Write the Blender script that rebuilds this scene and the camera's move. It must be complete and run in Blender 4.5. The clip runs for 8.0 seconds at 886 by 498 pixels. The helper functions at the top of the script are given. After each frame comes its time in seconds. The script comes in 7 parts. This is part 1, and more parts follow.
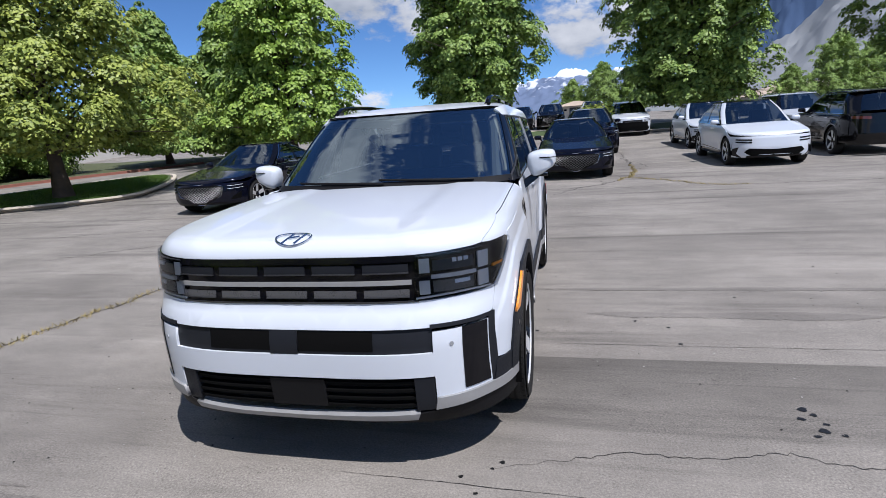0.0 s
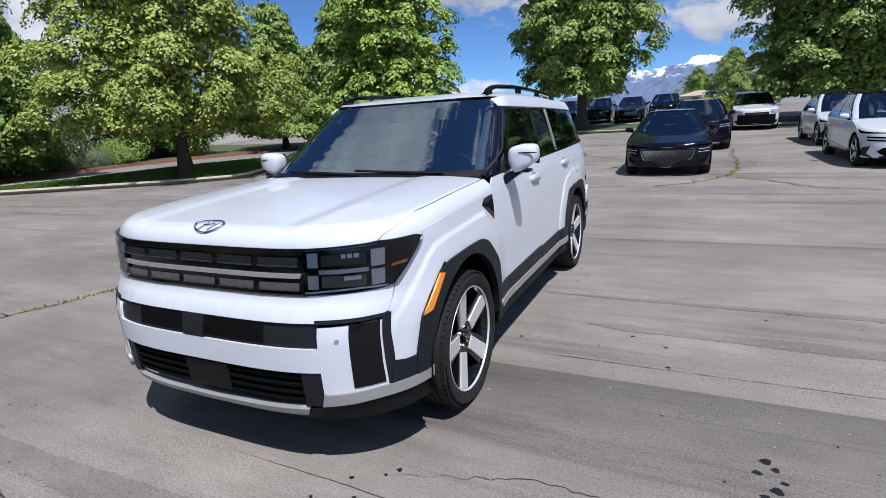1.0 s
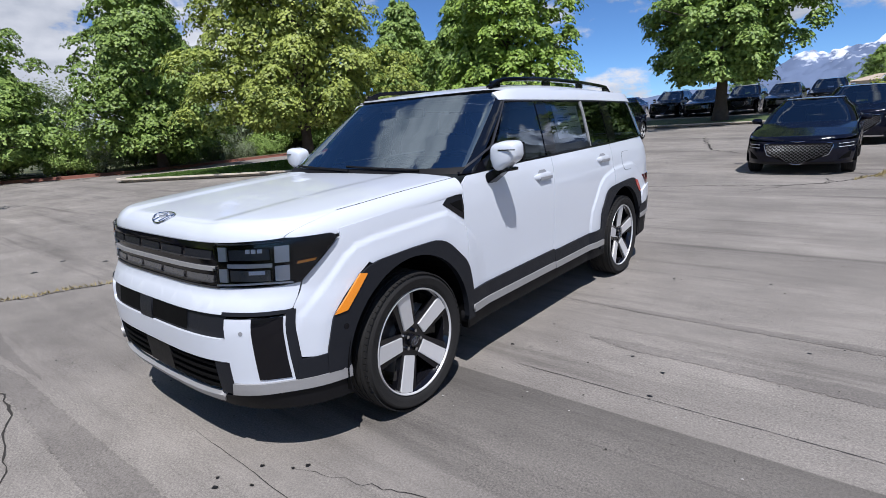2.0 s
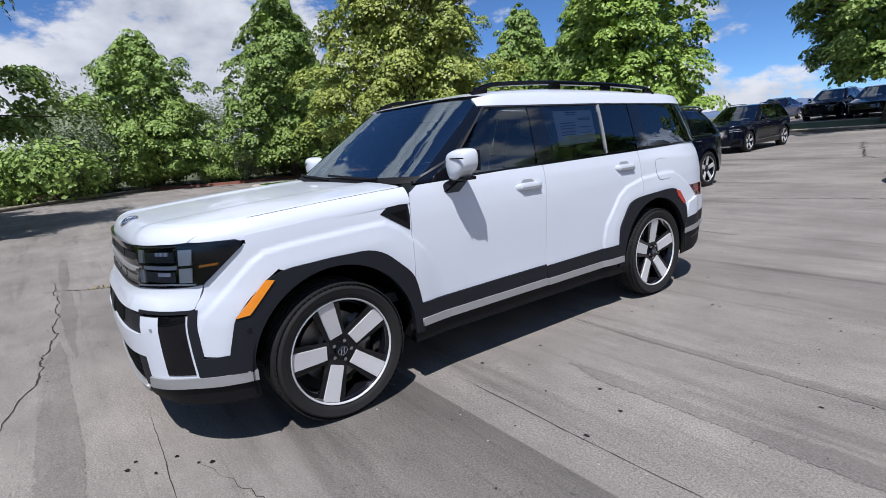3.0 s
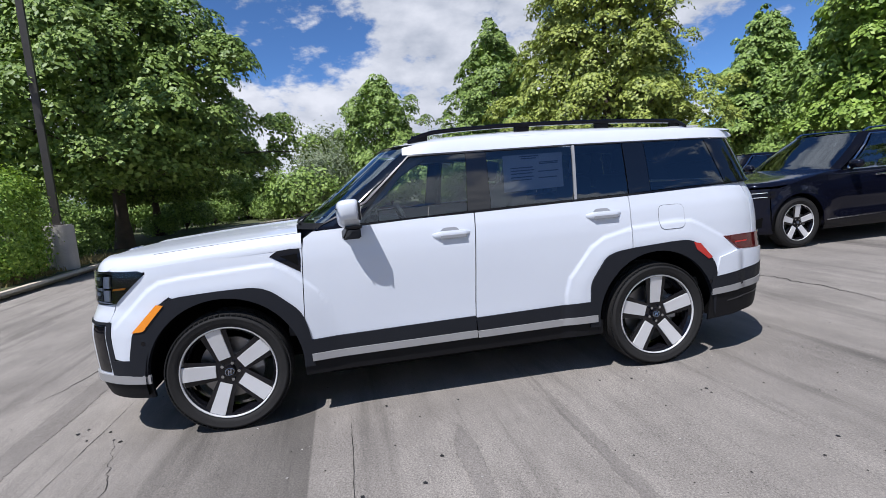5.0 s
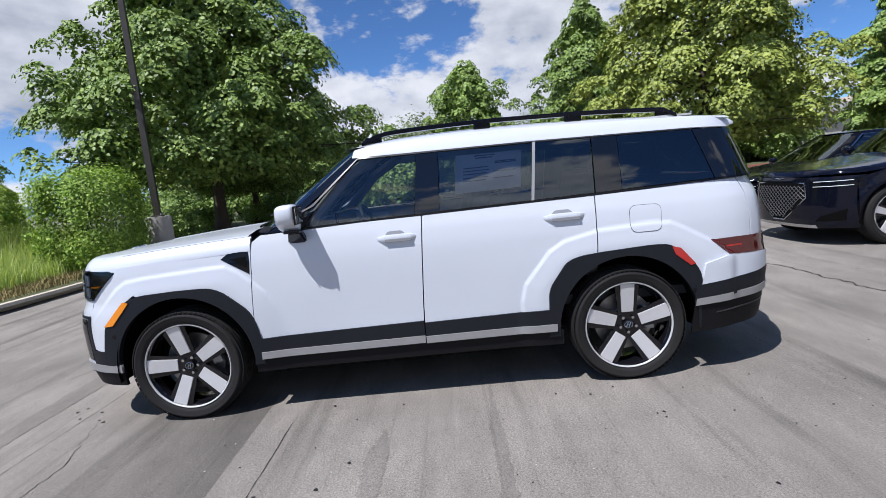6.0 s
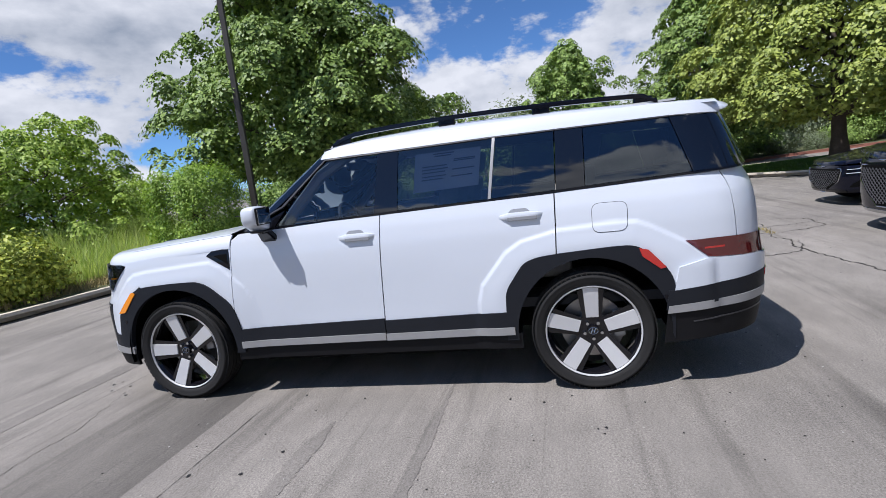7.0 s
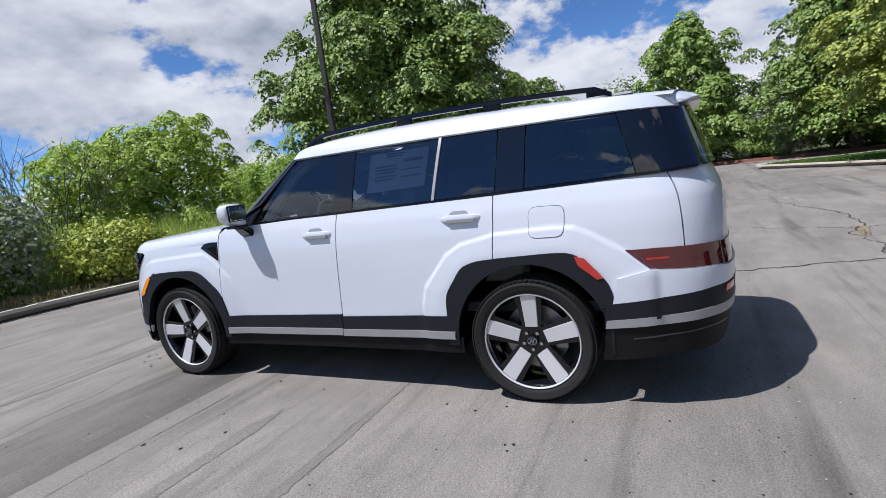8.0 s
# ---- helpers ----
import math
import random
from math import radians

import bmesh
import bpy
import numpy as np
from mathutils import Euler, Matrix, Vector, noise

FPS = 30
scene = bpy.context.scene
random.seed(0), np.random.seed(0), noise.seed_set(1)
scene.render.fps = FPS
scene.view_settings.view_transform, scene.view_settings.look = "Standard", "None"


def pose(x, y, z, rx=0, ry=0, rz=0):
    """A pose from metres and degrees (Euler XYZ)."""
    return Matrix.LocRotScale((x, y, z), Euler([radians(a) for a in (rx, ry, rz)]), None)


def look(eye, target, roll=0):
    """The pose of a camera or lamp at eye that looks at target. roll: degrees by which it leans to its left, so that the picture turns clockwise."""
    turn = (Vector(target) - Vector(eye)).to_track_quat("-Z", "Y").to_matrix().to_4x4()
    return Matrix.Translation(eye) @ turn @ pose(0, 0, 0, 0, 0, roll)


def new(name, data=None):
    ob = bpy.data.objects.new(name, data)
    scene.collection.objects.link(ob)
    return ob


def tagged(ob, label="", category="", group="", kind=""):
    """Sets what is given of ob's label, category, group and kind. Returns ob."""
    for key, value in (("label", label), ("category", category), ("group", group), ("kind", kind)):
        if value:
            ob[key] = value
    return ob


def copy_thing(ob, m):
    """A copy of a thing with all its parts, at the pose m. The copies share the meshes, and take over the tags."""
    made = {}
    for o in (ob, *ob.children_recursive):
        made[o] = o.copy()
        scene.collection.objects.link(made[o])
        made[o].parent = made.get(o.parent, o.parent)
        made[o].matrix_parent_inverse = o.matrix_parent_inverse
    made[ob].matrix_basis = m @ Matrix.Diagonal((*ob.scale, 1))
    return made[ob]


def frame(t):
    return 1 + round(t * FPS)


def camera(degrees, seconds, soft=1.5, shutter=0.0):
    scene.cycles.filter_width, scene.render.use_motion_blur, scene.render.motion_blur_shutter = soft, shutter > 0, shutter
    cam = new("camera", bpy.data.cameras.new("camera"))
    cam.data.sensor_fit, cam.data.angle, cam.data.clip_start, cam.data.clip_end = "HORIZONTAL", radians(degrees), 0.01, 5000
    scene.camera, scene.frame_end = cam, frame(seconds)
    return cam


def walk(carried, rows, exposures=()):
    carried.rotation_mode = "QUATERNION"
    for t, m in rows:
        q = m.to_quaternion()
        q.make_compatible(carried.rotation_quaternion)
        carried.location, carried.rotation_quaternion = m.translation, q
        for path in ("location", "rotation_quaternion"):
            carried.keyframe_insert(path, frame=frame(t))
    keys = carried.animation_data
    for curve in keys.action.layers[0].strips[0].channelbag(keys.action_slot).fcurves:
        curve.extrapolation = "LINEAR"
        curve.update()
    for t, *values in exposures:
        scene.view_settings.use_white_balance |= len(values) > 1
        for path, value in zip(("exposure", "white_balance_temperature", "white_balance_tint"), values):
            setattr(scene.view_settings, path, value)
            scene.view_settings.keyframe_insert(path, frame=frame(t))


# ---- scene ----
cam = camera(81.0, 8.0, 0.7)
PATH = [
    (0, (1.141, -2.73, 1.481), (0.683, -0.834, 1.037), -4.1),
    (0.5, (1.525, -2.593, 1.459), (0.883, -0.753, 1.009), -3.4),
    (1, (1.922, -2.353, 1.446), (1.081, -0.598, 0.987), -3.1),
    (1.5, (2.31, -2.113, 1.434), (1.26, -0.473, 0.978), -3.2),
    (1.7, (2.442, -1.994, 1.43), (1.311, -0.41, 0.971), -3.3),
    (2.8, (3.146, -1.194, 1.364), (1.622, 0.031, 0.947), -4.1),
    (3, (3.257, -1.025, 1.351), (1.671, 0.128, 0.954), -4.3),
    (3.5, (3.537, -0.597, 1.333), (1.817, 0.357, 0.968), -4.7),
    (4, (3.754, -0.162, 1.348), (1.935, 0.601, 1.019), -5.1),
    (4.5, (3.988, 0.309, 1.353), (2.087, 0.862, 1.073), -4.9),
    (4.7, (4.04, 0.477, 1.361), (2.116, 0.955, 1.098), -4.7),
    (5.8, (4.133, 1.538, 1.383), (2.152, 1.596, 1.114), -5.1),
    (6, (4.103, 1.736, 1.391), (2.122, 1.708, 1.117), -5.6),
    (6.5, (4.059, 2.225, 1.383), (2.094, 1.979, 1.106), -6.3),
    (7, (3.976, 2.698, 1.374), (2.05, 2.239, 1.09), -7.0),
    (7.5, (3.813, 3.186, 1.358), (1.945, 2.524, 1.087), -7.4),
    (8, (3.615, 3.666, 1.339), (1.839, 2.79, 1.055), -7.2),
]
walk(cam, [(t, look(eye, target, roll)) for t, eye, target, roll in PATH], [(0.0, 0.12, 6140, 14), (3.0, 0.10, 6140, 14), (4.5, 0.19, 6140, 14), (6.5, 0.19, 6140, 14), (8.0, 0.14, 6140, 14)])

# ---- world and sun ----
SUN_TO = Vector((0.385, -0.38, 1.0)).normalized()
world = bpy.data.worlds.new("sky_world")
scene.world = world
world.use_nodes = True


def build_sky():
    nt = world.node_tree
    nt.nodes.clear()
    N, Lk = nt.nodes.new, nt.links.new
    out = N("ShaderNodeOutputWorld")
    bg = N("ShaderNodeBackground")
    bg.inputs["Strength"].default_value = 0.062
    sky = N("ShaderNodeTexSky")
    sky.sky_type = "NISHITA"
    sky.sun_disc = False
    sky.sun_elevation = math.asin(SUN_TO.z)
    sky.sun_rotation = math.atan2(SUN_TO.x, SUN_TO.y)
    sky.altitude = 1400
    sky.air_density, sky.dust_density, sky.ozone_density = 0.72, 0.5, 2.6
    tc = N("ShaderNodeTexCoord")
    sep = N("ShaderNodeSeparateXYZ")
    Lk(tc.outputs["Generated"], sep.inputs[0])

    def m(op, a, b=None, c=None, clamp=False):
        n = N("ShaderNodeMath")
        n.operation, n.use_clamp = op, clamp
        for i, v in enumerate((a, b, c)):
            if v is None:
                continue
            if isinstance(v, (int, float)):
                n.inputs[i].default_value = v
            else:
                Lk(v, n.inputs[i])
        return n.outputs[0]

    # cumulus: soft heaps, flatter than wide, lit on top and grey below
    def heap(up, scale, detail, offset, rough=0.55):
        mp = N("ShaderNodeMapping")
        mp.inputs["Location"].default_value = (offset[0], offset[1], offset[2] + up)
        mp.inputs["Scale"].default_value = (1.0, 1.0, 1.9)
        Lk(tc.outputs["Generated"], mp.inputs["Vector"])
        n = N("ShaderNodeTexNoise")
        n.inputs["Scale"].default_value = scale
        n.inputs["Detail"].default_value = detail
        n.inputs["Roughness"].default_value = rough
        Lk(mp.outputs[0], n.inputs["Vector"])
        return n.outputs["Fac"]

    spot = (2.3, 0.7, 1.4)
    big = heap(0.0, 2.7, 9.0, spot, 0.58)
    above = heap(0.06, 2.7, 4.0, spot)
    # more cloud towards the west and south, clear blue towards the north
    lean = m("ADD", m("ADD", m("MULTIPLY", sep.outputs["X"], -0.105), m("MULTIPLY", m("MAXIMUM", m("SUBTRACT", sep.outputs["Y"], 0.15), 0.0), -0.075)), m("MULTIPLY", sep.outputs["Z"], -0.035))
    # a bank of cloud to the east at middle height, and some overhead
    def ramp(v, a, c):
        r = N("ShaderNodeMapRange")
        r.interpolation_type = "SMOOTHSTEP"
        r.inputs["From Min"].default_value, r.inputs["From Max"].default_value = a, c
        Lk(v, r.inputs["Value"])
        return r.outputs[0]
    lean = m("ADD", lean, m("MULTIPLY", ramp(sep.outputs["Z"], 0.30, 0.50), -0.14))
    bank = m("MULTIPLY", ramp(sep.outputs["X"], 0.3, 0.7), m("MULTIPLY", ramp(m("SUBTRACT", sep.outputs["Z"], m("MULTIPLY", ramp(sep.outputs["Y"], 0.05, 0.35), 0.24)), 0.62, 0.54), ramp(sep.outputs["Z"], 0.05, 0.25)))
    high = m("MULTIPLY", ramp(sep.outputs["Z"], 0.62, 0.78), ramp(sep.outputs["Y"], 0.0, 0.25))
    patch = m("MULTIPLY", ramp(sep.outputs["Z"], 0.60, 0.74), m("MULTIPLY", ramp(sep.outputs["X"], -0.12, -0.36), ramp(sep.outputs["Y"], 0.30, 0.05)))
    lean = m("ADD", lean, m("MULTIPLY", patch, 0.19))
    north = m("MULTIPLY", ramp(sep.outputs["Y"], 0.80, 0.97), ramp(sep.outputs["Z"], 0.24, 0.12))
    lean = m("ADD", lean, m("MULTIPLY", north, 0.055))
    lean = m("ADD", lean, m("ADD", m("MULTIPLY", bank, 0.195), m("MULTIPLY", high, 0.15)))
    dens = m("ADD", big, lean)
    cover = N("ShaderNodeMapRange")
    cover.interpolation_type = "SMOOTHSTEP"
    cover.inputs["From Min"].default_value, cover.inputs["From Max"].default_value = 0.505, 0.560
    Lk(dens, cover.inputs["Value"])
    lit = m("MULTIPLY_ADD", m("SUBTRACT", big, above), 4.2, 0.62, True)
    cloud = N("ShaderNodeMix")
    cloud.data_type = "RGBA"
    cloud.inputs["A"].default_value = (4.6, 5.3, 6.4, 1)
    cloud.inputs["B"].default_value = (11.6, 11.9, 12.4, 1)
    Lk(lit, cloud.inputs["Factor"])
    tint = N("ShaderNodeMix")
    tint.data_type, tint.blend_type = "RGBA", "MULTIPLY"
    tint.inputs["Factor"].default_value = 1.0
    tint.inputs["B"].default_value = (1.12, 1.55, 1.92, 1)
    Lk(sky.outputs[0], tint.inputs["A"])
    mix = N("ShaderNodeMix")
    mix.data_type = "RGBA"
    Lk(cover.outputs[0], mix.inputs["Factor"])
    Lk(tint.outputs["Result"], mix.inputs["A"])
    Lk(cloud.outputs["Result"], mix.inputs["B"])
    Lk(mix.outputs["Result"], bg.inputs["Color"])
    Lk(bg.outputs[0], out.inputs[0])


build_sky()
sun_data = bpy.data.lights.new("sun", "SUN")
sun_data.energy, sun_data.angle, sun_data.color = 5.0, radians(0.53), (1.0, 0.97, 0.93)
sun = new("sun", sun_data)
sun.matrix_world = look((0, 0, 60), Vector((0, 0, 60)) - SUN_TO)

# ---- materials ----
def node_mat(name):
    mt = bpy.data.materials.new(name)
    mt.use_nodes = True
    nt = mt.node_tree
    nt.nodes.clear()
    out = nt.nodes.new("ShaderNodeOutputMaterial")
    return mt, nt, out


def mat(name, col, rough=0.5, metal=0.0, var=0.12, scale=6.0, bump=0.0, bscale=120.0, coat=0.0, per_object=0.0, spec=0.5, rvar=0.08):
    """A principled surface whose colour and roughness wander at two scales."""
    mt, nt, out = node_mat(name)
    N, Lk = nt.nodes.new, nt.links.new
    b = N("ShaderNodeBsdfPrincipled")
    Lk(b.outputs[0], out.inputs[0])
    b.inputs["Metallic"].default_value = metal
    b.inputs["Coat Weight"].default_value = coat
    b.inputs["Coat Roughness"].default_value = 0.03
    b.inputs["Specular IOR Level"].default_value = spec
    tc = N("ShaderNodeTexCoord")
    n1, n2 = N("ShaderNodeTexNoise"), N("ShaderNodeTexNoise")
    for n, s in ((n1, scale), (n2, scale * 9.0)):
        n.inputs["Scale"].default_value = s
        n.inputs["Detail"].default_value = 4.0
        Lk(tc.outputs["Object"], n.inputs["Vector"])
    add = N("ShaderNodeMath")
    add.operation = "ADD"
    Lk(n1.outputs["Fac"], add.inputs[0])
    Lk(n2.outputs["Fac"], add.inputs[1])
    fac = add.outputs[0]
    span = N("ShaderNodeMapRange")
    span.inputs["From Min"].default_value, span.inputs["From Max"].default_value = 0.6, 1.4
    span.inputs["To Min"].default_value, span.inputs["To Max"].default_value = 1 - var, 1 + var
    Lk(fac, span.inputs["Value"])
    value = span.outputs[0]
    if per_object:
        info = N("ShaderNodeObjectInfo")
        pr = N("ShaderNodeMapRange")
        pr.inputs["To Min"].default_value, pr.inputs["To Max"].default_value = 1 - per_object, 1 + per_object
        Lk(info.outputs["Random"], pr.inputs["Value"])
        mu = N("ShaderNodeMath")
        mu.operation = "MULTIPLY"
        Lk(value, mu.inputs[0])
        Lk(pr.outputs[0], mu.inputs[1])
        value = mu.outputs[0]
    sc = N("ShaderNodeVectorMath")
    sc.operation = "SCALE"
    sc.inputs[0].default_value = col
    Lk(value, sc.inputs["Scale"])
    Lk(sc.outputs[0], b.inputs["Base Color"])
    rr = N("ShaderNodeMapRange")
    rr.inputs["From Min"].default_value, rr.inputs["From Max"].default_value = 0.6, 1.4
    rr.inputs["To Min"].default_value, rr.inputs["To Max"].default_value = max(rough - rvar, 0.02), rough + rvar
    Lk(fac, rr.inputs["Value"])
    Lk(rr.outputs[0], b.inputs["Roughness"])
    if bump:
        n3 = N("ShaderNodeTexNoise")
        n3.inputs["Scale"].default_value = bscale
        n3.inputs["Detail"].default_value = 3.0
        Lk(tc.outputs["Object"], n3.inputs["Vector"])
        bm_ = N("ShaderNodeBump")
        bm_.inputs["Strength"].default_value = bump
        bm_.inputs["Distance"].default_value = 0.01
        Lk(n3.outputs["Fac"], bm_.inputs["Height"])
        Lk(bm_.outputs[0], b.inputs["Normal"])
    return mt


def glass(name, tint, ior=1.5, rough=0.0, sheen=(1, 1, 1)):
    """A thin pane: a tinted see-through body under a clear reflection."""
    mt, nt, out = node_mat(name)
    N, Lk = nt.nodes.new, nt.links.new
    tr, gl, fr, mx = N("ShaderNodeBsdfTransparent"), N("ShaderNodeBsdfGlossy"), N("ShaderNodeFresnel"), N("ShaderNodeMixShader")
    tr.inputs[0].default_value = (*tint, 1)
    gl.inputs["Roughness"].default_value = rough
    gl.inputs["Color"].default_value = (*sheen, 1)
    fr.inputs["IOR"].default_value = ior
    Lk(fr.outputs[0], mx.inputs[0])
    Lk(tr.outputs[0], mx.inputs[1])
    Lk(gl.outputs[0], mx.inputs[2])
    Lk(mx.outputs[0], out.inputs[0])
    return mt


M_WHITE = mat("white_paint", (0.60, 0.637, 0.69), 0.32, 0, 0.006, 3.0, coat=0.6, rvar=0.02)
M_CLAD = mat("dark_grey_plastic", (0.0105, 0.012, 0.016), 0.55, 0, 0.10, 20, bump=0.12, bscale=900, spec=0.25)
M_BLACKGLOSS = mat("gloss_black", (0.004, 0.004, 0.006), 0.07, 0, 0.1, 4, coat=0.0, spec=0.30, rvar=0.02)
M_BLACK = mat("matt_black_plastic", (0.005, 0.005, 0.006), 0.6, 0, 0.15, 12, spec=0.22)
M_VOID = mat("deep_black_plastic", (0.003, 0.003, 0.003), 0.85, 0, 0.1, 12, spec=0.1)
M_SILVER = mat("satin_silver", (0.34, 0.34, 0.34), 0.42, 0.35, 0.06, 14)
M_CHROME = mat("dark_chrome", (0.52, 0.53, 0.55), 0.14, 1.0, 0.05, 10)
M_RIMFACE = mat("machined_rim", (0.60, 0.60, 0.60), 0.42, 0.25, 0.04, 16, bump=0.05, bscale=500)
M_RIMDARK = mat("gloss_dark_rim", (0.006, 0.006, 0.008), 0.12, 0, 0.1, 10, coat=0.25, spec=0.35)
M_TYRE = mat("tyre_rubber", (0.018, 0.0175, 0.017), 0.7, 0, 0.22, 14, bump=0.25, bscale=350, spec=0.25)
M_AMBER = mat("amber_lens", (0.85, 0.27, 0.01), 0.2, 0, 0.06, 30, coat=0.8)
M_RED = mat("red_lens", (0.45, 0.018, 0.012), 0.16, 0, 0.06, 30, coat=0.9)
M_TAIL = mat("dark_red_lens", (0.085, 0.008, 0.008), 0.08, 0, 0.1, 30, coat=1.0)
M_LED = mat("lamp_white", (0.72, 0.74, 0.78), 0.25, 0.0, 0.03, 30)
M_LAMPGREY = mat("lamp_grey_lens", (0.56, 0.57, 0.59), 0.18, 0.1, 0.1, 30, coat=0.8)
M_TINT = glass("privacy_glass", (0.13, 0.16, 0.20), 2.0, 0.0, (0.86, 0.94, 1.0))
M_DOORTINT = glass("door_privacy_glass", (0.50, 0.55, 0.62), 2.1, 0.0, (0.86, 0.94, 1.0))
M_PILLAR = mat("gloss_black_pillar", (0.0035, 0.0038, 0.005), 0.04, 0, 0.1, 4, spec=0.95, rvar=0.02)
M_LATTICE = mat("lattice_metal", (0.12, 0.12, 0.125), 0.35, 0.5, 0.05, 12)
M_INSERT = mat("grille_insert_grey", (0.075, 0.075, 0.078), 0.3, 0, 0.1, 20, coat=0.2)
M_TRIM = mat("dark_satin_trim", (0.06, 0.06, 0.064), 0.35, 0.5, 0.08, 12)
# grey of handle inserts and sensors, also the painted shade of the handle hollows
M_GREY_AND_RECESS_SHADE = mat("grey_trim_and_recess_shade", (0.26, 0.27, 0.285), 0.4, 0, 0.03, 12)
M_GLASS = glass("side_glass", (0.82, 0.86, 0.88), 1.9, 0.0, (0.86, 0.94, 1.0))
M_WIND = glass("windscreen_glass", (0.50, 0.58, 0.62), 3.6, 0.0, (0.78, 0.92, 1.0))
M_LENS = glass("clear_lens", (0.90, 0.92, 0.94), 1.28)
M_SEAT = mat("pale_leather", (0.32, 0.315, 0.30), 0.55, 0, 0.06, 10, bump=0.08, bscale=300)
M_DASH = mat("dash_dark", (0.035, 0.037, 0.042), 0.6, 0, 0.1, 10)
M_LINER = mat("headlining", (0.45, 0.45, 0.44), 0.9, 0, 0.05, 10)
M_PAPER = mat("paper", (0.78, 0.80, 0.82), 0.7, 0, 0.02, 10)
M_INK = mat("grey_ink", (0.16, 0.18, 0.22), 0.7, 0, 0.05, 10)
M_MIRROR = mat("mirror_face", (0.85, 0.87, 0.88), 0.02, 1.0, 0.0, 5, rvar=0.0)
M_DISC = mat("brake_disc", (0.30, 0.29, 0.28), 0.38, 0.9, 0.1, 30)

# ---- building tools ----
def mesh_ob(name, verts, faces, material, parent=None, smooth=True, label=""):
    me = bpy.data.meshes.new(name)
    me.from_pydata([tuple(v) for v in verts], [], faces)
    if smooth:
        me.polygons.foreach_set("use_smooth", [True] * len(me.polygons))
    me.materials.append(material)
    ob = new(name, me)
    ob.parent = parent
    if label:
        ob["label"] = label
    return ob


def part(name, bm, material, parent, label="", smooth=False):
    """Links a bmesh as one mesh object under a thing or a part."""
    me = bpy.data.meshes.new(name)
    bmesh.ops.recalc_face_normals(bm, faces=bm.faces)
    if smooth:
        for f in bm.faces:
            f.smooth = True
        for e in bm.edges:
            if len(e.link_faces) == 2 and e.calc_face_angle(0) > radians(38):
                e.smooth = False
    bm.to_mesh(me)
    bm.free()
    me.materials.append(material)
    ob = new(name, me)
    ob.parent = parent
    if label:
        ob["label"] = label
    return ob


def empty(name, m=None):
    ob = new(name)
    ob.empty_display_size = 0.2
    if m is not None:
        ob.matrix_world = m
    return ob


def add_box(bm, c, size, m=None, bevel=0.0, seg=2):
    r = bmesh.ops.create_cube(bm, size=1.0, matrix=(m or Matrix()) @ Matrix.Translation(c) @ Matrix.Diagonal((*size, 1)))
    if bevel:
        es = list({e for v in r["verts"] for e in v.link_edges})
        bmesh.ops.bevel(bm, geom=es, offset=bevel, segments=seg, affect="EDGES", profile=0.6)
    return bm


def boxed(c, size, bevel=0.0, m=None, seg=2):
    return add_box(bmesh.new(), c, size, m, bevel, seg)


def add_cyl(bm, a, b, r1, r2=None, n=16, caps=True):
    a, b = Vector(a), Vector(b)
    r2 = r1 if r2 is None else r2
    q = (b - a).to_track_quat("Z", "Y").to_matrix().to_4x4()
    bmesh.ops.create_cone(bm, cap_ends=caps, segments=n, radius1=r1, radius2=r2, depth=(b - a).length,
                          matrix=Matrix.Translation((a + b) / 2) @ q)
    return bm


def lathe(bm, prof, n=48, axis="x"):
    """Spins a profile of (distance along the axis, radius) round the axis."""
    rings = []
    for k in range(n):
        a = 2 * math.pi * k / n
        c, s = math.cos(a), math.sin(a)
        rings.append([bm.verts.new((p, r * c, r * s) if axis == "x" else (r * c, r * s, p)) for p, r in prof])
    for k in range(n):
        A, B = rings[k], rings[(k + 1) % n]
        for i in range(len(prof) - 1):
            bm.faces.new((A[i], B[i], B[i + 1], A[i + 1]))
    return bm


def tube(bm, pts, r, n=8, caps=True):
    pts = [Vector(p) for p in pts]
    rings = []
    for i, p in enumerate(pts):
        d = (pts[min(i + 1, len(pts) - 1)] - pts[max(i - 1, 0)]).normalized()
        u = d.cross(Vector((0, 0, 1)))
        u = u.normalized() if u.length > 1e-3 else Vector((1, 0, 0))
        v = d.cross(u)
        rr = r(i / max(len(pts) - 1, 1)) if callable(r) else r
        rings.append([bm.verts.new(p + (u * math.cos(a) + v * math.sin(a)) * rr) for a in (2 * math.pi * k / n for k in range(n))])
    for A, B in zip(rings, rings[1:]):
        for k in range(n):
            bm.faces.new((A[k], A[(k + 1) % n], B[(k + 1) % n], B[k]))
    if caps:
        bm.faces.new(rings[0][::-1])
        bm.faces.new(rings[-1])
    return bm


def lerp_table(table):
    zs, vs = [p[0] for p in table], [p[1] for p in table]
    return lambda z: float(np.interp(z, zs, vs))


def smooth_table(table):
    """Interpolates monotonically and smoothly between a few stations."""
    zs, vs = np.array([p[0] for p in table], float), np.array([p[1] for p in table], float)
    d = np.diff(vs) / np.diff(zs)
    m = np.r_[d[0], [0 if a * b <= 0 else 2 * a * b / (a + b) for a, b in zip(d, d[1:])], d[-1]]

    def f(z):
        z = min(max(z, zs[0]), zs[-1])
        i = int(min(np.searchsorted(zs, z, "right") - 1, len(zs) - 2))
        h = zs[i + 1] - zs[i]
        t = (z - zs[i]) / h
        return float((2 * t**3 - 3 * t**2 + 1) * vs[i] + (t**3 - 2 * t**2 + t) * h * m[i] + (-2 * t**3 + 3 * t**2) * vs[i + 1] + (t**3 - t**2) * h * m[i + 1])
    return f


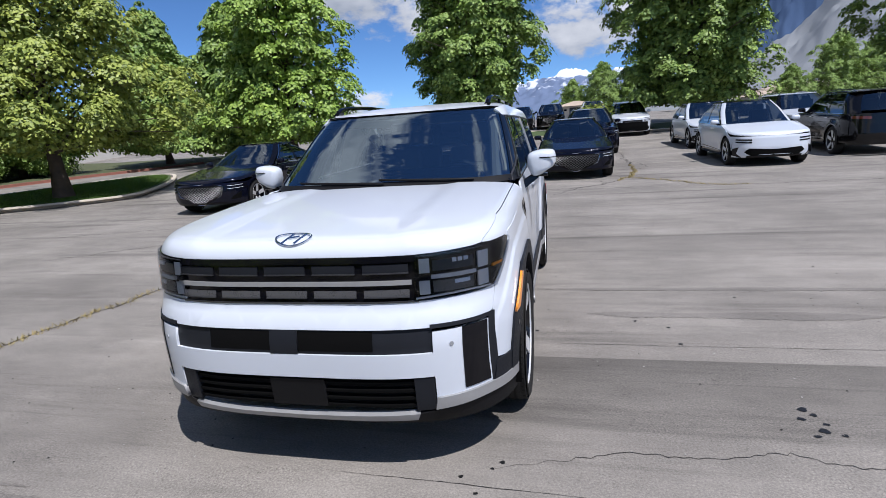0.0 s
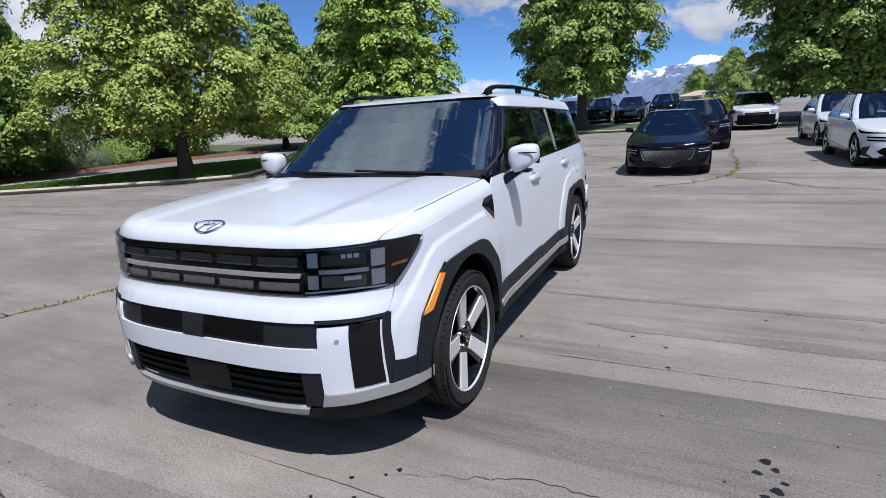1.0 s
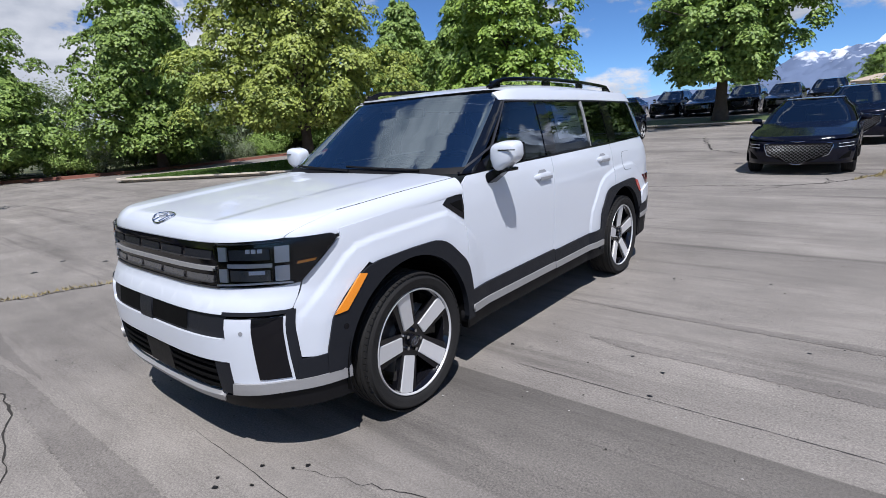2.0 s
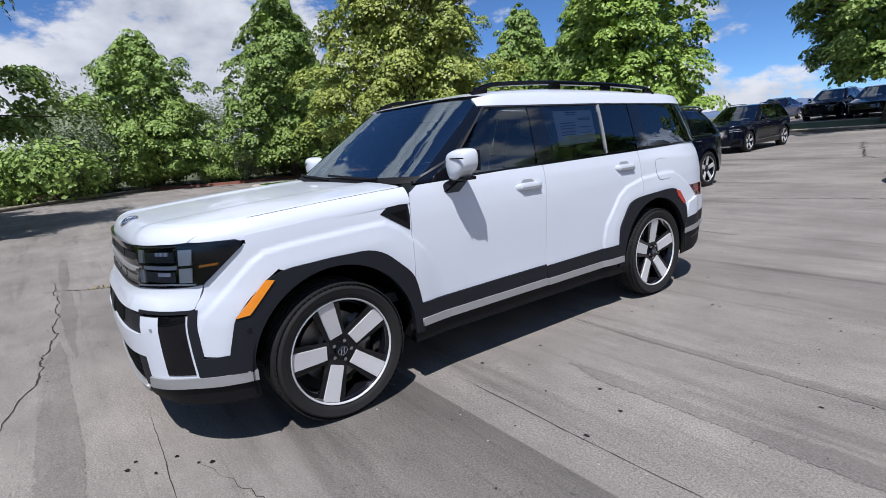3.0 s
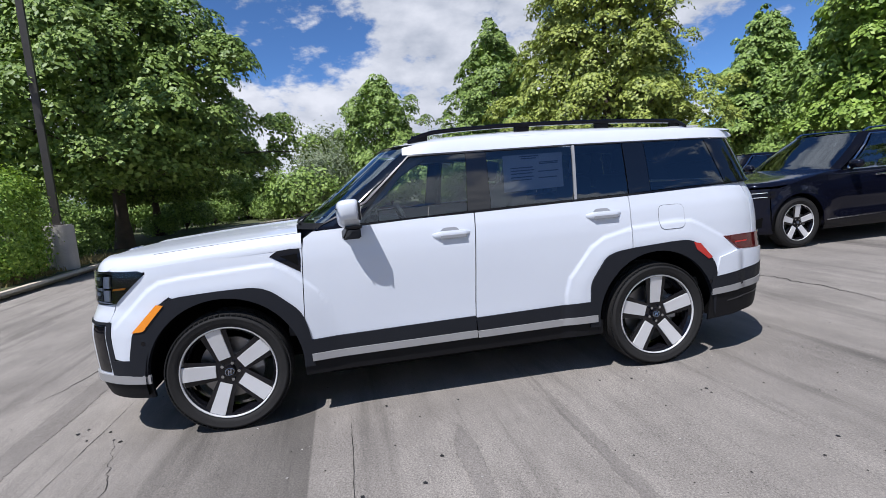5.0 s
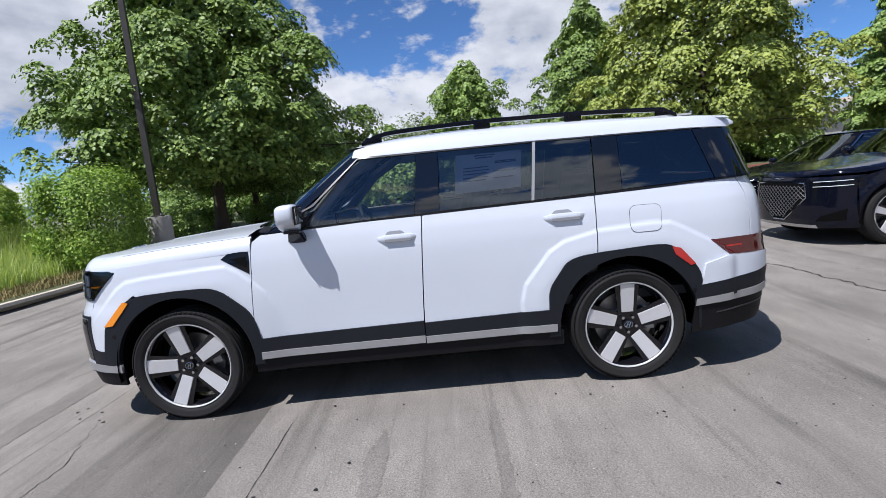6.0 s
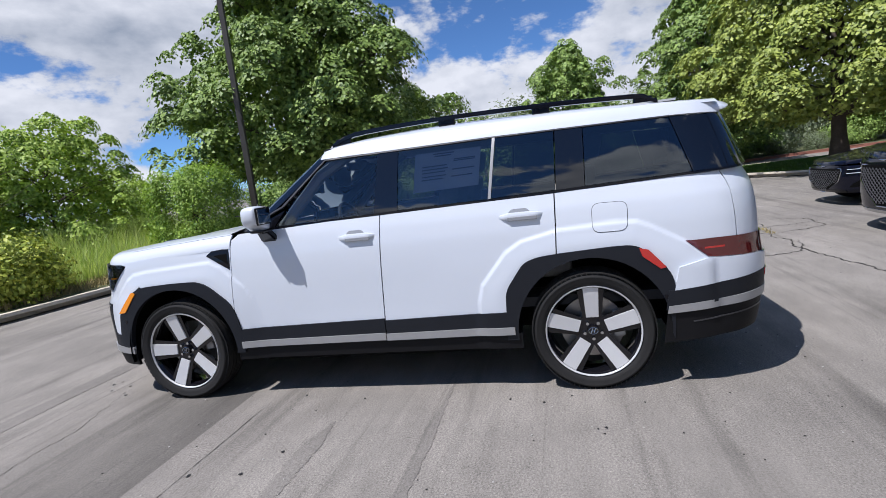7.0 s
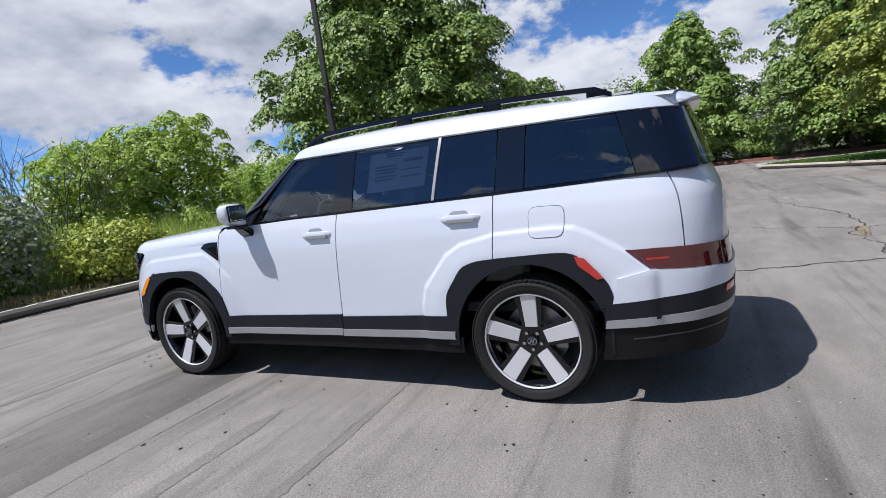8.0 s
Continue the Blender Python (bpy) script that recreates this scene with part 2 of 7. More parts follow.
def round_poly(pts, r=0.02, n=4):
    """Rounds the corners of a polygon; a point may carry its own radius."""
    out = []
    k = len(pts)
    for i in range(k):
        p = Vector(pts[i][:2])
        rr = pts[i][2] if len(pts[i]) > 2 else r
        a, b = Vector(pts[i - 1][:2]) - p, Vector(pts[(i + 1) % k][:2]) - p
        la, lb = a.length, b.length
        rr = min(rr, la * 0.45, lb * 0.45)
        if rr < 1e-4:
            out.append(tuple(p))
            continue
        s, e = p + a / la * rr, p + b / lb * rr
        for j in range(n + 1):
            t = j / n
            out.append(tuple((1 - t) ** 2 * s + 2 * t * (1 - t) * p + t * t * e))
    return out


def poly_dist(pts):
    """Signed distance to a closed polygon, positive inside."""
    P = np.array(pts, float)
    Q = np.roll(P, -1, axis=0)
    D = Q - P
    L2 = (D**2).sum(1) + 1e-12

    def f(x, y):
        v = np.array([x, y]) - P
        t = np.clip((v * D).sum(1) / L2, 0, 1)
        dist = np.sqrt((((v - D * t[:, None]) ** 2).sum(1)).min())
        c = ((P[:, 1] > y) != (Q[:, 1] > y)) & (x < (Q[:, 0] - P[:, 0]) * (y - P[:, 1]) / (Q[:, 1] - P[:, 1] + 1e-12) + P[:, 0])
        return dist if c.sum() % 2 else -dist
    return f


def sstep(a, b, x):
    t = min(max((x - a) / (b - a), 0.0), 1.0)
    return t * t * (3 - 2 * t)


class Skin:
    """The upright shell of a car: at each height a rounded plan outline from the middle of the nose round to the middle of the tail."""

    def __init__(self, W, F, R, nf, nr, lf, lr, bulge=None):
        self.W, self.F, self.R, self.nf, self.nr, self.lf, self.lr, self.bulge, self.memo = W, F, R, nf, nr, lf, lr, bulge, {}

    def outline(self, z):
        key = round(z, 3)
        if key not in self.memo:
            W, f, r, lf, lr = self.W(z), self.F(z), self.R(z), self.lf(z), self.lr(z)
            u = np.linspace(0, 1, 70)
            t = math.pi / 2 * (3 * u**2 - 2 * u**3)
            s, c = np.sin(t) ** (2 / self.nf), np.cos(t) ** (2 / self.nf)
            xa, ya = W * s, (f + lf) - lf * c
            s, c = np.sin(t) ** (2 / self.nr), np.cos(t) ** (2 / self.nr)
            xb, yb = W * s[::-1], (r - lr) + lr * c[::-1]
            ym = np.linspace(f + lf, r - lr, 12)[1:-1]
            x, y = np.r_[xa, np.full(len(ym), W), xb], np.r_[ya, ym, yb]
            d = np.r_[0, np.cumsum(np.hypot(np.diff(x), np.diff(y)))]
            mid = float(np.interp(0.5 * (f + lf + r - lr), y, d))
            self.memo[key] = (x, y, d, mid - 0.5 * (f + lf + r - lr))
        return self.memo[key]

    def at(self, base, s, z):
        x, y, d, off = self.outline(z)
        sign = 1.0
        if base == "side":
            q = s + off
        elif base == "front":
            q, sign = abs(s), (1.0 if s >= 0 else -1.0)
        else:
            q, sign = d[-1] - abs(s), (1.0 if s >= 0 else -1.0)
        px, py = float(np.interp(q, d, x)), float(np.interp(q, d, y))
        if self.bulge:
            px += self.bulge(py, z) if px > 0.3 else 0.0
        return Vector((sign * px, py, z))

    def f(self, base):
        return lambda u, v: self.at(base, u, v)

    def sx(self, xx, z, base="front"):
        """The front (or rear) coordinate of the place whose half breadth is xx."""
        x, y, d, off = self.outline(z)
        k = 82
        if base == "front":
            q = float(np.interp(abs(xx), x[:70], d[:70]))
        else:
            q = d[-1] - float(np.interp(abs(xx), x[::-1][:70], d[::-1][:70]))
        return math.copysign(q, xx)

    def sy(self, yy, z, base="front"):
        """The front (or rear) coordinate of the place at length yy along the side."""
        x, y, d, off = self.outline(z)
        q = float(np.interp(yy, y, d))
        return q if base == "front" else d[-1] - q


def panel(name, f, poly, material, parent=None, off=0.0, thick=0.012, step=0.06, mirror=False, label="", centre=(0, 1.4, 0.75), lift=None, see=False):
    """A sheet cut to a polygon in a surface's own coordinates, with its rim folded inwards."""
    bm = bmesh.new()
    vs = [bm.verts.new((u, v, 0)) for u, v in poly]
    whole = bm.faces.new(vs)
    whole.normal_update()
    bmesh.ops.triangulate(bm, faces=[whole])
    us, ws = [p[0] for p in poly], [p[1] for p in poly]
    for lo, hi, n in ((min(us), max(us), (1, 0, 0)), (min(ws), max(ws), (0, 1, 0))):
        k = max(int((hi - lo) / step), 1)
        for i in range(1, k):
            c = lo + (hi - lo) * (i + 0.0137) / k
            bmesh.ops.bisect_plane(bm, geom=bm.verts[:] + bm.edges[:] + bm.faces[:], plane_co=(c * n[0], c * n[1], 0), plane_no=n, dist=1e-5)
    bmesh.ops.dissolve_degenerate(bm, dist=2e-4, edges=bm.edges[:])
    bm.normal_update()
    bm.verts.index_update()
    C = Vector(centre)
    P, Nn = [], []
    e = 0.007
    for v in bm.verts:
        u, w = v.co.x, v.co.y
        p = f(u, w)
        du, dw = f(u + e, w) - f(u - e, w), f(u, w + e) - f(u, w - e)
        n = du.cross(dw)
        n = n.normalized() if n.length > 1e-12 else (p - C).normalized()
        if n.dot(p - C) < 0:
            n = -n
        o = off + (lift(u, w) if lift else 0.0)
        P.append(p + n * o)
        Nn.append(n)
    # one orientation for the whole sheet, told by its largest cell
    big = max(bm.faces, key=lambda q: q.calc_area())
    bi = [v.index for v in big.verts]
    n3 = Vector((0, 0, 0))
    for i in range(len(bi)):
        n3 += (P[bi[i]] - P[bi[0]]).cross(P[bi[(i + 1) % len(bi)]] - P[bi[0]])
    keep = (n3.dot(Nn[bi[0]]) > 0) == (big.normal.z > 0)
    faces = []
    for fc in bm.faces:
        idx = [v.index for v in fc.verts]
        faces.append(idx if (fc.normal.z > 0) == keep else idx[::-1])
    verts, norms = list(P), list(Nn)
    if thick > 0:
        ring = {}
        for ed in bm.edges:
            if len(ed.link_faces) == 1:
                q = []
                for v in ed.verts:
                    if v.index not in ring:
                        ring[v.index] = (len(verts), len(verts) + 1)
                        verts += [P[v.index], P[v.index] - Nn[v.index] * thick]
                        norms += [Vector((0, 0, 0))] * 2
                    q.append(ring[v.index])
                faces.append([q[0][0], q[0][1], q[1][1], q[1][0]])
    bm.free()
    if mirror:
        verts = [Vector((-v.x, v.y, v.z)) for v in verts]
        norms = [Vector((-n.x, n.y, n.z)) for n in norms]
        faces = [fc[::-1] for fc in faces]
    ob = mesh_ob(name, verts, faces, material, parent, True, label)
    ob.data.normals_split_custom_set_from_vertices([tuple(n) for n in norms])
    if see:
        ob.visible_shadow = False
    return ob


def both(name, f, poly, material, parent=None, **kw):
    """The same panel on both flanks."""
    return panel(name, f, poly, material, parent, **kw), panel(name, f, poly, material, parent, mirror=True, **kw)


def arc(cx, cy, r, a0, a1, n=14):
    return [(cx + r * math.cos(radians(a0 + (a1 - a0) * i / n)), cy + r * math.sin(radians(a0 + (a1 - a0) * i / n))) for i in range(n + 1)]

# ---- ground ----
def ground_z(x, y):
    """Level to y 8, then a gentle rise to a steady slope, steeper behind the grass strip."""
    return 0.0022 * max(0.0, min(y, 14.0) - 8.0) ** 2 + 0.0264 * max(0.0, min(y, 70.0) - 14.0) + 0.04 * max(0.0, min(y, 38.0) - 26.0)


def asphalt_mat(name, colour, rough_grain=1.0, band=False):
    """Old asphalt: stone grain, bleached and dark lengthwise streaks from paving, a smoother mended strip, stains."""
    mt, nt, out = node_mat(name)
    N, Lk = nt.nodes.new, nt.links.new
    b = N("ShaderNodeBsdfPrincipled")
    Lk(b.outputs[0], out.inputs[0])
    geo = N("ShaderNodeNewGeometry")

    def noise_of(scale, detail=4.0, stretch=(1, 1, 1), rough=0.55, shift=0.0):
        mp = N("ShaderNodeMapping")
        mp.inputs["Scale"].default_value = stretch
        mp.inputs["Location"].default_value = (shift, shift * 0.7, 0)
        Lk(geo.outputs["Position"], mp.inputs["Vector"])
        n = N("ShaderNodeTexNoise")
        n.inputs["Scale"].default_value, n.inputs["Detail"].default_value, n.inputs["Roughness"].default_value = scale, detail, rough
        Lk(mp.outputs[0], n.inputs["Vector"])
        return n.outputs["Fac"]

    def rng(v, a, c, d, e, smooth=False):
        r = N("ShaderNodeMapRange")
        if smooth:
            r.interpolation_type = "SMOOTHSTEP"
        r.inputs["From Min"].default_value, r.inputs["From Max"].default_value = a, c
        r.inputs["To Min"].default_value, r.inputs["To Max"].default_value = d, e
        Lk(v, r.inputs["Value"])
        return r.outputs[0]

    def mul(*vs):
        o = vs[0]
        for v in vs[1:]:
            n = N("ShaderNodeMath")
            n.operation = "MULTIPLY"
            Lk(o, n.inputs[0])
            if isinstance(v, float):
                n.inputs[1].default_value = v
            else:
                Lk(v, n.inputs[1])
            o = n.outputs[0]
        return o

    # streaks run along x and break up at two lengths
    s1 = rng(noise_of(1.0, 5.0, (0.13, 1.9, 1), 0.6), 0.54, 0.70, 1.0, 0.58, True)
    s2 = rng(noise_of(1.0, 4.0, (0.30, 5.5, 1), 0.6, 7.0), 0.56, 0.74, 1.0, 0.76, True)
    s3 = rng(noise_of(1.0, 3.0, (0.10, 0.9, 1), 0.5, 3.0), 0.30, 0.70, 0.86, 1.14)
    s4 = rng(noise_of(1.0, 5.0, (0.22, 16.0, 1), 0.65, 11.0), 0.60, 0.70, 1.0, 0.84, True)
    s5 = rng(noise_of(1.0, 5.0, (0.16, 2.6, 1), 0.6, 19.0), 0.58, 0.72, 1.0, 1.22, True)
    blot = rng(noise_of(0.55, 6.0), 0.30, 0.72, 0.78, 1.18)
    mottle = rng(noise_of(2.6, 6.0, (0.6, 1.3, 1), 0.7, 41.0), 0.32, 0.68, 0.84, 1.14)
    g = rough_grain
    grain = rng(noise_of(95.0, 3.0, rough=0.7), 0.30, 0.70, 1 - 0.42 * g, 1 + 0.42 * g)
    fine = rng(noise_of(330.0, 2.0), 0.30, 0.70, 1 - 0.25 * g, 1 + 0.25 * g)
    pits = rng(noise_of(30.0, 5.0, rough=0.75), 0.26, 0.44, 1 - 0.5 * g, 1.0, True)
    chips = rng(noise_of(42.0, 4.0, rough=0.8, shift=5.0), 0.64, 0.74, 1.0, 1 + 0.55 * g, True)
    clods = rng(noise_of(17.0, 7.0, rough=0.85, shift=13.0), 0.58, 0.72, 1.0, 1 + 0.6 * g, True)
    holes = rng(noise_of(14.0, 7.0, rough=0.85, shift=23.0), 0.30, 0.43, 1 - 0.5 * g, 1.0, True)
    stone = N("ShaderNodeTexVoronoi")
    stone.inputs["Scale"].default_value = 75.0
    Lk(geo.outputs["Position"], stone.inputs["Vector"])
    pale = rng(stone.outputs["Distance"], 0.03, 0.22, 1 + 0.20 * g, 1.0)
    patch = rng(noise_of(0.8, 6.0, (0.6, 1.5, 1), 0.65, 31.0), 0.36, 0.60, 0.50, 1.0, True)
    gs = mul(grain, fine, pale, pits, chips, clods, holes)
    less = N("ShaderNodeMath")
    less.operation = "SUBTRACT"
    Lk(gs, less.inputs[0])
    less.inputs[1].default_value = 1.0
    some = N("ShaderNodeMath")
    some.operation = "MULTIPLY_ADD"
    Lk(less.outputs[0], some.inputs[0])
    Lk(patch, some.inputs[1])
    some.inputs[2].default_value = 1.0
    val = mul(s1, s2, s4, s5, s3, blot, mottle, some.outputs[0])
    if band:
        # an old mended strip along x: a sharp far edge, worn away towards the near one
        xyz = N("ShaderNodeSeparateXYZ")
        Lk(geo.outputs["Position"], xyz.inputs[0])
        wob = N("ShaderNodeMath")
        wob.operation = "MULTIPLY_ADD"
        Lk(noise_of(1.0, 6.0, (0.35, 0.9, 1), 0.6, 51.0), wob.inputs[0])
        wob.inputs[1].default_value = 0.5
        Lk(xyz.outputs["Y"], wob.inputs[2])
        inside = mul(rng(xyz.outputs["Y"], 0.455, 0.470, 1.0, 0.0, True), rng(wob.outputs[0], -0.55, 0.60, 0.0, 1.0, True), rng(xyz.outputs["X"], 0.5, 0.8, 0.0, 1.0, True))
        val = mul(val, rng(inside, 0.0, 1.0, 1.0, 0.55))
    col = N("ShaderNodeVectorMath")
    col.operation = "SCALE"
    col.inputs[0].default_value = colour
    Lk(val, col.inputs["Scale"])
    Lk(col.outputs[0], b.inputs["Base Color"])
    b.inputs["Roughness"].default_value = 0.86
    b.inputs["Specular IOR Level"].default_value = 0.35
    bump = N("ShaderNodeBump")
    bump.inputs["Strength"].default_value, bump.inputs["Distance"].default_value = 0.38, 0.006
    Lk(noise_of(85.0, 4.0, rough=0.65), bump.inputs["Height"])
    Lk(bump.outputs[0], b.inputs["Normal"])
    return mt


M_ASPHALT = asphalt_mat("asphalt", (0.228, 0.209, 0.185), 1.05, True)
M_TAR = asphalt_mat("tar_repair", (0.180, 0.165, 0.147), 0.8)
M_CRACK = mat("crack_dirt", (0.030, 0.027, 0.023), 0.95, 0, 0.3, 15)
M_STAIN = mat("oil_spot", (0.012, 0.012, 0.012), 0.45, 0, 0.3, 30)
M_SCUFF = mat("pale_scuff", (0.33, 0.315, 0.29), 0.9, 0, 0.25, 12)
M_DRYWEED = mat("dry_weed", (0.30, 0.24, 0.10), 0.9, 0, 0.35, 15)
M_KERB = mat("kerb_concrete", (0.54, 0.48, 0.39), 0.85, 0, 0.16, 3, bump=0.3, bscale=60)
M_LAWN = mat("lawn_soil", (0.06, 0.09, 0.025), 0.9, 0, 0.3, 2, bump=0.5, bscale=30)


def build_ground():
    xs = np.r_[-900, -300, -120, np.arange(-60, 61, 3.0), 120, 300, 900]
    ys = np.r_[-900, -300, -120, np.arange(-60, 81, 2.0), 140, 400, 900]
    verts = [(x, y, ground_z(x, y)) for y in ys for x in xs]
    n = len(xs)
    faces = [(j * n + i, j * n + i + 1, (j + 1) * n + i + 1, (j + 1) * n + i) for j in range(len(ys) - 1) for i in range(n - 1)]
    g = mesh_ob("ground", verts, faces, M_ASPHALT)
    return tagged(g, "weathered grey asphalt of a car park", "ground", kind="structure")


build_ground()


def ragged(pts, rng, step=0.05, jitter=0.02):
    """A wandering line through a few points."""
    out = []
    for a, b in zip(pts, pts[1:]):
        a, b = Vector(a), Vector(b)
        n = max(int((b - a).length / step), 1)
        d = (b - a).normalized()
        nr = Vector((-d.y, d.x))
        for i in range(n):
            p = a + (b - a) * i / n
            w = jitter * (noise.noise(Vector((p.x * 3.1, p.y * 3.1, 0))) * 1.6 + rng.normal(0, 0.25))
            out.append(p + nr * w)
    out.append(Vector(pts[-1]))
    return out


def ribbon(bm, line, width, z, rng):
    rows = []
    n = len(line)
    for i, p in enumerate(line):
        d = (line[min(i + 1, n - 1)] - line[max(i - 1, 0)]).normalized()
        nr = Vector((-d.y, d.x))
        w = width * rng.uniform(0.35, 1.0) * min(1.0, 0.2 + 6.0 * min(i, n - 1 - i) / n)
        rows.append([bm.verts.new((p.x + nr.x * w * s, p.y + nr.y * w * s, ground_z(p.x, p.y) + z)) for s in (-0.5, 0.5)])
    for a, b in zip(rows, rows[1:]):
        bm.faces.new((a[0], b[0], b[1], a[1]))


def build_marks():
    rng = np.random.default_rng(5)

    def crack(pts, width, jitter=0.03, step=0.05):
        bm = bmesh.new()
        ribbon(bm, ragged(pts, rng, step, jitter), width, 0.003, rng)
        tagged(part("crack", bm, M_CRACK, None), "thin dark crack in the asphalt", "crack", "cracks in the asphalt", "structure")
    crack([(0.80, -0.72), (1.09, -0.63), (1.38, -0.53), (1.79, -0.54), (2.09, -0.44), (2.36, -0.51), (3.2, -0.42), (4.5, -0.50)], 0.0055, 0.03, 0.03)
    crack([(-0.05, -1.62), (-0.28, -1.50), (-0.56, -1.44), (-1.07, -1.34), (-1.8, -1.28), (-2.96, -1.21), (-5.0, -1.25)], 0.016)
    crack([(-4.4, -1.6), (-3.7, -0.6), (-3.42, 0.33), (-3.36, 0.83), (-3.25, 1.24), (-3.2, 1.84), (-2.9, 2.8), (-2.4, 3.6), (-2.28, 4.0), (-2.45, 4.6), (-2.7, 5.33), (-3.4, 5.6)], 0.034, 0.05)
    crack([(-9.0, 4.9), (-6.2, 5.7), (-4.9, 5.7), (-4.3, 5.4), (-3.5, 5.5), (-2.7, 5.4), (-1.0, 5.6), (0.5, 5.5)], 0.026, 0.05)
    crack([(-2.5, 8.4), (-0.37, 8.89), (0.43, 9.2), (1.3, 9.3), (1.95, 9.78), (2.5, 10.6), (2.8, 11.2), (3.05, 12.4), (3.15, 14.3), (3.1, 16.0), (3.27, 18.2), (3.1, 19.2)], 0.060, 0.09)
    crack([(2.7, 11.0), (3.2, 10.4), (3.65, 9.8), (4.0, 9.1), (4.8, 8.8), (6.2, 8.85), (9.0, 8.8)], 0.050, 0.08)
    crack([(-3.0, 22.9), (-2.14, 19.5), (-1.4, 17.0), (-0.8, 16.2), (-0.1, 15.5)], 0.070, 0.10)
    crack([(0.9, 8.3), (1.5, 9.4), (2.0, 9.8), (2.1, 10.8)], 0.030, 0.08)
    crack([(2.7, 11.0), (2.2, 12.0), (2.35, 13.2)], 0.030, 0.08)
    crack([(3.1, 12.6), (3.5, 13.3), (3.4, 14.6)], 0.030, 0.08)
    crack([(-6.5, 3.2), (-5.2, 4.2), (-4.6, 5.5), (-4.9, 6.6)], 0.02, 0.08)
    crack([(-5.6, 5.7), (-5.2, 6.4), (-4.4, 6.3), (-4.0, 5.5)], 0.02, 0.06)
    crack([(1.0, 0.68), (2.0, 0.675), (3.2, 0.69)], 0.005, 0.004)
    crack([(0.0, -0.82), (0.7, -0.84), (1.6, -0.87), (3.0, -0.87)], 0.004, 0.004)
    # the smoother mended strip and narrower tar lines along x
    for (x0, x1, y0, y1, nm) in ((-7.0, -1.3, -1.19, -1.08, "tar_line"), (-1.9, 1.9, -1.33, -1.15, "tar_line"), (0.7, 6.5, 1.86, 1.93, "tar_line"), (1.3, 3.4, 1.20, 1.31, "tar_line")):
        bm = bmesh.new()
        n = 220
        A, B = [], []
        for i in range(n + 1):
            x = x0 + (x1 - x0) * i / n
            e = 0.020 * noise.noise(Vector((x * 1.3, y0, 2)))
            if y1 - y0 < 0.2:
                e *= 3.0
            f = 0.10 * abs(noise.fractal(Vector((x * 0.9, y0, 5)), 0.6, 2.2, 5)) if y1 - y0 > 0.2 else 0.5 * e
            wide = min(1.0, 0.04 + i / 30, 0.04 + (n - i) / 30)
            lo, hi = y0 + f + rng.normal(0, 0.006), y1 - 0.8 * e + rng.normal(0, 0.005)
            mid = hi - 0.3 * (hi - lo)
            A.append(bm.verts.new((x, mid + (lo - mid) * wide, 0.0025)))
            B.append(bm.verts.new((x, mid + (hi - mid) * wide, 0.0025)))
        for i in range(n):
            bm.faces.new((A[i], A[i + 1], B[i + 1], B[i]))
        tagged(part(nm, bm, M_TAR, None), "darker smooth tar repair in the asphalt", "tar repair", "tar repairs", "structure")
    # drips and gum spots
    spots = [(2.28, -0.07, 0.022), (2.31, -0.12, 0.016), (2.24, -0.16, 0.018), (2.33, -0.2, 0.014), (2.30, -0.26, 0.024), (2.25, -0.31, 0.016), (2.37, -0.29, 0.013), (0.85, -0.67, 0.017), (0.81, -0.72, 0.012), (0.68, -0.79, 0.014), (0.76, -0.89, 0.014), (0.64, -0.99, 0.02), (0.59, -0.95, 0.013),
             (1.64, 1.12, 0.016), (1.87, 0.71, 0.021), (1.40, 2.82, 0.013), (1.41, 2.78, 0.01), (2.47, 1.68, 0.016), (0.93, 0.9, 0.016), (1.0, 1.35, 0.011), (1.05, 2.3, 0.012), (1.1, 2.5, 0.012), (1.02, 2.66, 0.01), (1.12, 3.05, 0.01), (1.85, 1.0, 0.016), (2.1, 3.0, 0.014), (2.2, 4.6, 0.02), (3.4, 2.6, 0.015), (-4.8, 0.4, 0.06), (-5.4, 0.1, 0.05), (-5.0, -0.3, 0.05)]
    for i, (x, y, r) in enumerate(spots):
        r *= 1.0 if i < 7 else 0.72
        bm = bmesh.new()
        k = 12
        ph = rng.uniform(0, 6)
        bm.faces.new([bm.verts.new((x + r * math.cos(a) * (1 + 0.3 * math.sin(3 * a + ph) + rng.normal(0, 0.08)), y + 0.8 * r * math.sin(a) * (1 + 0.3 * math.sin(2 * a + ph)), 0.0035)) for a in np.linspace(0, 2 * math.pi, k, False)])
        tagged(part("oil_spot", bm, M_STAIN, None), "small black oil spot on the asphalt", "stain", "oil spots", "structure")
    # loose grit: dark and pale chips strewn on the asphalt
    for nm, label, mt, count in (("dark_grit", "dark loose grit strewn on the asphalt", M_CRACK, 1500), ("pale_grit", "pale stone chips strewn on the asphalt", M_SCUFF, 1300)):
        bm = bmesh.new()
        for k in range(count):
            x, y = rng.uniform(-4.5, 5.0), rng.uniform(-4.2, 7.5)
            if noise.noise(Vector((x * 0.5, y * 1.2, 4))) + rng.normal(0, 0.25) < 0.0:
                continue
            r, a = rng.uniform(0.003, 0.0085), rng.uniform(0, 6.28)
            base = [bm.verts.new((x + r * rng.uniform(0.6, 1.2) * math.cos(a + q * 1.57), y + r * rng.uniform(0.6, 1.2) * math.sin(a + q * 1.57), 0.0032)) for q in range(4)]
            top = bm.verts.new((x, y, 0.0032 + 0.5 * r))
            for q in range(4):
                bm.faces.new((base[q], base[(q + 1) % 4], top))
        tagged(part(nm, bm, mt, None), label, "grit", kind="stuff")
    # dry weeds that grow in the wider cracks
    bm = bmesh.new()
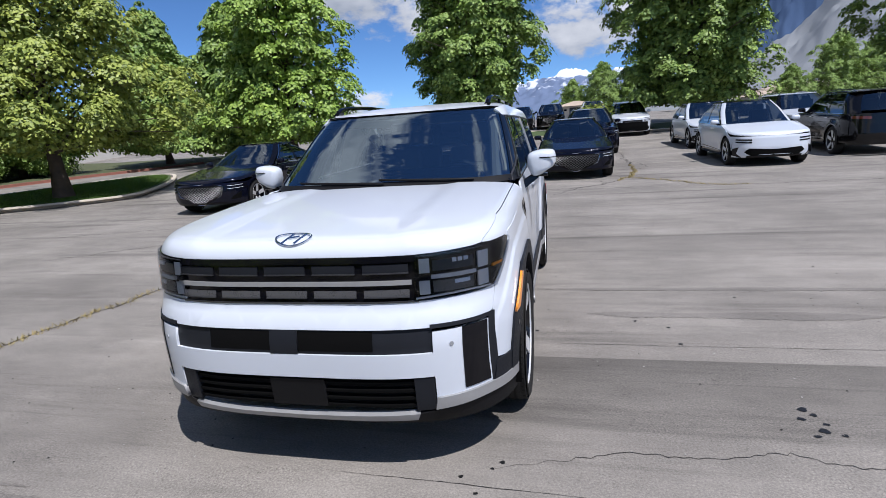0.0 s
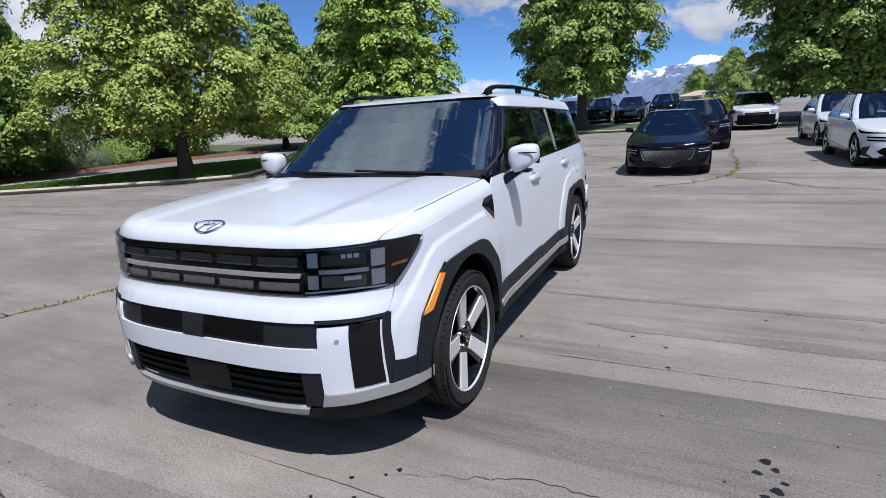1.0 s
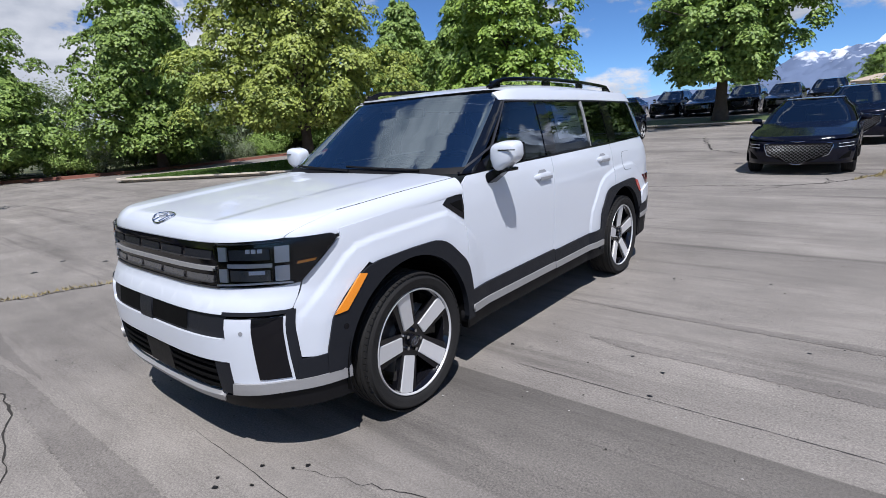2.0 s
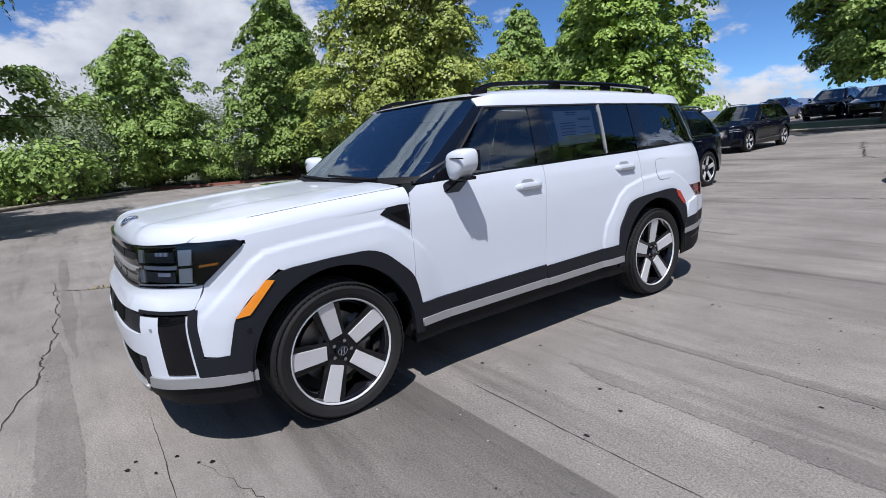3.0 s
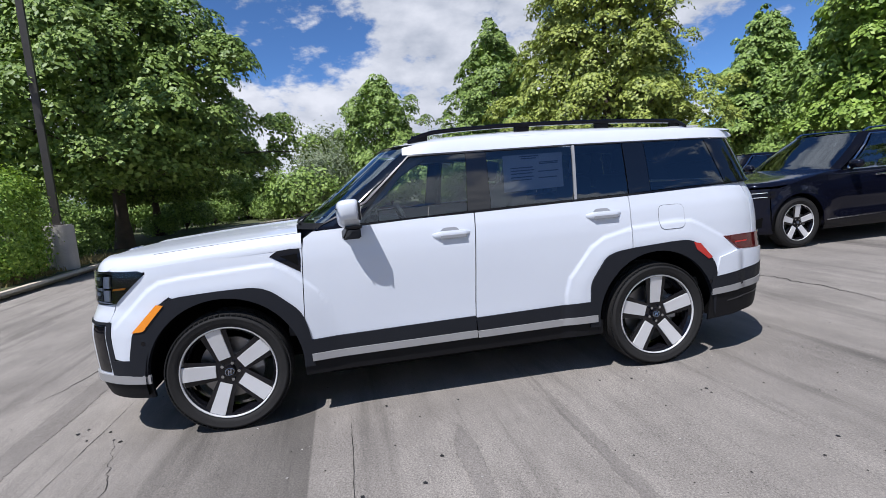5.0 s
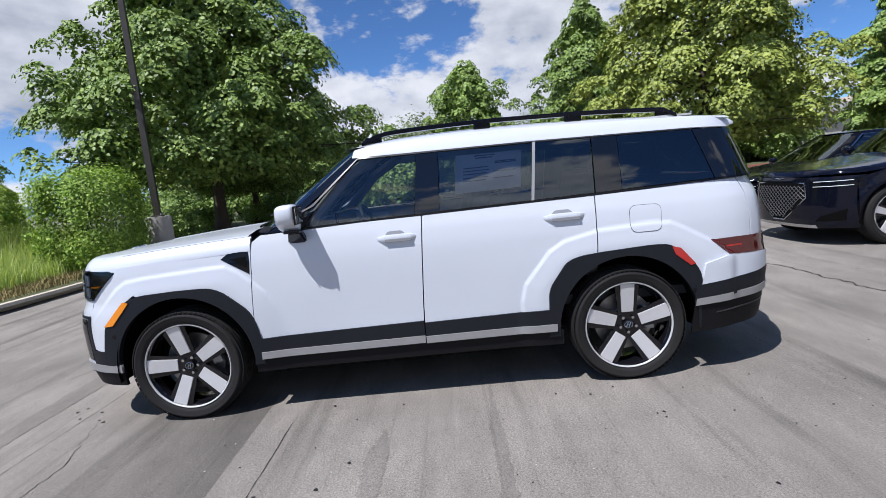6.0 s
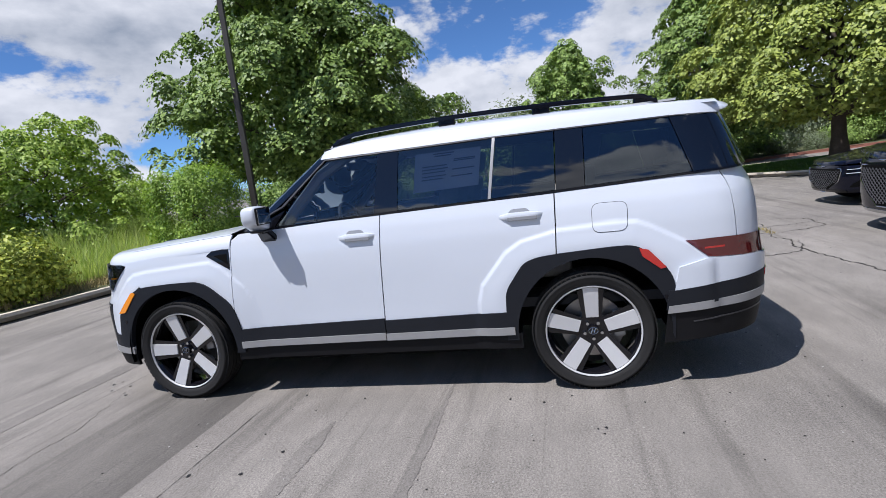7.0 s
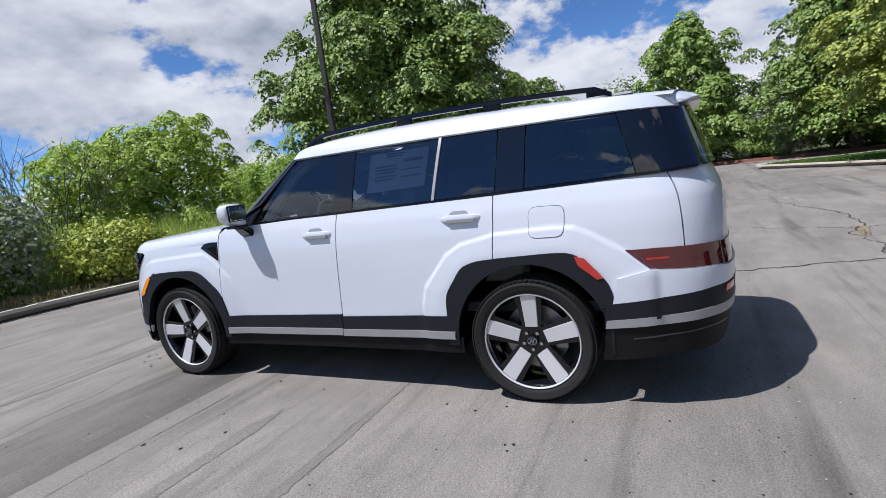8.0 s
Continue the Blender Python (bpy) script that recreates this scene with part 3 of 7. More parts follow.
    for pts in ([(-3.9, -0.9), (-3.42, 0.33), (-3.3, 1.0), (-3.2, 1.84)], [(2.4, 10.4), (2.8, 11.2), (3.05, 12.4), (3.12, 14.0)], [(2.75, 11.0), (3.05, 12.3)], [(2.7, 11.0), (3.65, 9.8), (4.0, 9.1), (4.8, 8.8)], [(-4.6, 5.5), (-4.0, 5.5)]):
        for p in ragged(pts, rng, 0.018, 0.06):
            for q in range(3):
                a, hh = rng.uniform(0, 6.28), rng.uniform(0.01, 0.05)
                x, y = p.x + rng.normal(0, 0.03), p.y + rng.normal(0, 0.03)
                z = ground_z(x, y)
                bm.faces.new([bm.verts.new(v) for v in ((x, y, z + 0.002), (x + 0.012 * math.cos(a), y + 0.012 * math.sin(a), z + 0.002), (x + 0.03 * math.cos(a + 1), y + 0.03 * math.sin(a + 1), z + hh))])
    tagged(part("weeds", bm, M_DRYWEED, None), "dry straw weeds growing in the cracks", "weeds", kind="stuff")


build_marks()

# ---- kerbs, beds, mountains ----
M_SOIL = mat("bed_soil", (0.075, 0.085, 0.035), 0.95, 0, 0.3, 1.2, bump=0.6, bscale=20)

def strip_along(bm, pts, prof, closed=False):
    """Sweeps a profile of (out, up) along a plan line that stands on the ground."""
    rows = []
    n = len(pts)
    for i, p in enumerate(pts):
        a, b = Vector(pts[(i - 1) % n] if closed or i else pts[i]), Vector(pts[(i + 1) % n] if closed or i < n - 1 else pts[i])
        d = (b - a).normalized()
        nrm = Vector((-d.y, d.x))
        rows.append([bm.verts.new((p[0] + nrm.x * o, p[1] + nrm.y * o, ground_z(p[0], p[1]) + u)) for o, u in prof])
    for i in range(n if closed else n - 1):
        A, B = rows[i], rows[(i + 1) % n]
        for k in range(len(prof) - 1):
            bm.faces.new((A[k], A[k + 1], B[k + 1], B[k]))
    return bm


def smooth_line(pts, n=8, closed=False):
    out = []
    P = [Vector(p) for p in pts]
    m = len(P)
    for i in range(m if closed else m - 1):
        a, b, c, d = (P[(i + k) % m] if closed else P[min(max(i + k, 0), m - 1)] for k in (-1, 0, 1, 2))
        for j in range(n):
            t = j / n
            out.append(tuple(0.5 * ((2 * b) + (c - a) * t + (2 * a - 5 * b + 4 * c - d) * t * t + (3 * b - a - 3 * c + d) * t**3)))
    if not closed:
        out.append(tuple(P[-1]))
    return out


KERB_PROFILE = [(-0.42, 0.004), (-0.02, 0.012), (0.0, 0.13), (0.02, 0.15), (0.15, 0.15), (0.16, 0.10)]


def bed(name, line, label, material, closed=True, rise=0.13):
    bm = bmesh.new()
    vs = [bm.verts.new((x, y, ground_z(x, y) + rise)) for x, y in line]
    bm.faces.new(vs)
    bmesh.ops.triangulate(bm, faces=bm.faces[:])
    ob = part(name, bm, material, None)
    return tagged(ob, label, "ground", kind="structure")


def kerb(name, line, label, closed=False, material=None, tall=1.0):
    bm = strip_along(bmesh.new(), line, [(o, u * tall if u > 0.05 else u) for o, u in KERB_PROFILE], closed)
    return tagged(part(name, bm, material or M_KERB, None), label, "kerb", kind="structure")


SOUTH_LINE = smooth_line([(14, -6.0), (6, -5.8), (0, -5.65), (-2.2, -5.3), (-5, -5.0), (-9, -4.9), (-12, -4.75), (-16, -4.9), (-20, -4.5), (-23, -3.0), (-26.5, -0.5), (-29, 2.4), (-31.5, 6.0)])
ISLAND_LINE = smooth_line([(-12.7, 11.2), (-13.0, 12.6), (-14.6, 15.6), (-17.0, 18.6), (-18.6, 19.0), (-19.6, 17.2), (-20.8, 13.4), (-21.3, 9.6), (-21.0, 6.9), (-20.1, 6.1), (-18.2, 7.2), (-16.0, 8.6), (-14.0, 9.9)], 8, True)[::-1]
NORTH_LINE = smooth_line([(-10.0, 29.4), (-2, 29.2), (11.5, 29.2), (12.0, 31.0), (11.0, 33.0), (-2, 33.2), (-10, 33.0), (-10.8, 31)], 6, True)


def build_beds():
    bed("bed_south", [(x, y - 0.12) for x, y in SOUTH_LINE] + [(-60, 6), (-60, -60), (14, -60)], "rough planting bed with soil and weeds", M_SOIL)
    kerb("kerb_south", SOUTH_LINE[::-1], "pale concrete kerb along the planting bed")
    cx, cy = -17.5, 12.5
    bed("lawn_island", [(x + (cx - x) * 0.01, y + (cy - y) * 0.02) for x, y in ISLAND_LINE], "mown grass island under trees", M_LAWN, True, 0.145)
    kerb("kerb_island", ISLAND_LINE, "pale concrete kerb round the grass island", True, None, 1.1)
    bed("lawn_north", [(x, y) for x, y in NORTH_LINE], "grass strip between rows of parked cars", M_LAWN)
    kerb("kerb_north", NORTH_LINE[::-1], "pale concrete kerb round the grass strip", True)



build_beds()


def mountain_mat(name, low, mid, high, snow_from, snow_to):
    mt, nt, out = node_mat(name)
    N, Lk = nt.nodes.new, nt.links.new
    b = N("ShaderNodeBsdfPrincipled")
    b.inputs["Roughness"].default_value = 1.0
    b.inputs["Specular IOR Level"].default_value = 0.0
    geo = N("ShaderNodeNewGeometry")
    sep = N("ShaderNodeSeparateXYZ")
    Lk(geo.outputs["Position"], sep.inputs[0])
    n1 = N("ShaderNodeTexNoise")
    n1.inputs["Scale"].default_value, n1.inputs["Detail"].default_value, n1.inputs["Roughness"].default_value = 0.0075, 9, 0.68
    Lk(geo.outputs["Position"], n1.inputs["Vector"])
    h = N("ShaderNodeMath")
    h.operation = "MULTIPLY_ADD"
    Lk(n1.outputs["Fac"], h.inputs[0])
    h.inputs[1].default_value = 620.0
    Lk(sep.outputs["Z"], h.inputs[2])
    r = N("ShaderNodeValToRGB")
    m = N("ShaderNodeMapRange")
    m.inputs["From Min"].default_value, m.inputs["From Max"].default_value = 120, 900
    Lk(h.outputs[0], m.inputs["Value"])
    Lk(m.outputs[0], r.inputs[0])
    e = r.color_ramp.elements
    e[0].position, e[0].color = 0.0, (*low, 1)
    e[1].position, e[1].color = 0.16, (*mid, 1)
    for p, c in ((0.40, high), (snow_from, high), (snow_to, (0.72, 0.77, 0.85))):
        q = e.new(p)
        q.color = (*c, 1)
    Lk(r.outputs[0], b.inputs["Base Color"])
    Lk(b.outputs[0], out.inputs[0])
    return mt


def build_range(name, label, table, near, far, seed, material):
    """One mountain range: its skyline by bearing, rising from near to far."""
    el = smooth_table(table)
    a0, a1 = table[0][0], table[-1][0]
    verts, faces = [], []
    na, nr = int((a1 - a0) * 6), 46
    for i in range(na + 1):
        az = a0 + (a1 - a0) * i / na
        for j in range(nr):
            t = j / (nr - 1)
            d = near + (far - near) * t
            x, y = d * math.sin(radians(az)), d * math.cos(radians(az))
            top = far * math.tan(radians(el(az)))
            rid = 1 - abs(noise.fractal(Vector((x / 520, y / 520, seed)), 0.9, 2.1, 7)) * 1.3
            f = noise.fractal(Vector((x / 160, y / 160, seed + 3)), 1.0, 2.1, 5)
            verts.append((x, y, top * (t**1.2) * (0.74 + 0.30 * rid + 0.15 * f) - 8))
    for i in range(na):
        for j in range(nr - 1):
            a, b = i * nr + j, (i + 1) * nr + j
            faces.append((a, b, b + 1, a + 1))
    return tagged(mesh_ob(name, verts, faces, material), label, "mountain", kind="structure")


build_range("backdrop_snow_peak", "distant snowy mountain crest", [(-40, 0.8), (-15, 2.0), (-8, 3.4), (-4, 4.6), (-1, 4.9), (2, 5.0), (5, 5.4), (9, 5.0), (14, 4.0), (24, 2.5)], 2900, 4300, 2.0,
            mountain_mat("snow_mountain", (0.09, 0.13, 0.12), (0.10, 0.14, 0.21), (0.13, 0.17, 0.26), 0.60, 0.70))
# the cloud shade on this range is painted, as dark blue base colours
build_range("backdrop_blue_mountain", "steep mountain with cloud shade painted into its dark blue colour", [(8, 1.0), (13, 4.0), (17, 9.5), (22, 15.0), (30, 17.5), (50, 15.0), (80, 9.0), (120, 3.0)], 2500, 3600, 11.0,
            mountain_mat("blue_mountain_cloud_shade", (0.07, 0.10, 0.13), (0.065, 0.10, 0.17), (0.06, 0.095, 0.17), 0.97, 1.0))
# distance haze is mixed into the grey-blue slope colours
build_range("backdrop_near_mountain", "long bare mountain slope with gullies, haze painted into its grey-blue colour", [(3, 0.5), (8, 2.0), (14, 3.4), (19.5, 6.0), (25, 11.5), (30, 14.0), (45, 13.0), (70, 8.0), (110, 3.0), (150, 1.0)], 1300, 2300, 7.0,
            mountain_mat("near_mountain", (0.11, 0.145, 0.085), (0.19, 0.205, 0.205), (0.23, 0.245, 0.26), 0.97, 1.0))
build_range("backdrop_low_hills", "low blue hills on the horizon", [(-210, 1.5), (-180, 1.6), (-130, 1.2), (-90, 0.9), (-60, 1.1), (-30, 1.0)], 2400, 3600, 5.0,
            mountain_mat("low_hills", (0.12, 0.15, 0.11), (0.14, 0.18, 0.20), (0.15, 0.19, 0.25), 0.97, 1.0))


def build_house(x, y, w, d, h, roof_col, label):
    """A low building with a hipped roof, far behind the cars."""
    z = ground_z(x, y)
    ob = empty("house", pose(x, y, z - 0.1))
    part("wall", boxed((0, 0, h / 2), (w, d, h)), M_STUCCO, ob)
    bm = bmesh.new()
    e = 0.6
    lo = [bm.verts.new((sx * (w / 2 + e), sy * (d / 2 + e), h)) for sx, sy in ((-1, -1), (1, -1), (1, 1), (-1, 1))]
    up = [bm.verts.new((sx * (w / 2 - d * 0.4), 0, h + d * 0.16)) for sx in (-1, 1)]
    bm.faces.new(lo)
    bm.faces.new((lo[0], lo[1], up[1], up[0])), bm.faces.new((lo[2], lo[3], up[0], up[1]))
    bm.faces.new((lo[1], lo[2], up[1])), bm.faces.new((lo[3], lo[0], up[0]))
    part("roof", bm, roof_col, ob, "pale tan roof")
    for k in range(int(w / 3)):
        xx = -w / 2 + 1.5 + 3.0 * k
        win = part("window", boxed((xx, -d / 2 - 0.02, h * 0.55), (1.4, 0.08, 1.2), 0.01), M_STUCCO, ob)
        part("pane", boxed((xx, -d / 2 - 0.07, h * 0.55), (1.2, 0.02, 1.0)), M_PANE, win)
    return tagged(ob, label, "building", "buildings beyond the car park")


M_STUCCO = mat("stucco", (0.52, 0.50, 0.46), 0.9, 0, 0.08, 1.5, bump=0.2, bscale=30)
M_TANROOF = mat("tan_roof", (0.42, 0.34, 0.26), 0.85, 0, 0.12, 1.0, bump=0.3, bscale=12)
M_GREYROOF = mat("grey_roof", (0.22, 0.22, 0.23), 0.85, 0, 0.12, 1.0, bump=0.3, bscale=12)
M_REDWOOD = mat("red_stained_timber", (0.30, 0.085, 0.05), 0.8, 0, 0.2, 6, bump=0.2, bscale=40)
M_PANE = mat("dark_pane", (0.02, 0.025, 0.03), 0.1, 0, 0.1, 2)
build_house(2.6, 57.0, 3.3, 3.4, 1.45, M_TANROOF, "low pale building with a tan hipped roof")
build_house(27.0, 66.0, 10.0, 8.0, 1.0, M_TANROOF, "low pale building with a tan hipped roof")
build_house(-52.0, 46.0, 16.0, 9.0, 3.0, M_TANROOF, "low pale building with a tan hipped roof")

build_house(-43.0, 35.0, 9.0, 7.0, 2.6, M_GREYROOF, "pale house with a grey roof beyond the trees")
build_house(-47.0, 24.0, 12.0, 7.0, 2.6, M_TANROOF, "low pale building with a tan hipped roof")


def timber_frame(x, y):
    """A red-brown open frame of posts and rails behind the shrubs."""
    ob = empty("timber_frame", pose(x, y, 0.1, 0, 0, 25))
    for px in (-0.7, 0.7):
        for py in (-0.6, 0.6):
            part("post", boxed((px, py, 0.95), (0.12, 0.12, 1.9), 0.01), M_REDWOOD, ob)
    for pz in (0.9, 1.85):
        for py in (-0.6, 0.6):
            part("rail", boxed((0, py, pz), (1.7, 0.09, 0.14), 0.01), M_REDWOOD, ob)
    return tagged(ob, "red-brown timber frame of posts and rails", "frame")


timber_frame(-30.2, -2.6)

# ---- the white sport utility car (front axle over the origin, nose towards -y) ----
FLARE_F = poly_dist([(-0.78, 0.1), (-0.62, 0.68), (-0.39, 0.895), (-0.32, 0.936), (-0.20, 0.952), (0.24, 0.976), (0.32, 0.978), (0.40, 0.935), (0.56, 0.79), (0.62, 0.70), (0.66, 0.55), (0.66, 0.1)])
FLARE_R = poly_dist([(2.15, 0.1), (2.15, 0.57), (2.18, 0.68), (2.34, 0.872), (2.44, 0.932), (2.66, 0.980), (2.98, 0.996), (3.10, 0.990), (3.185, 0.950), (3.36, 0.845), (3.48, 0.74), (3.50, 0.1)])


def suv_bulge(y, z):
    if z > 1.06:
        return 0.0
    b = 0.0
    if -0.9 < y < 0.75:
        b = (0.011 * sstep(-0.008, 0.020, FLARE_F(y, z)) + 0.009 * sstep(0.0, 0.12, FLARE_F(y, z))) * sstep(-0.80, -0.45, y) * sstep(0.72, 0.44, y)
    elif 2.1 < y < 3.6:
        b = 0.011 * sstep(-0.008, 0.020, FLARE_R(y, z)) + 0.009 * sstep(0.0, 0.12, FLARE_R(y, z))
    elif 0.75 <= y <= 2.1:
        b = -0.004 * sstep(0.95, 0.70, z) * sstep(0.40, 0.6, z) * sstep(0.75, 1.1, y) * sstep(2.1, 1.75, y)
    return b


_F = smooth_table([(0.15, -0.76), (0.25, -0.83), (0.36, -0.872), (0.62, -0.885), (0.72, -0.865), (0.80, -0.822), (1.0, -0.806), (1.08, -0.785)])
BODY = Skin(W=smooth_table([(0.15, 0.86), (0.22, 0.902), (0.45, 0.910), (0.75, 0.914), (0.95, 0.908), (1.08, 0.892), (1.16, 0.870), (1.26, 0.835)]),
            F=_F, R=smooth_table([(0.2, 3.74), (0.35, 3.81), (0.6, 3.84), (0.70, 3.845), (0.765, 3.838), (0.80, 3.834), (0.95, 3.83), (1.1, 3.815), (1.24, 3.76)]),
            nf=3.8, nr=4.6, lf=lambda z: -_F(z), lr=lambda z: 0.72, bulge=suv_bulge)
CABIN = Skin(W=smooth_table([(1.12, 0.872), (1.2, 0.856), (1.4, 0.798), (1.56, 0.742), (1.62, 0.712), (1.70, 0.64)]),
             F=lerp_table([(1.10, 0.36), (1.15, 0.42), (1.62, 1.04), (1.72, 1.19)]), R=smooth_table([(1.2, 3.80), (1.56, 3.68), (1.7, 3.62)]),
             nf=3.3, nr=5.0, lf=lambda z: 0.42, lr=lambda z: 0.70)
_hood = smooth_table([(-0.90, 1.050), (-0.80, 1.068), (-0.5, 1.098), (0.0, 1.136), (0.45, 1.160), (0.8, 1.172)])
_ox, _oy, _, _ = BODY.outline(1.03)
_hood_edge = poly_dist(list(zip(_ox[:110], _oy[:110])) + list(zip(-_ox[109:0:-1], _oy[109:0:-1])))
_roof = smooth_table([(0.90, 1.60), (1.05, 1.628), (1.18, 1.654), (1.5, 1.690), (2.0, 1.705), (2.6, 1.694), (3.0, 1.677), (3.6, 1.636), (3.95, 1.60)])


def round_off(e, r):
    return r - math.sqrt(r * r - (r - e) ** 2) if 0 < e < r else (0.0 if e >= r else r - 1.0 * e)


def hood_at(x, y):
    return Vector((x, y, _hood(y) - 0.022 * (x / 0.9) ** 2 + 0.010 * sstep(0.40, 0.52, abs(x)) * sstep(0.90, 0.6, abs(x)) - round_off(_hood_edge(x, y), 0.090)))


_rim_d = np.r_[0, np.cumsum(np.hypot(np.diff(_ox[:110]), np.diff(_oy[:110])))]
_rim_tx, _rim_ty = np.gradient(_ox[:110], _rim_d), np.gradient(_oy[:110], _rim_d)


def rim_at(s, e):
    """The plan place at a way along the bonnet's rim and a distance inside it."""
    a = abs(s)
    x, y, tx, ty = (float(np.interp(a, _rim_d, q)) for q in (_ox[:110], _oy[:110], _rim_tx, _rim_ty))
    k = math.hypot(tx, ty)
    return math.copysign(1.0, s) * (x - ty / k * e), y + tx / k * e


def lip_at(s, w):
    """The rounded edge of the bonnet and wings, by the way along it and the way down over it."""
    r = 0.090
    a = min(max(w / r, 0.0), math.pi / 2)
    x, y = rim_at(s, r - r * math.sin(a))
    return Vector((x, y, _hood(y) - 0.022 * (x / 0.9) ** 2 + 0.010 * sstep(0.40, 0.52, abs(x)) * sstep(0.90, 0.6, abs(x)) - r + r * math.cos(a)))


_roof_edge = smooth_table([(0.95, 1.572), (1.2, 1.592), (1.6, 1.604), (2.4, 1.602), (3.2, 1.584), (3.7, 1.556), (4.0, 1.535)])


def roof_at(x, y):
    wr = 0.724 - 0.02 * max(0.0, y - 2.6) ** 2
    q = min(abs(x) / wr, 1.0)
    ze = _roof_edge(y)
    return Vector((x, y, ze + (_roof(y) - ze) * (1 - q**4) ** 0.45))


def fr(x0, x1, z0, z1, sk=BODY, base="front"):
    """A rectangle on the nose or tail, by half breadths and heights."""
    return [(sk.sx(x0, z0, base), z0), (sk.sx(x1, z0, base), z0), (sk.sx(x1, z1, base), z1), (sk.sx(x0, z1, base), z1)]


def fpt(x, z):
    return (BODY.sx(x, z), z)


def fyt(y, z):
    return (BODY.sy(y, z), z)


def build_wheel(name, parent, x, y, flip, R=0.360, rim=0.276, width=0.245, dark=False, spin=0.0):
    """A road wheel with five broad spokes, standing at its axle."""
    w = empty(name)
    w.parent = parent
    w.matrix_basis = pose(x, y, R - 0.004, spin, 0, 180 if flip else 0)
    h = width / 2
    bm = bmesh.new()
    prof = [(-h * 0.82, rim - 0.004), (-h * 0.95, rim + 0.012), (-h, rim + 0.045), (-h * 0.93, R - 0.030), (-h * 0.80, R - 0.009), (-h * 0.62, R)]
    for g in (-0.45, -0.15, 0.15, 0.45):
        prof += [(h * (g - 0.045), R), (h * (g - 0.035), R - 0.007), (h * (g + 0.035), R - 0.007), (h * (g + 0.045), R)]
    prof += [(h * 0.62, R), (h * 0.80, R - 0.009), (h * 0.93, R - 0.030), (h * 0.945, R - 0.034), (h * 0.935, R - 0.036), (h * 0.975, rim + 0.062), (h * 1.012, rim + 0.055), (h * 1.012, rim + 0.051), (h, rim + 0.048), (h * 0.985, rim + 0.030), (h * 0.93, rim + 0.010), (h * 0.80, rim - 0.002)]
    lathe(bm, prof, 96 if R == 0.360 else 48)
    # shoulder blocks
    for k in range(72 if R == 0.360 else 0):
        a = 2 * math.pi * k / 72
        add_box(bm, (h * 0.80, 0, R - 0.0075), (h * 0.22, 0.025, 0.006), Matrix.Rotation(a, 4, "X"))
    tyre = part("tyre", bm, M_TYRE, w, "black rubber tyre", True)
    bm = bmesh.new()
    lathe(bm, [(-h * 0.8, rim - 0.004), (-h * 0.5, rim - 0.03), (h * 0.55, rim - 0.030), (h * 0.70, rim - 0.022), (h * 0.84, rim - 0.010)], 72)
    part("rim_barrel", bm, M_RIMDARK, w, "", True)
    bm = bmesh.new()
    lathe(bm, [(h * 0.84, rim - 0.009), (h * 0.905, rim - 0.005), (h * 0.915, rim - 0.001), (h * 0.82, rim + 0.003)], 72)
    part("rim_lip", bm, M_RIMFACE, w, "thin silver rim edge", True)
    bm = bmesh.new()
    add_cyl(bm, (-h * 0.2, 0, 0), (-h * 0.08, 0, 0), rim * 0.68, n=40)
    add_cyl(bm, (-h * 0.1, 0, 0), (h * 0.2, 0, 0), rim * 0.33, n=24)
    part("brake_disc", bm, M_DISC, w, "", True)
    part("brake_caliper", boxed((0, rim * 0.55, 0.02), (0.07, 0.07, 0.16), 0.012), M_SILVER, w)
    xo = h * 0.80
    for k in range(5):
        m = Matrix.Rotation(2 * math.pi * k / 5, 4, "X")
        bm = bmesh.new()
        r0, r1, w0, w1 = rim * 0.20, rim - 0.012, 0.040, 0.058
        # dark body of the spoke
        front = [(xo - 0.030, -w0 - 0.012, r0), (xo - 0.004, -w1 - 0.020, r1), (xo - 0.004, w1 + 0.020, r1), (xo - 0.030, w0 + 0.012, r0)]
        back = [(p[0] - 0.045, p[1] * 0.8, p[2]) for p in front]
        A, B = [bm.verts.new(m @ Vector(p)) for p in front], [bm.verts.new(m @ Vector(p)) for p in back]
        bm.faces.new(A), bm.faces.new(B[::-1])
        for i in range(4):
            bm.faces.new((A[i], B[i], B[(i + 1) % 4], A[(i + 1) % 4]))
        sp = part("spoke", bm, M_RIMDARK, w, "gloss black spoke")
        bm = bmesh.new()
        a0, a1 = rim * 0.29, rim - 0.008
        f2 = [(xo - 0.018, -0.034, a0), (xo + 0.004, -0.042, a1), (xo + 0.004, 0.046, a1), (xo - 0.018, 0.036, a0)]
        A, B = [bm.verts.new(m @ Vector(p)) for p in f2], [bm.verts.new(m @ Vector((p[0] - 0.016, p[1] * 1.06, p[2]))) for p in f2]
        bm.faces.new(A)
        for i in range(4):
            bm.faces.new((A[i], B[i], B[(i + 1) % 4], A[(i + 1) % 4]))
        part("spoke_face", bm, M_BLACKGLOSS if dark else M_RIMFACE, sp, "machined silver spoke face")
        bm = bmesh.new()
        a = 2 * math.pi * (k + 0.5) / 5
        add_cyl(bm, (xo - 0.045, 0.052 * math.sin(a), 0.052 * math.cos(a)), (xo - 0.012, 0.052 * math.sin(a), 0.052 * math.cos(a)), 0.010, n=6)
        part("wheel_nut", bm, M_CHROME, w)
    bm = bmesh.new()
    add_cyl(bm, (xo - 0.06, 0, 0), (xo - 0.030, 0, 0), rim * 0.27, n=30)
    add_cyl(bm, (xo - 0.03, 0, 0), (xo - 0.008, 0, 0), 0.034, 0.031, n=28)
    part("hub", bm, M_RIMDARK, w, "", True)
    bm = bmesh.new()
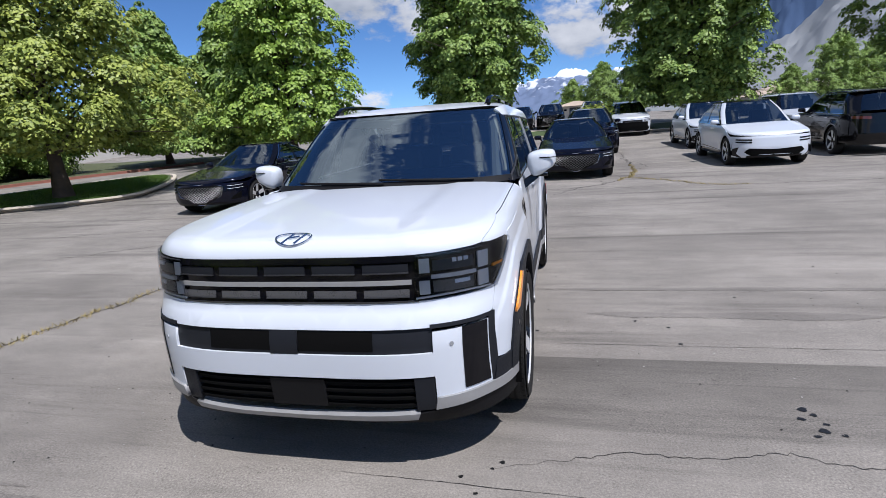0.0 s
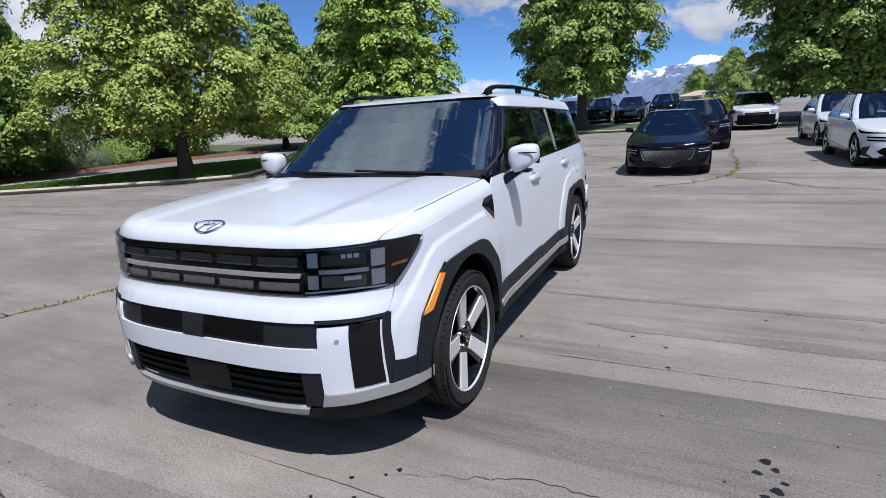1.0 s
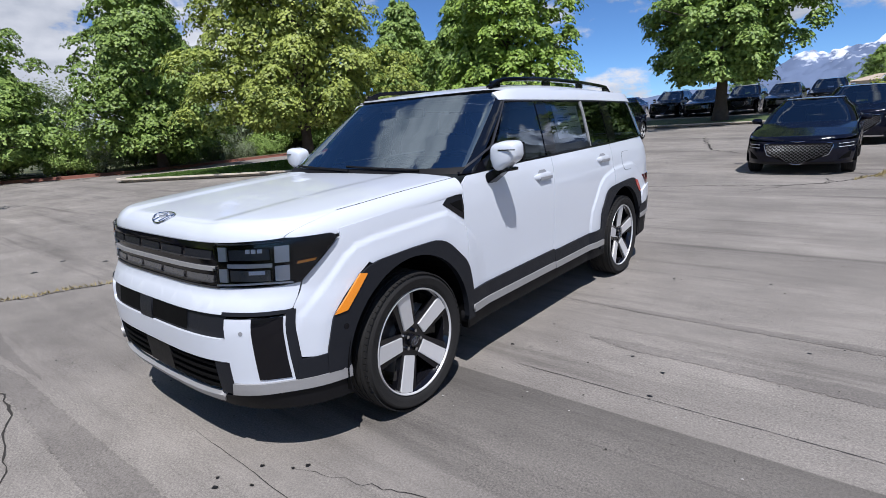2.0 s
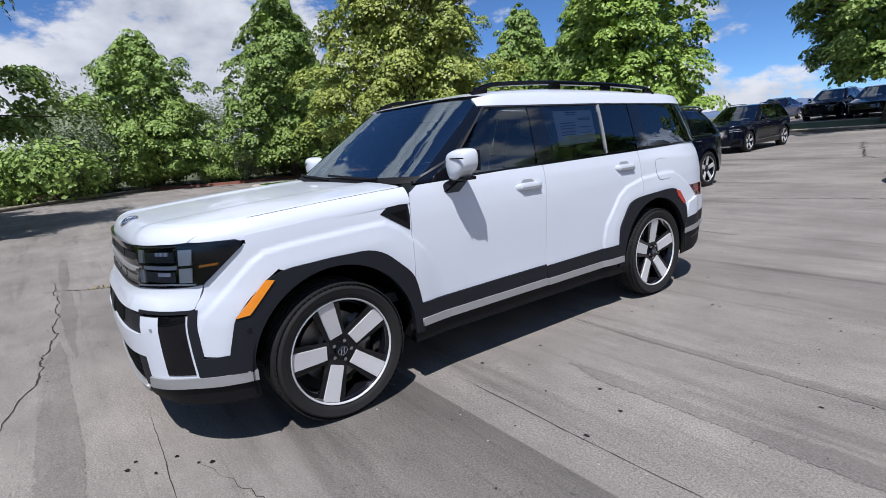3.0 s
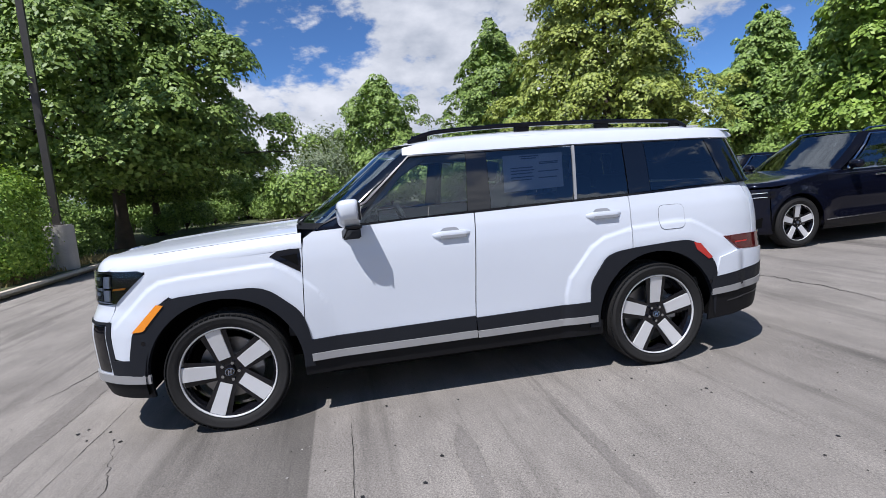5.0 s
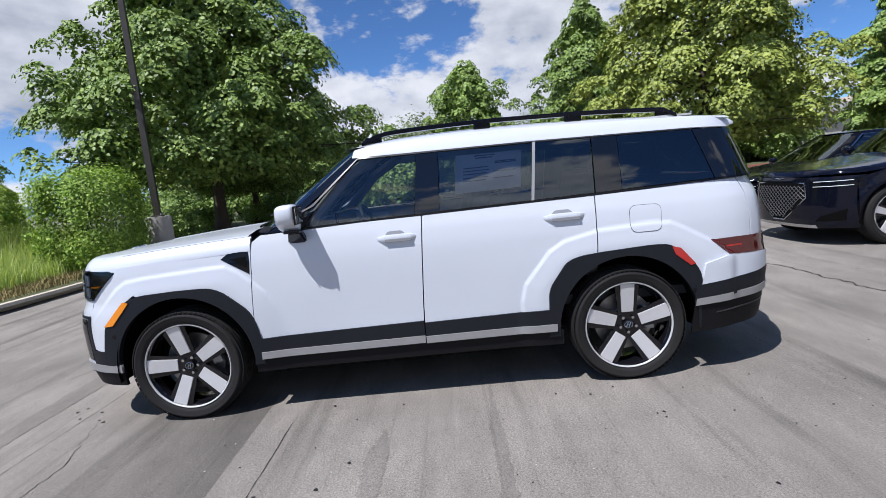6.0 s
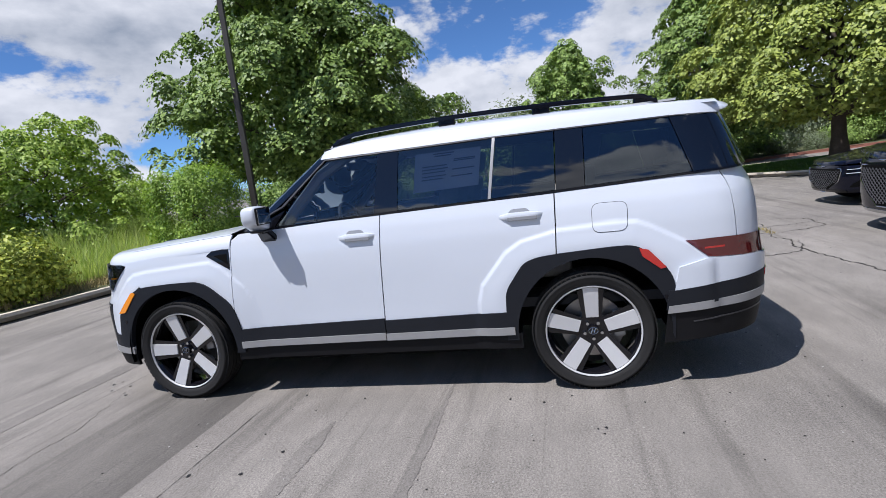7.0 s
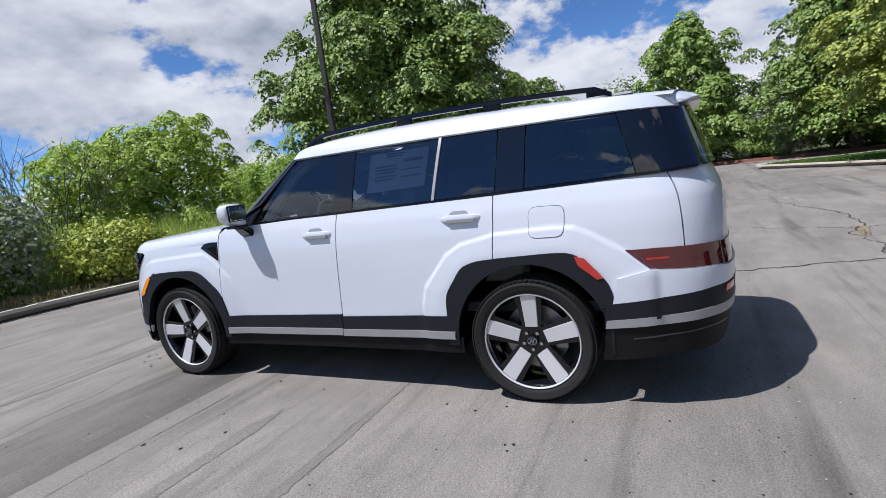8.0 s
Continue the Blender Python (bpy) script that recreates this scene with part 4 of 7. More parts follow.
    for sgn in (-1, 1):
        tube(bm, [(xo - 0.006, 0.008 * sgn + 0.006, 0.015), (xo - 0.006, 0.008 * sgn - 0.006, -0.015)], 0.0028, 6)
    tube(bm, [(xo - 0.006, -0.008, -0.002), (xo - 0.006, 0.008, 0.003)], 0.0025, 6)
    tube(bm, [(xo - 0.006, 0.026 * math.cos(a), 0.020 * math.sin(a)) for a in np.linspace(0, 2 * math.pi, 25)], 0.0018, 6)
    part("hub_emblem", bm, M_CHROME, w)
    return w


def build_suv():
    car = empty("suv")
    tagged(car, "white sport utility car with dark grey cladding, black roof rails", "car")
    side, front, rear = BODY.f("side"), BODY.f("front"), BODY.f("rear")
    gside, gfront, grear = CABIN.f("side"), CABIN.f("front"), CABIN.f("rear")
    # --- white panels ---
    top = [(y, _hood(y) - 0.090) for y in (0.493, 0.3, 0.1, -0.1, -0.25, -0.39)]
    both("front_wing", side, top + [(-0.390, 0.97), (-0.265, 0.84), (-0.20, 0.815), (0.20, 0.815), (0.43, 0.62), (0.463, 0.62), (0.4785, 0.90), (0.488, 1.04)], M_WHITE, car, step=0.012)
    both("front_door", side, [(0.505, 1.105), (0.493, 1.04), (0.484, 0.90), (0.468, 0.63), (0.488, 0.47), (1.525, 0.47), (1.532, 0.6), (1.552, 0.89), (1.565, 1.06), (1.572, 1.165), (1.2, 1.16), (0.86, 1.148), (0.56, 1.14)], M_WHITE, car, step=0.022)
    both("rear_door", side, [(1.532, 0.47), (1.539, 0.6), (1.559, 0.89), (1.572, 1.06), (1.579, 1.165), (2.25, 1.178), (2.655, 1.185), (2.648, 1.0), (2.636, 0.80), (2.47, 0.785), (2.365, 0.62), (2.365, 0.47)], M_WHITE, car, step=0.012)
    x, y, d, off = BODY.outline(1.0)

    def sxr(xx, z):
        """Flank coordinate of the place on the tail with half breadth xx."""
        x, y, d, off = BODY.outline(z)
        return float(d[-1] - BODY.sx(xx, z, "rear") - off)
    both("rear_wing", side, [(2.643, 0.80), (2.655, 1.0), (2.662, 1.186), (3.0, 1.195), (3.30, 1.206)] + [(sxr(0.955 * BODY.W(z), z), z) for z in (1.222, 1.19, 1.15, 1.10, 1.05, 1.0, 0.9, 0.8, 0.7, 0.56)] + [(3.25, 0.54), (3.22, 0.68), (3.10, 0.80), (2.98, 0.82)], M_WHITE, car, step=0.012)
    gate = [(BODY.sx(0.952 * BODY.W(z), z, "rear"), z) for z in (0.72, 0.9, 1.0, 1.05, 1.10, 1.15, 1.19, 1.225)]
    panel("tailgate", rear, [(-a, z) for a, z in gate[::-1]] + gate, M_WHITE, car, step=0.05)
    bl = [(3.30, 0.708), (3.45, 0.745)] + [(sxr(v, 0.73), z) for v, z in ((0.80, 0.733), (0.69, 0.718), (0.3, 0.708), (0.0, 0.706))] + [(sxr(v, 0.62), 0.625) for v in (0.0, 0.3, 0.6, 0.8)] + [(3.27, 0.575)]
    both("rear_bumper", side, bl, M_WHITE, car, off=0.016, thick=0.03, step=0.04)
    both("rear_bumper_cladding", side, [(3.24, 0.58), (3.268, 0.578)] + [(sxr(v, 0.62), 0.632) for v in (0.8, 0.5, 0.0)] + [(sxr(v, 0.5), 0.53) for v in (0.0, 0.5, 0.8)] + [(3.22, 0.465)], M_CLAD, car, off=0.018, step=0.05)
    both("rear_bumper_strip", side, [(3.235, 0.490)] + [(sxr(v, 0.53), 0.533) for v in (0.8, 0.5, 0.0)] + [(sxr(v, 0.49), 0.484) for v in (0.0, 0.5, 0.8)] + [(3.225, 0.447)], M_SILVER, car, off=0.022, step=0.05)
    both("rear_valance", side, [(3.23, 0.452)] + [(sxr(v, 0.49), 0.49) for v in (0.8, 0.5, 0.0)] + [(sxr(v, 0.3), 0.31) for v in (0.0, 0.5, 0.8)] + [(3.20, 0.27)], M_BLACK, car, off=0.008, step=0.05)
    both("valance_strip", side, [(3.36, 0.395)] + [(sxr(v, 0.43), 0.432) for v in (0.8, 0.66)] + [(sxr(v, 0.43), 0.424) for v in (0.66, 0.8)] + [(3.36, 0.388)], M_TRIM, car, off=0.011, thick=0.004, step=0.05)
    r0, sc = 0.034, float(np.interp(0.800, _ox[:70], _rim_d[:70]))
    sb = float(np.interp(-0.36, _oy[:110], _rim_d))
    s_end = float(np.interp(0.49, _oy[:110], _rim_d))
    e0 = 0.090 - 0.090 * math.sin(r0 / 0.090)
    hp = [(0.0, rim_at(1e-6, e0)[1])] + [rim_at(s, e0 - 0.0005) for s in np.linspace(0.05, sb, 20)] + [rim_at(s, e0 + 0.004) for s in np.linspace(sb + 0.01, s_end - 0.02, 18)]
    hp += [(0.60, 0.45), (0.3, 0.43), (0.0, 0.425)]
    panel("bonnet", hood_at, hp + [(-a, b) for a, b in hp[-2:0:-1]], M_WHITE, car, thick=0.0, step=0.03, centre=(0, 0.0, -4.0))
    # the shut line runs in one curve from the headlamp's upper edge back along the bonnet
    shut = [(sc + (sb - sc) * t ** 1.5, 0.113 - (0.113 - r0) * t) for t in np.linspace(0, 1, 11)]
    lip = [(-a, b) for a, b in shut] + [(-sb, r0 - 0.012), (0.0, r0 - 0.012), (sb, r0 - 0.012)] + shut[::-1] + [(0.4, 0.1405), (0.0, 0.1405), (-0.4, 0.1405)]
    panel("bonnet_lip", lip_at, lip, M_WHITE, car, off=-0.0005, step=0.014, centre=(0, 0.0, -1.0))
    both("wing_crown", lip_at, [(a + 0.005, b) for a, b in shut] + [(s_end, r0), (s_end, 0.1405), (sc + 0.20, 0.1405), (sc + 0.06, 0.120)], M_WHITE, car, step=0.014, centre=(0, 0.0, -1.0))
    # --- nose ---
    grille = [fpt(v, 0.806) for v in (-0.555, -0.3, 0, 0.3, 0.555)] + [fpt(v, 0.985) for v in (0.555, 0.3, 0, -0.3, -0.555)]
    panel("grille", front, grille, M_BLACKGLOSS, car, off=-0.004, thick=0.03, step=0.05, label="gloss black grille panel")
    for row, (z0, z1) in enumerate(((0.932, 0.966), (0.832, 0.860))):
        for i in range(5):
            xa = -0.565 + i * 0.2235
            insert = panel("grille_insert", front, fr(xa, xa + 0.190, z0, z1), M_CLAD if row == 0 else M_INSERT, car, off=0.001, thick=0.012, step=0.06)
            panel("insert_edge", front, fr(xa, xa + 0.190, z0 - 0.005, z0), M_TRIM, insert, off=0.006, thick=0.012, step=0.06)
    panel("grille_bar", front, fr(-0.575, 0.530, 0.881, 0.899), M_SILVER, car, off=0.009, thick=0.016, step=0.05)
    panel("grille_lower_edge", front, fr(-0.555, 0.555, 0.806, 0.812), M_TRIM, car, off=0.006, thick=0.012, step=0.05)
    panel("grille_top_rail", front, [fpt(v, 0.974) for v in (-0.556, -0.3, 0, 0.3, 0.556)] + [fpt(v, 1.001) for v in (0.556, 0.3, 0, -0.3, -0.556)], M_BLACKGLOSS, car, off=0.006, thick=0.03, step=0.03)
    lamp = [fpt(0.540, 0.814), fpt(0.66, 0.822), fpt(0.75, 0.826), fpt(0.827, 0.822), fyt(-0.565, 0.828), fyt(-0.420, 0.965), fyt(-0.400, 0.992), fyt(-0.430, 1.006), fyt(-0.53, 1.008), fpt(0.80, 1.010), fpt(0.72, 1.008), fpt(0.62, 1.003), fpt(0.545, 1.001)]
    for mir in (False, True):
        hl = panel("headlamp", front, lamp, M_BLACKGLOSS, car, off=-0.004, thick=0.02, step=0.03, mirror=mir, label="dark headlamp with grey blocks and white lights")

        def hb(nm, poly, mt, o=0.004, th=0.010):
            return panel(nm, front, poly, mt, hl, off=o, thick=th, step=0.03, mirror=mir)
        hb("lamp_block", fr(0.562, 0.603, 0.923, 0.982), M_LAMPGREY)
        hb("lamp_block", fr(0.560, 0.602, 0.834, 0.891), M_LAMPGREY)
        hb("lamp_block", fr(0.782, 0.818, 0.914, 0.982), M_LAMPGREY)
        hb("lamp_block", fr(0.782, 0.818, 0.837, 0.901), M_LAMPGREY)
        hb("lamp_bar", fr(0.607, 0.775, 0.897, 0.914), M_LAMPGREY, 0.006)
        # the projector's dark trough, with three small bright cells
        hb("lamp_trough", fr(0.615, 0.768, 0.928, 0.972), M_DASH, 0.001, 0.004)
        for k in range(3):
            hb("lamp_light", fr(0.690 + 0.021 * k, 0.705 + 0.021 * k, 0.958, 0.974), M_LED, 0.006)
        hb("lamp_trough", fr(0.615, 0.768, 0.840, 0.886), M_INSERT, 0.001, 0.004)
        hb("lamp_light", fr(0.697, 0.752, 0.868, 0.884), M_LED, 0.006)
        hb("lamp_edge", [fpt(0.545, 0.816), fpt(0.66, 0.824), fpt(0.75, 0.828), fpt(0.825, 0.824), fpt(0.825, 0.831), fpt(0.75, 0.836), fpt(0.66, 0.832), fpt(0.545, 0.824)], M_LAMPGREY, 0.006)
        hb("lamp_edge", [fpt(0.548, 0.990), fpt(0.62, 0.992), fpt(0.80, 0.998), fpt(0.80, 1.001), fpt(0.62, 0.996), fpt(0.548, 0.994)], M_TRIM, 0.006)
        hb("turn_light", [fyt(-0.585, 0.900), fyt(-0.515, 0.904), fyt(-0.508, 0.915), fyt(-0.580, 0.911)], M_AMBER, 0.006)
        panel("lens", front, lamp, M_LENS, hl, off=0.010, thick=0.0, step=0.04, mirror=mir)
    zt, zb = 0.808, 0.706
    bar = [fpt(v, zb) for v in (-0.80, -0.5, -0.2, 0, 0.2, 0.5, 0.80)] + [fyt(-0.63, 0.722), fyt(-0.58, 0.822), fyt(-0.64, 0.816)] + [fpt(v, zt) for v in (0.56, 0.3, 0, -0.3, -0.56)]
    bar += [(-a, b) for a, b in (fyt(-0.64, 0.816), fyt(-0.58, 0.822), fyt(-0.63, 0.722))]
    panel("bumper_upper_bar", front, bar, M_WHITE, car, off=0.0, thick=0.03, step=0.04)
    panel("bumper_band", front, [fpt(v, 0.600) for v in (-0.61, -0.3, 0, 0.3, 0.61)] + [fpt(v, 0.706) for v in (0.61, 0.3, 0, -0.3, -0.61)], M_CLAD, car, off=-0.012, thick=0.02, step=0.05)
    for xa, xb in ((-0.40, -0.10), (0.03, 0.365)):
        panel("intake_slot", front, fr(xa, xb, 0.615, 0.700), M_VOID, car, off=-0.006, thick=0.0, step=0.06)
    panel("radar_cover", front, fr(-0.098, 0.030, 0.603, 0.704), M_CLAD, car, off=0.0, thick=0.02, step=0.04)
    mid = [fpt(v, 0.495) for v in (-0.61, -0.3, 0, 0.3, 0.61)] + [fpt(0.61, 0.375), fpt(0.83, 0.375), fpt(0.83, 0.692), fpt(0.61, 0.688), fpt(0.61, 0.600)] + [fpt(v, 0.600) for v in (0.3, 0, -0.3)]
    mid += [fpt(-0.61, 0.600), fpt(-0.61, 0.688), fpt(-0.83, 0.692), fpt(-0.83, 0.375), fpt(-0.61, 0.375)]
    panel("bumper_middle", front, mid, M_WHITE, car, off=0.0, thick=0.03, step=0.04)
    panel("lower_intake", front, [fpt(v, 0.330) for v in (-0.60, -0.3, 0, 0.3, 0.60)] + [fpt(v, 0.490) for v in (0.60, 0.3, 0, -0.3, -0.60)], M_BLACK, car, off=-0.035, thick=0.0, step=0.06)
    for z in (0.352, 0.388, 0.424, 0.460):
        panel("intake_slat", front, fr(-0.53, 0.53, z, z + 0.012), M_VOID, car, off=-0.012, thick=0.02, step=0.06)
    for s in (-1, 1):
        panel("intake_cheek", front, fr(0.525, 0.606, 0.335, 0.492) if s > 0 else fr(-0.606, -0.525, 0.335, 0.492), M_CLAD, car, off=-0.004, thick=0.03, step=0.05)
    panel("number_mount", front, fr(-0.13, 0.13, 0.350, 0.480), M_BLACK, car, off=-0.010, thick=0.02, step=0.05)
    panel("skid_plate", front, [fpt(v, z) for v, z in ((-0.55, 0.294), (-0.3, 0.286), (0, 0.282), (0.3, 0.286), (0.52, 0.292))] + [fpt(v, z) for v, z in ((0.535, 0.326), (0.3, 0.316), (0, 0.308), (-0.3, 0.312), (-0.56, 0.326))], M_SILVER, car, off=0.006, thick=0.03, step=0.05)
    for mir in (False, True):
        panel("air_curtain", front, fr(0.722, 0.812, 0.418, 0.692), M_BLACKGLOSS, car, off=0.004, thick=0.004, step=0.03, mirror=mir, label="black upright air slot")
        panel("curtain_trim", front, fr(0.818, 0.838, 0.400, 0.716), M_CLAD, car, off=0.004, thick=0.02, step=0.03, mirror=mir)
        panel("curtain_trim_top", front, fr(0.600, 0.832, 0.702, 0.718), M_CLAD, car, off=0.004, thick=0.02, step=0.03, mirror=mir)
        bm = bmesh.new()
        p = BODY.at("front", BODY.sx(0.682, 0.63), 0.63)
        n = Vector((0.62, -0.78, 0.0))
        add_cyl(bm, p - n * 0.01, p + n * 0.0015, 0.0095, n=20)
        for v in bm.verts:
            v.co.x *= -1 if mir else 1
        part("parking_sensor", bm, M_GREY_AND_RECESS_SHADE, car)
        corner = [fpt(0.838, 0.500), fpt(0.838, 0.702), fyt(-0.628, 0.7195), fyt(-0.577, 0.822), fyt(-0.57, 0.832), fyt(-0.395, 0.982), fyt(-0.27, 0.845), fyt(-0.34, 0.80), fyt(-0.48, 0.66), fyt(-0.52, 0.48)]
        panel("bumper_corner", front, corner, M_WHITE, car, off=0.0, thick=0.02, step=0.011, mirror=mir)
        panel("bumper_corner_cladding", front, [fpt(0.82, 0.395), fyt(-0.43, 0.395), fyt(-0.43, 0.50), fyt(-0.50, 0.492), fpt(0.834, 0.490)], M_CLAD, car, off=0.008, thick=0.02, step=0.04, mirror=mir)
        panel("bumper_strip", front, [fpt(0.60, 0.345), fpt(0.80, 0.356), fyt(-0.56, 0.353), fyt(-0.425, 0.350), fyt(-0.425, 0.402), fyt(-0.56, 0.402), fpt(0.80, 0.404), fpt(0.612, 0.398)], M_SILVER, car, off=0.012, thick=0.02, step=0.04, mirror=mir)
        panel("front_valance", front, [fpt(0.0, 0.272), fpt(0.4, 0.270), fpt(0.62, 0.262), fyt(-0.55, 0.26), fyt(-0.42, 0.26), fyt(-0.42, 0.37), fyt(-0.60, 0.368), fpt(0.60, 0.350), fpt(0.60, 0.328), fpt(0.3, 0.288), fpt(0.0, 0.288)], M_BLACK, car, off=-0.002, thick=0.02, step=0.05, mirror=mir)
    # badge: an oval ring with a slanted figure
    bm = bmesh.new()
    for k in (0,):
        tube(bm, [hood_at(0.082 * math.cos(a), -0.735 + 0.040 * math.sin(a)) + Vector((0, 0, 0.006)) for a in np.linspace(0, 2 * math.pi, 40)], 0.0042, 6)
        for s in (-1, 1):
            tube(bm, [hood_at(s * 0.030 + 0.016, -0.703) + Vector((0, 0, 0.004)), hood_at(s * 0.030 - 0.016, -0.767) + Vector((0, 0, 0.004))], 0.0058, 6)
        tube(bm, [hood_at(-0.026, -0.742) + Vector((0, 0, 0.004)), hood_at(0.026, -0.728) + Vector((0, 0, 0.004))], 0.006, 6)
    part("badge", bm, M_CHROME, car, "dark chrome oval badge", True)
    # --- dark cladding and sills ---
    both("front_arch_cladding", side, round_poly([(-0.535, 0.402, 0.004), (-0.530, 0.50, 0.02), (-0.490, 0.655, 0.03), (-0.325, 0.812, 0.06), (-0.235, 0.840, 0.06), (0.0, 0.850), (0.255, 0.850, 0.10), (0.455, 0.672, 0.06), (0.490, 0.53, 0.05), (0.500, 0.42, 0.01), (0.500, 0.33, 0.004), (0.438, 0.33, 0.002)], 0.02, 5) + arc(0, 0.365, 0.440, 0, 176, 26), M_CLAD, car, off=0.012, thick=0.035, step=0.03)
    both("rear_arch_cladding", side, round_poly([(2.31, 0.33, 0.004), (2.325, 0.635, 0.05), (2.445, 0.800, 0.07), (2.53, 0.828, 0.06), (2.66, 0.840), (2.97, 0.856, 0.05), (3.088, 0.852, 0.06), (3.205, 0.755, 0.04), (3.268, 0.665, 0.04), (3.278, 0.575, 0.004), (3.270, 0.46, 0.004), (3.262, 0.30, 0.004)], 0.02, 5) + arc(2.815, 0.365, 0.436, -5, 185, 28) + [(2.375, 0.33)], M_CLAD, car, off=0.012, thick=0.035, step=0.03)
    for q in ((-0.437, 0.592), (3.225, 0.545)):
        both("arch_sensor", side, round_poly([(q[0] + 0.012 * a, q[1] + 0.012 * b) for a, b in ((-1, -1), (1, -1), (1, 1), (-1, 1))], 0.011), M_BLACKGLOSS, car, off=0.0135, thick=0.002, step=0.02)
    both("side_marker", side, [(-0.488, 0.658), (-0.425, 0.664), (-0.300, 0.800), (-0.336, 0.808)], M_AMBER, car, off=0.018, thick=0.01, step=0.03)
    both("rear_reflector", side, [(3.096, 0.834), (3.145, 0.822), (3.236, 0.716), (3.204, 0.709), (3.112, 0.785)], M_RED, car, off=0.017, thick=0.01, step=0.03)
    for a, b in ((0.486, 1.527), (1.533, 2.36)):
        both("door_cladding", side, [(a, 0.405), (b, 0.405), (b, 0.505), (a, 0.492)], M_CLAD, car, off=0.012, thick=0.03, step=0.05)
        both("sill_strip", side, [(a, 0.362), (b, 0.366), (b, 0.412), (a, 0.406)], M_SILVER, car, off=0.022, thick=0.03, step=0.05)
    both("sill", side, [(0.44, 0.275), (2.40, 0.275), (2.40, 0.372), (0.44, 0.37)], M_BLACK, car, off=0.002, thick=0.05, step=0.06)
    both("wing_vent", side, [(0.30, 1.015), (0.345, 1.045), (0.475, 1.055), (0.478, 0.99), (0.470, 0.91)], M_BLACKGLOSS, car, off=0.003, thick=0.02, step=0.03, label="black vent behind the wheel arch")
    both("vent_slot", side, [(0.36, 1.012), (0.46, 1.02), (0.462, 0.95)], M_VOID, car, off=0.005, thick=0.0, step=0.04)
    both("fuel_flap", side, round_poly([(2.857, 0.940), (3.045, 0.940), (3.056, 1.100), (2.862, 1.103)], 0.045), M_WHITE, car, off=0.0035, thick=0.004, step=0.014)
    both("fuel_flap_gap", side, round_poly([(2.8545, 0.9375), (3.0475, 0.9375), (3.0585, 1.1025), (2.8595, 1.1055)], 0.047), M_CLAD, car, off=0.0014, thick=0.0, step=0.014)
    # --- tail lamps ---
    tl = [(3.345, 0.849), (3.50, 0.853)] + [(sxr(v, 0.85), z) for v, z in ((0.80, 0.850), (0.7, 0.842), (0.55, 0.836))] + [(sxr(v, 0.73), z) for v, z in ((0.55, 0.716), (0.7, 0.725), (0.80, 0.737))] + [(3.458, 0.750)]
    both("tail_lamp", side, tl, M_TAIL, car, off=0.008, thick=0.02, step=0.03, label="dark red tail lamp")
    both("tail_light_bar", side, [(3.440, 0.796), (3.545, 0.798), (3.545, 0.808), (3.440, 0.806)], M_RED, car, off=0.0095, thick=0.0, step=0.05)
    both("bumper_reflector", side, [(sxr(0.73, 0.6), 0.588), (sxr(0.62, 0.6), 0.590), (sxr(0.62, 0.65), 0.625), (sxr(0.73, 0.65), 0.622)], M_RED, car, off=0.022, thick=0.01, step=0.03)
    panel("tail_lamp_bar", rear, fr(-0.56, 0.56, 0.718, 0.834, BODY, "rear"), M_TAIL, car, off=0.004, thick=0.01, step=0.06)
    for i in range(8):
        panel("tailgate_letter", rear, fr(-0.33 + i * 0.09, -0.275 + i * 0.09, 0.965, 1.0, BODY, "rear"), M_CHROME, car, off=0.003, thick=0.004, step=0.06)
    # --- cabin ---
    belt = lerp_table([(0.5, 1.148), (0.86, 1.150), (1.6, 1.172), (2.5, 1.188), (3.4, 1.215), (3.7, 1.228)])
    both("front_window", gside, [(0.835, belt(0.835) + 0.012), (1.532, belt(1.53) + 0.012), (1.572, 1.552), (1.215, 1.552), (1.17, 1.525)], M_GLASS, car, off=-0.006, thick=0.0, step=0.06, label="clear front door window")
    both("mirror_sail", gside, [(0.63, belt(0.66) + 0.005), (0.83, belt(0.8) + 0.012), (0.905, 1.262)], M_BLACKGLOSS, car, off=-0.002, step=0.04)
    both("b_pillar", gside, [(1.535, belt(1.53) + 0.01), (1.69, belt(1.69) + 0.01), (1.712, 1.556), (1.575, 1.556)], M_PILLAR, car, off=-0.002, step=0.05)
    both("rear_window", gside, [(1.693, belt(1.69) + 0.012), (2.265, belt(2.26) + 0.012), (2.315, 1.552), (1.715, 1.554)], M_DOORTINT, car, off=-0.006, thick=0.0, step=0.06, label="dark rear door window with a paper price sheet")
    both("window_divider", gside, [(2.268, belt(2.26) + 0.008), (2.286, belt(2.3) + 0.008), (2.336, 1.553), (2.318, 1.553)], M_SILVER, car, off=0.004, thick=0.02, step=0.06)
    both("rear_door_quarter_glass", gside, [(2.288, belt(2.3) + 0.012), (2.665, belt(2.66) + 0.012), (2.685, 1.550), (2.338, 1.552)], M_TINT, car, off=-0.005, thick=0.0, step=0.06)
    both("c_pillar", gside, [(2.672, belt(2.67) + 0.010), (2.835, belt(2.83) + 0.010), (2.850, 1.548), (2.692, 1.550)], M_PILLAR, car, off=-0.002, step=0.06)
    both("quarter_window", gside, [(2.840, belt(2.84) + 0.012), (3.415, belt(3.41) + 0.010), (3.325, 1.540), (2.855, 1.548)], M_TINT, car, off=-0.005, thick=0.0, step=0.06, label="dark quarter window")
    both("d_pillar", gside, [(3.42, belt(3.42) + 0.009), (3.74, belt(3.7) + 0.004), (3.68, 1.525), (3.33, 1.540)], M_PILLAR, car, off=-0.003, step=0.05)
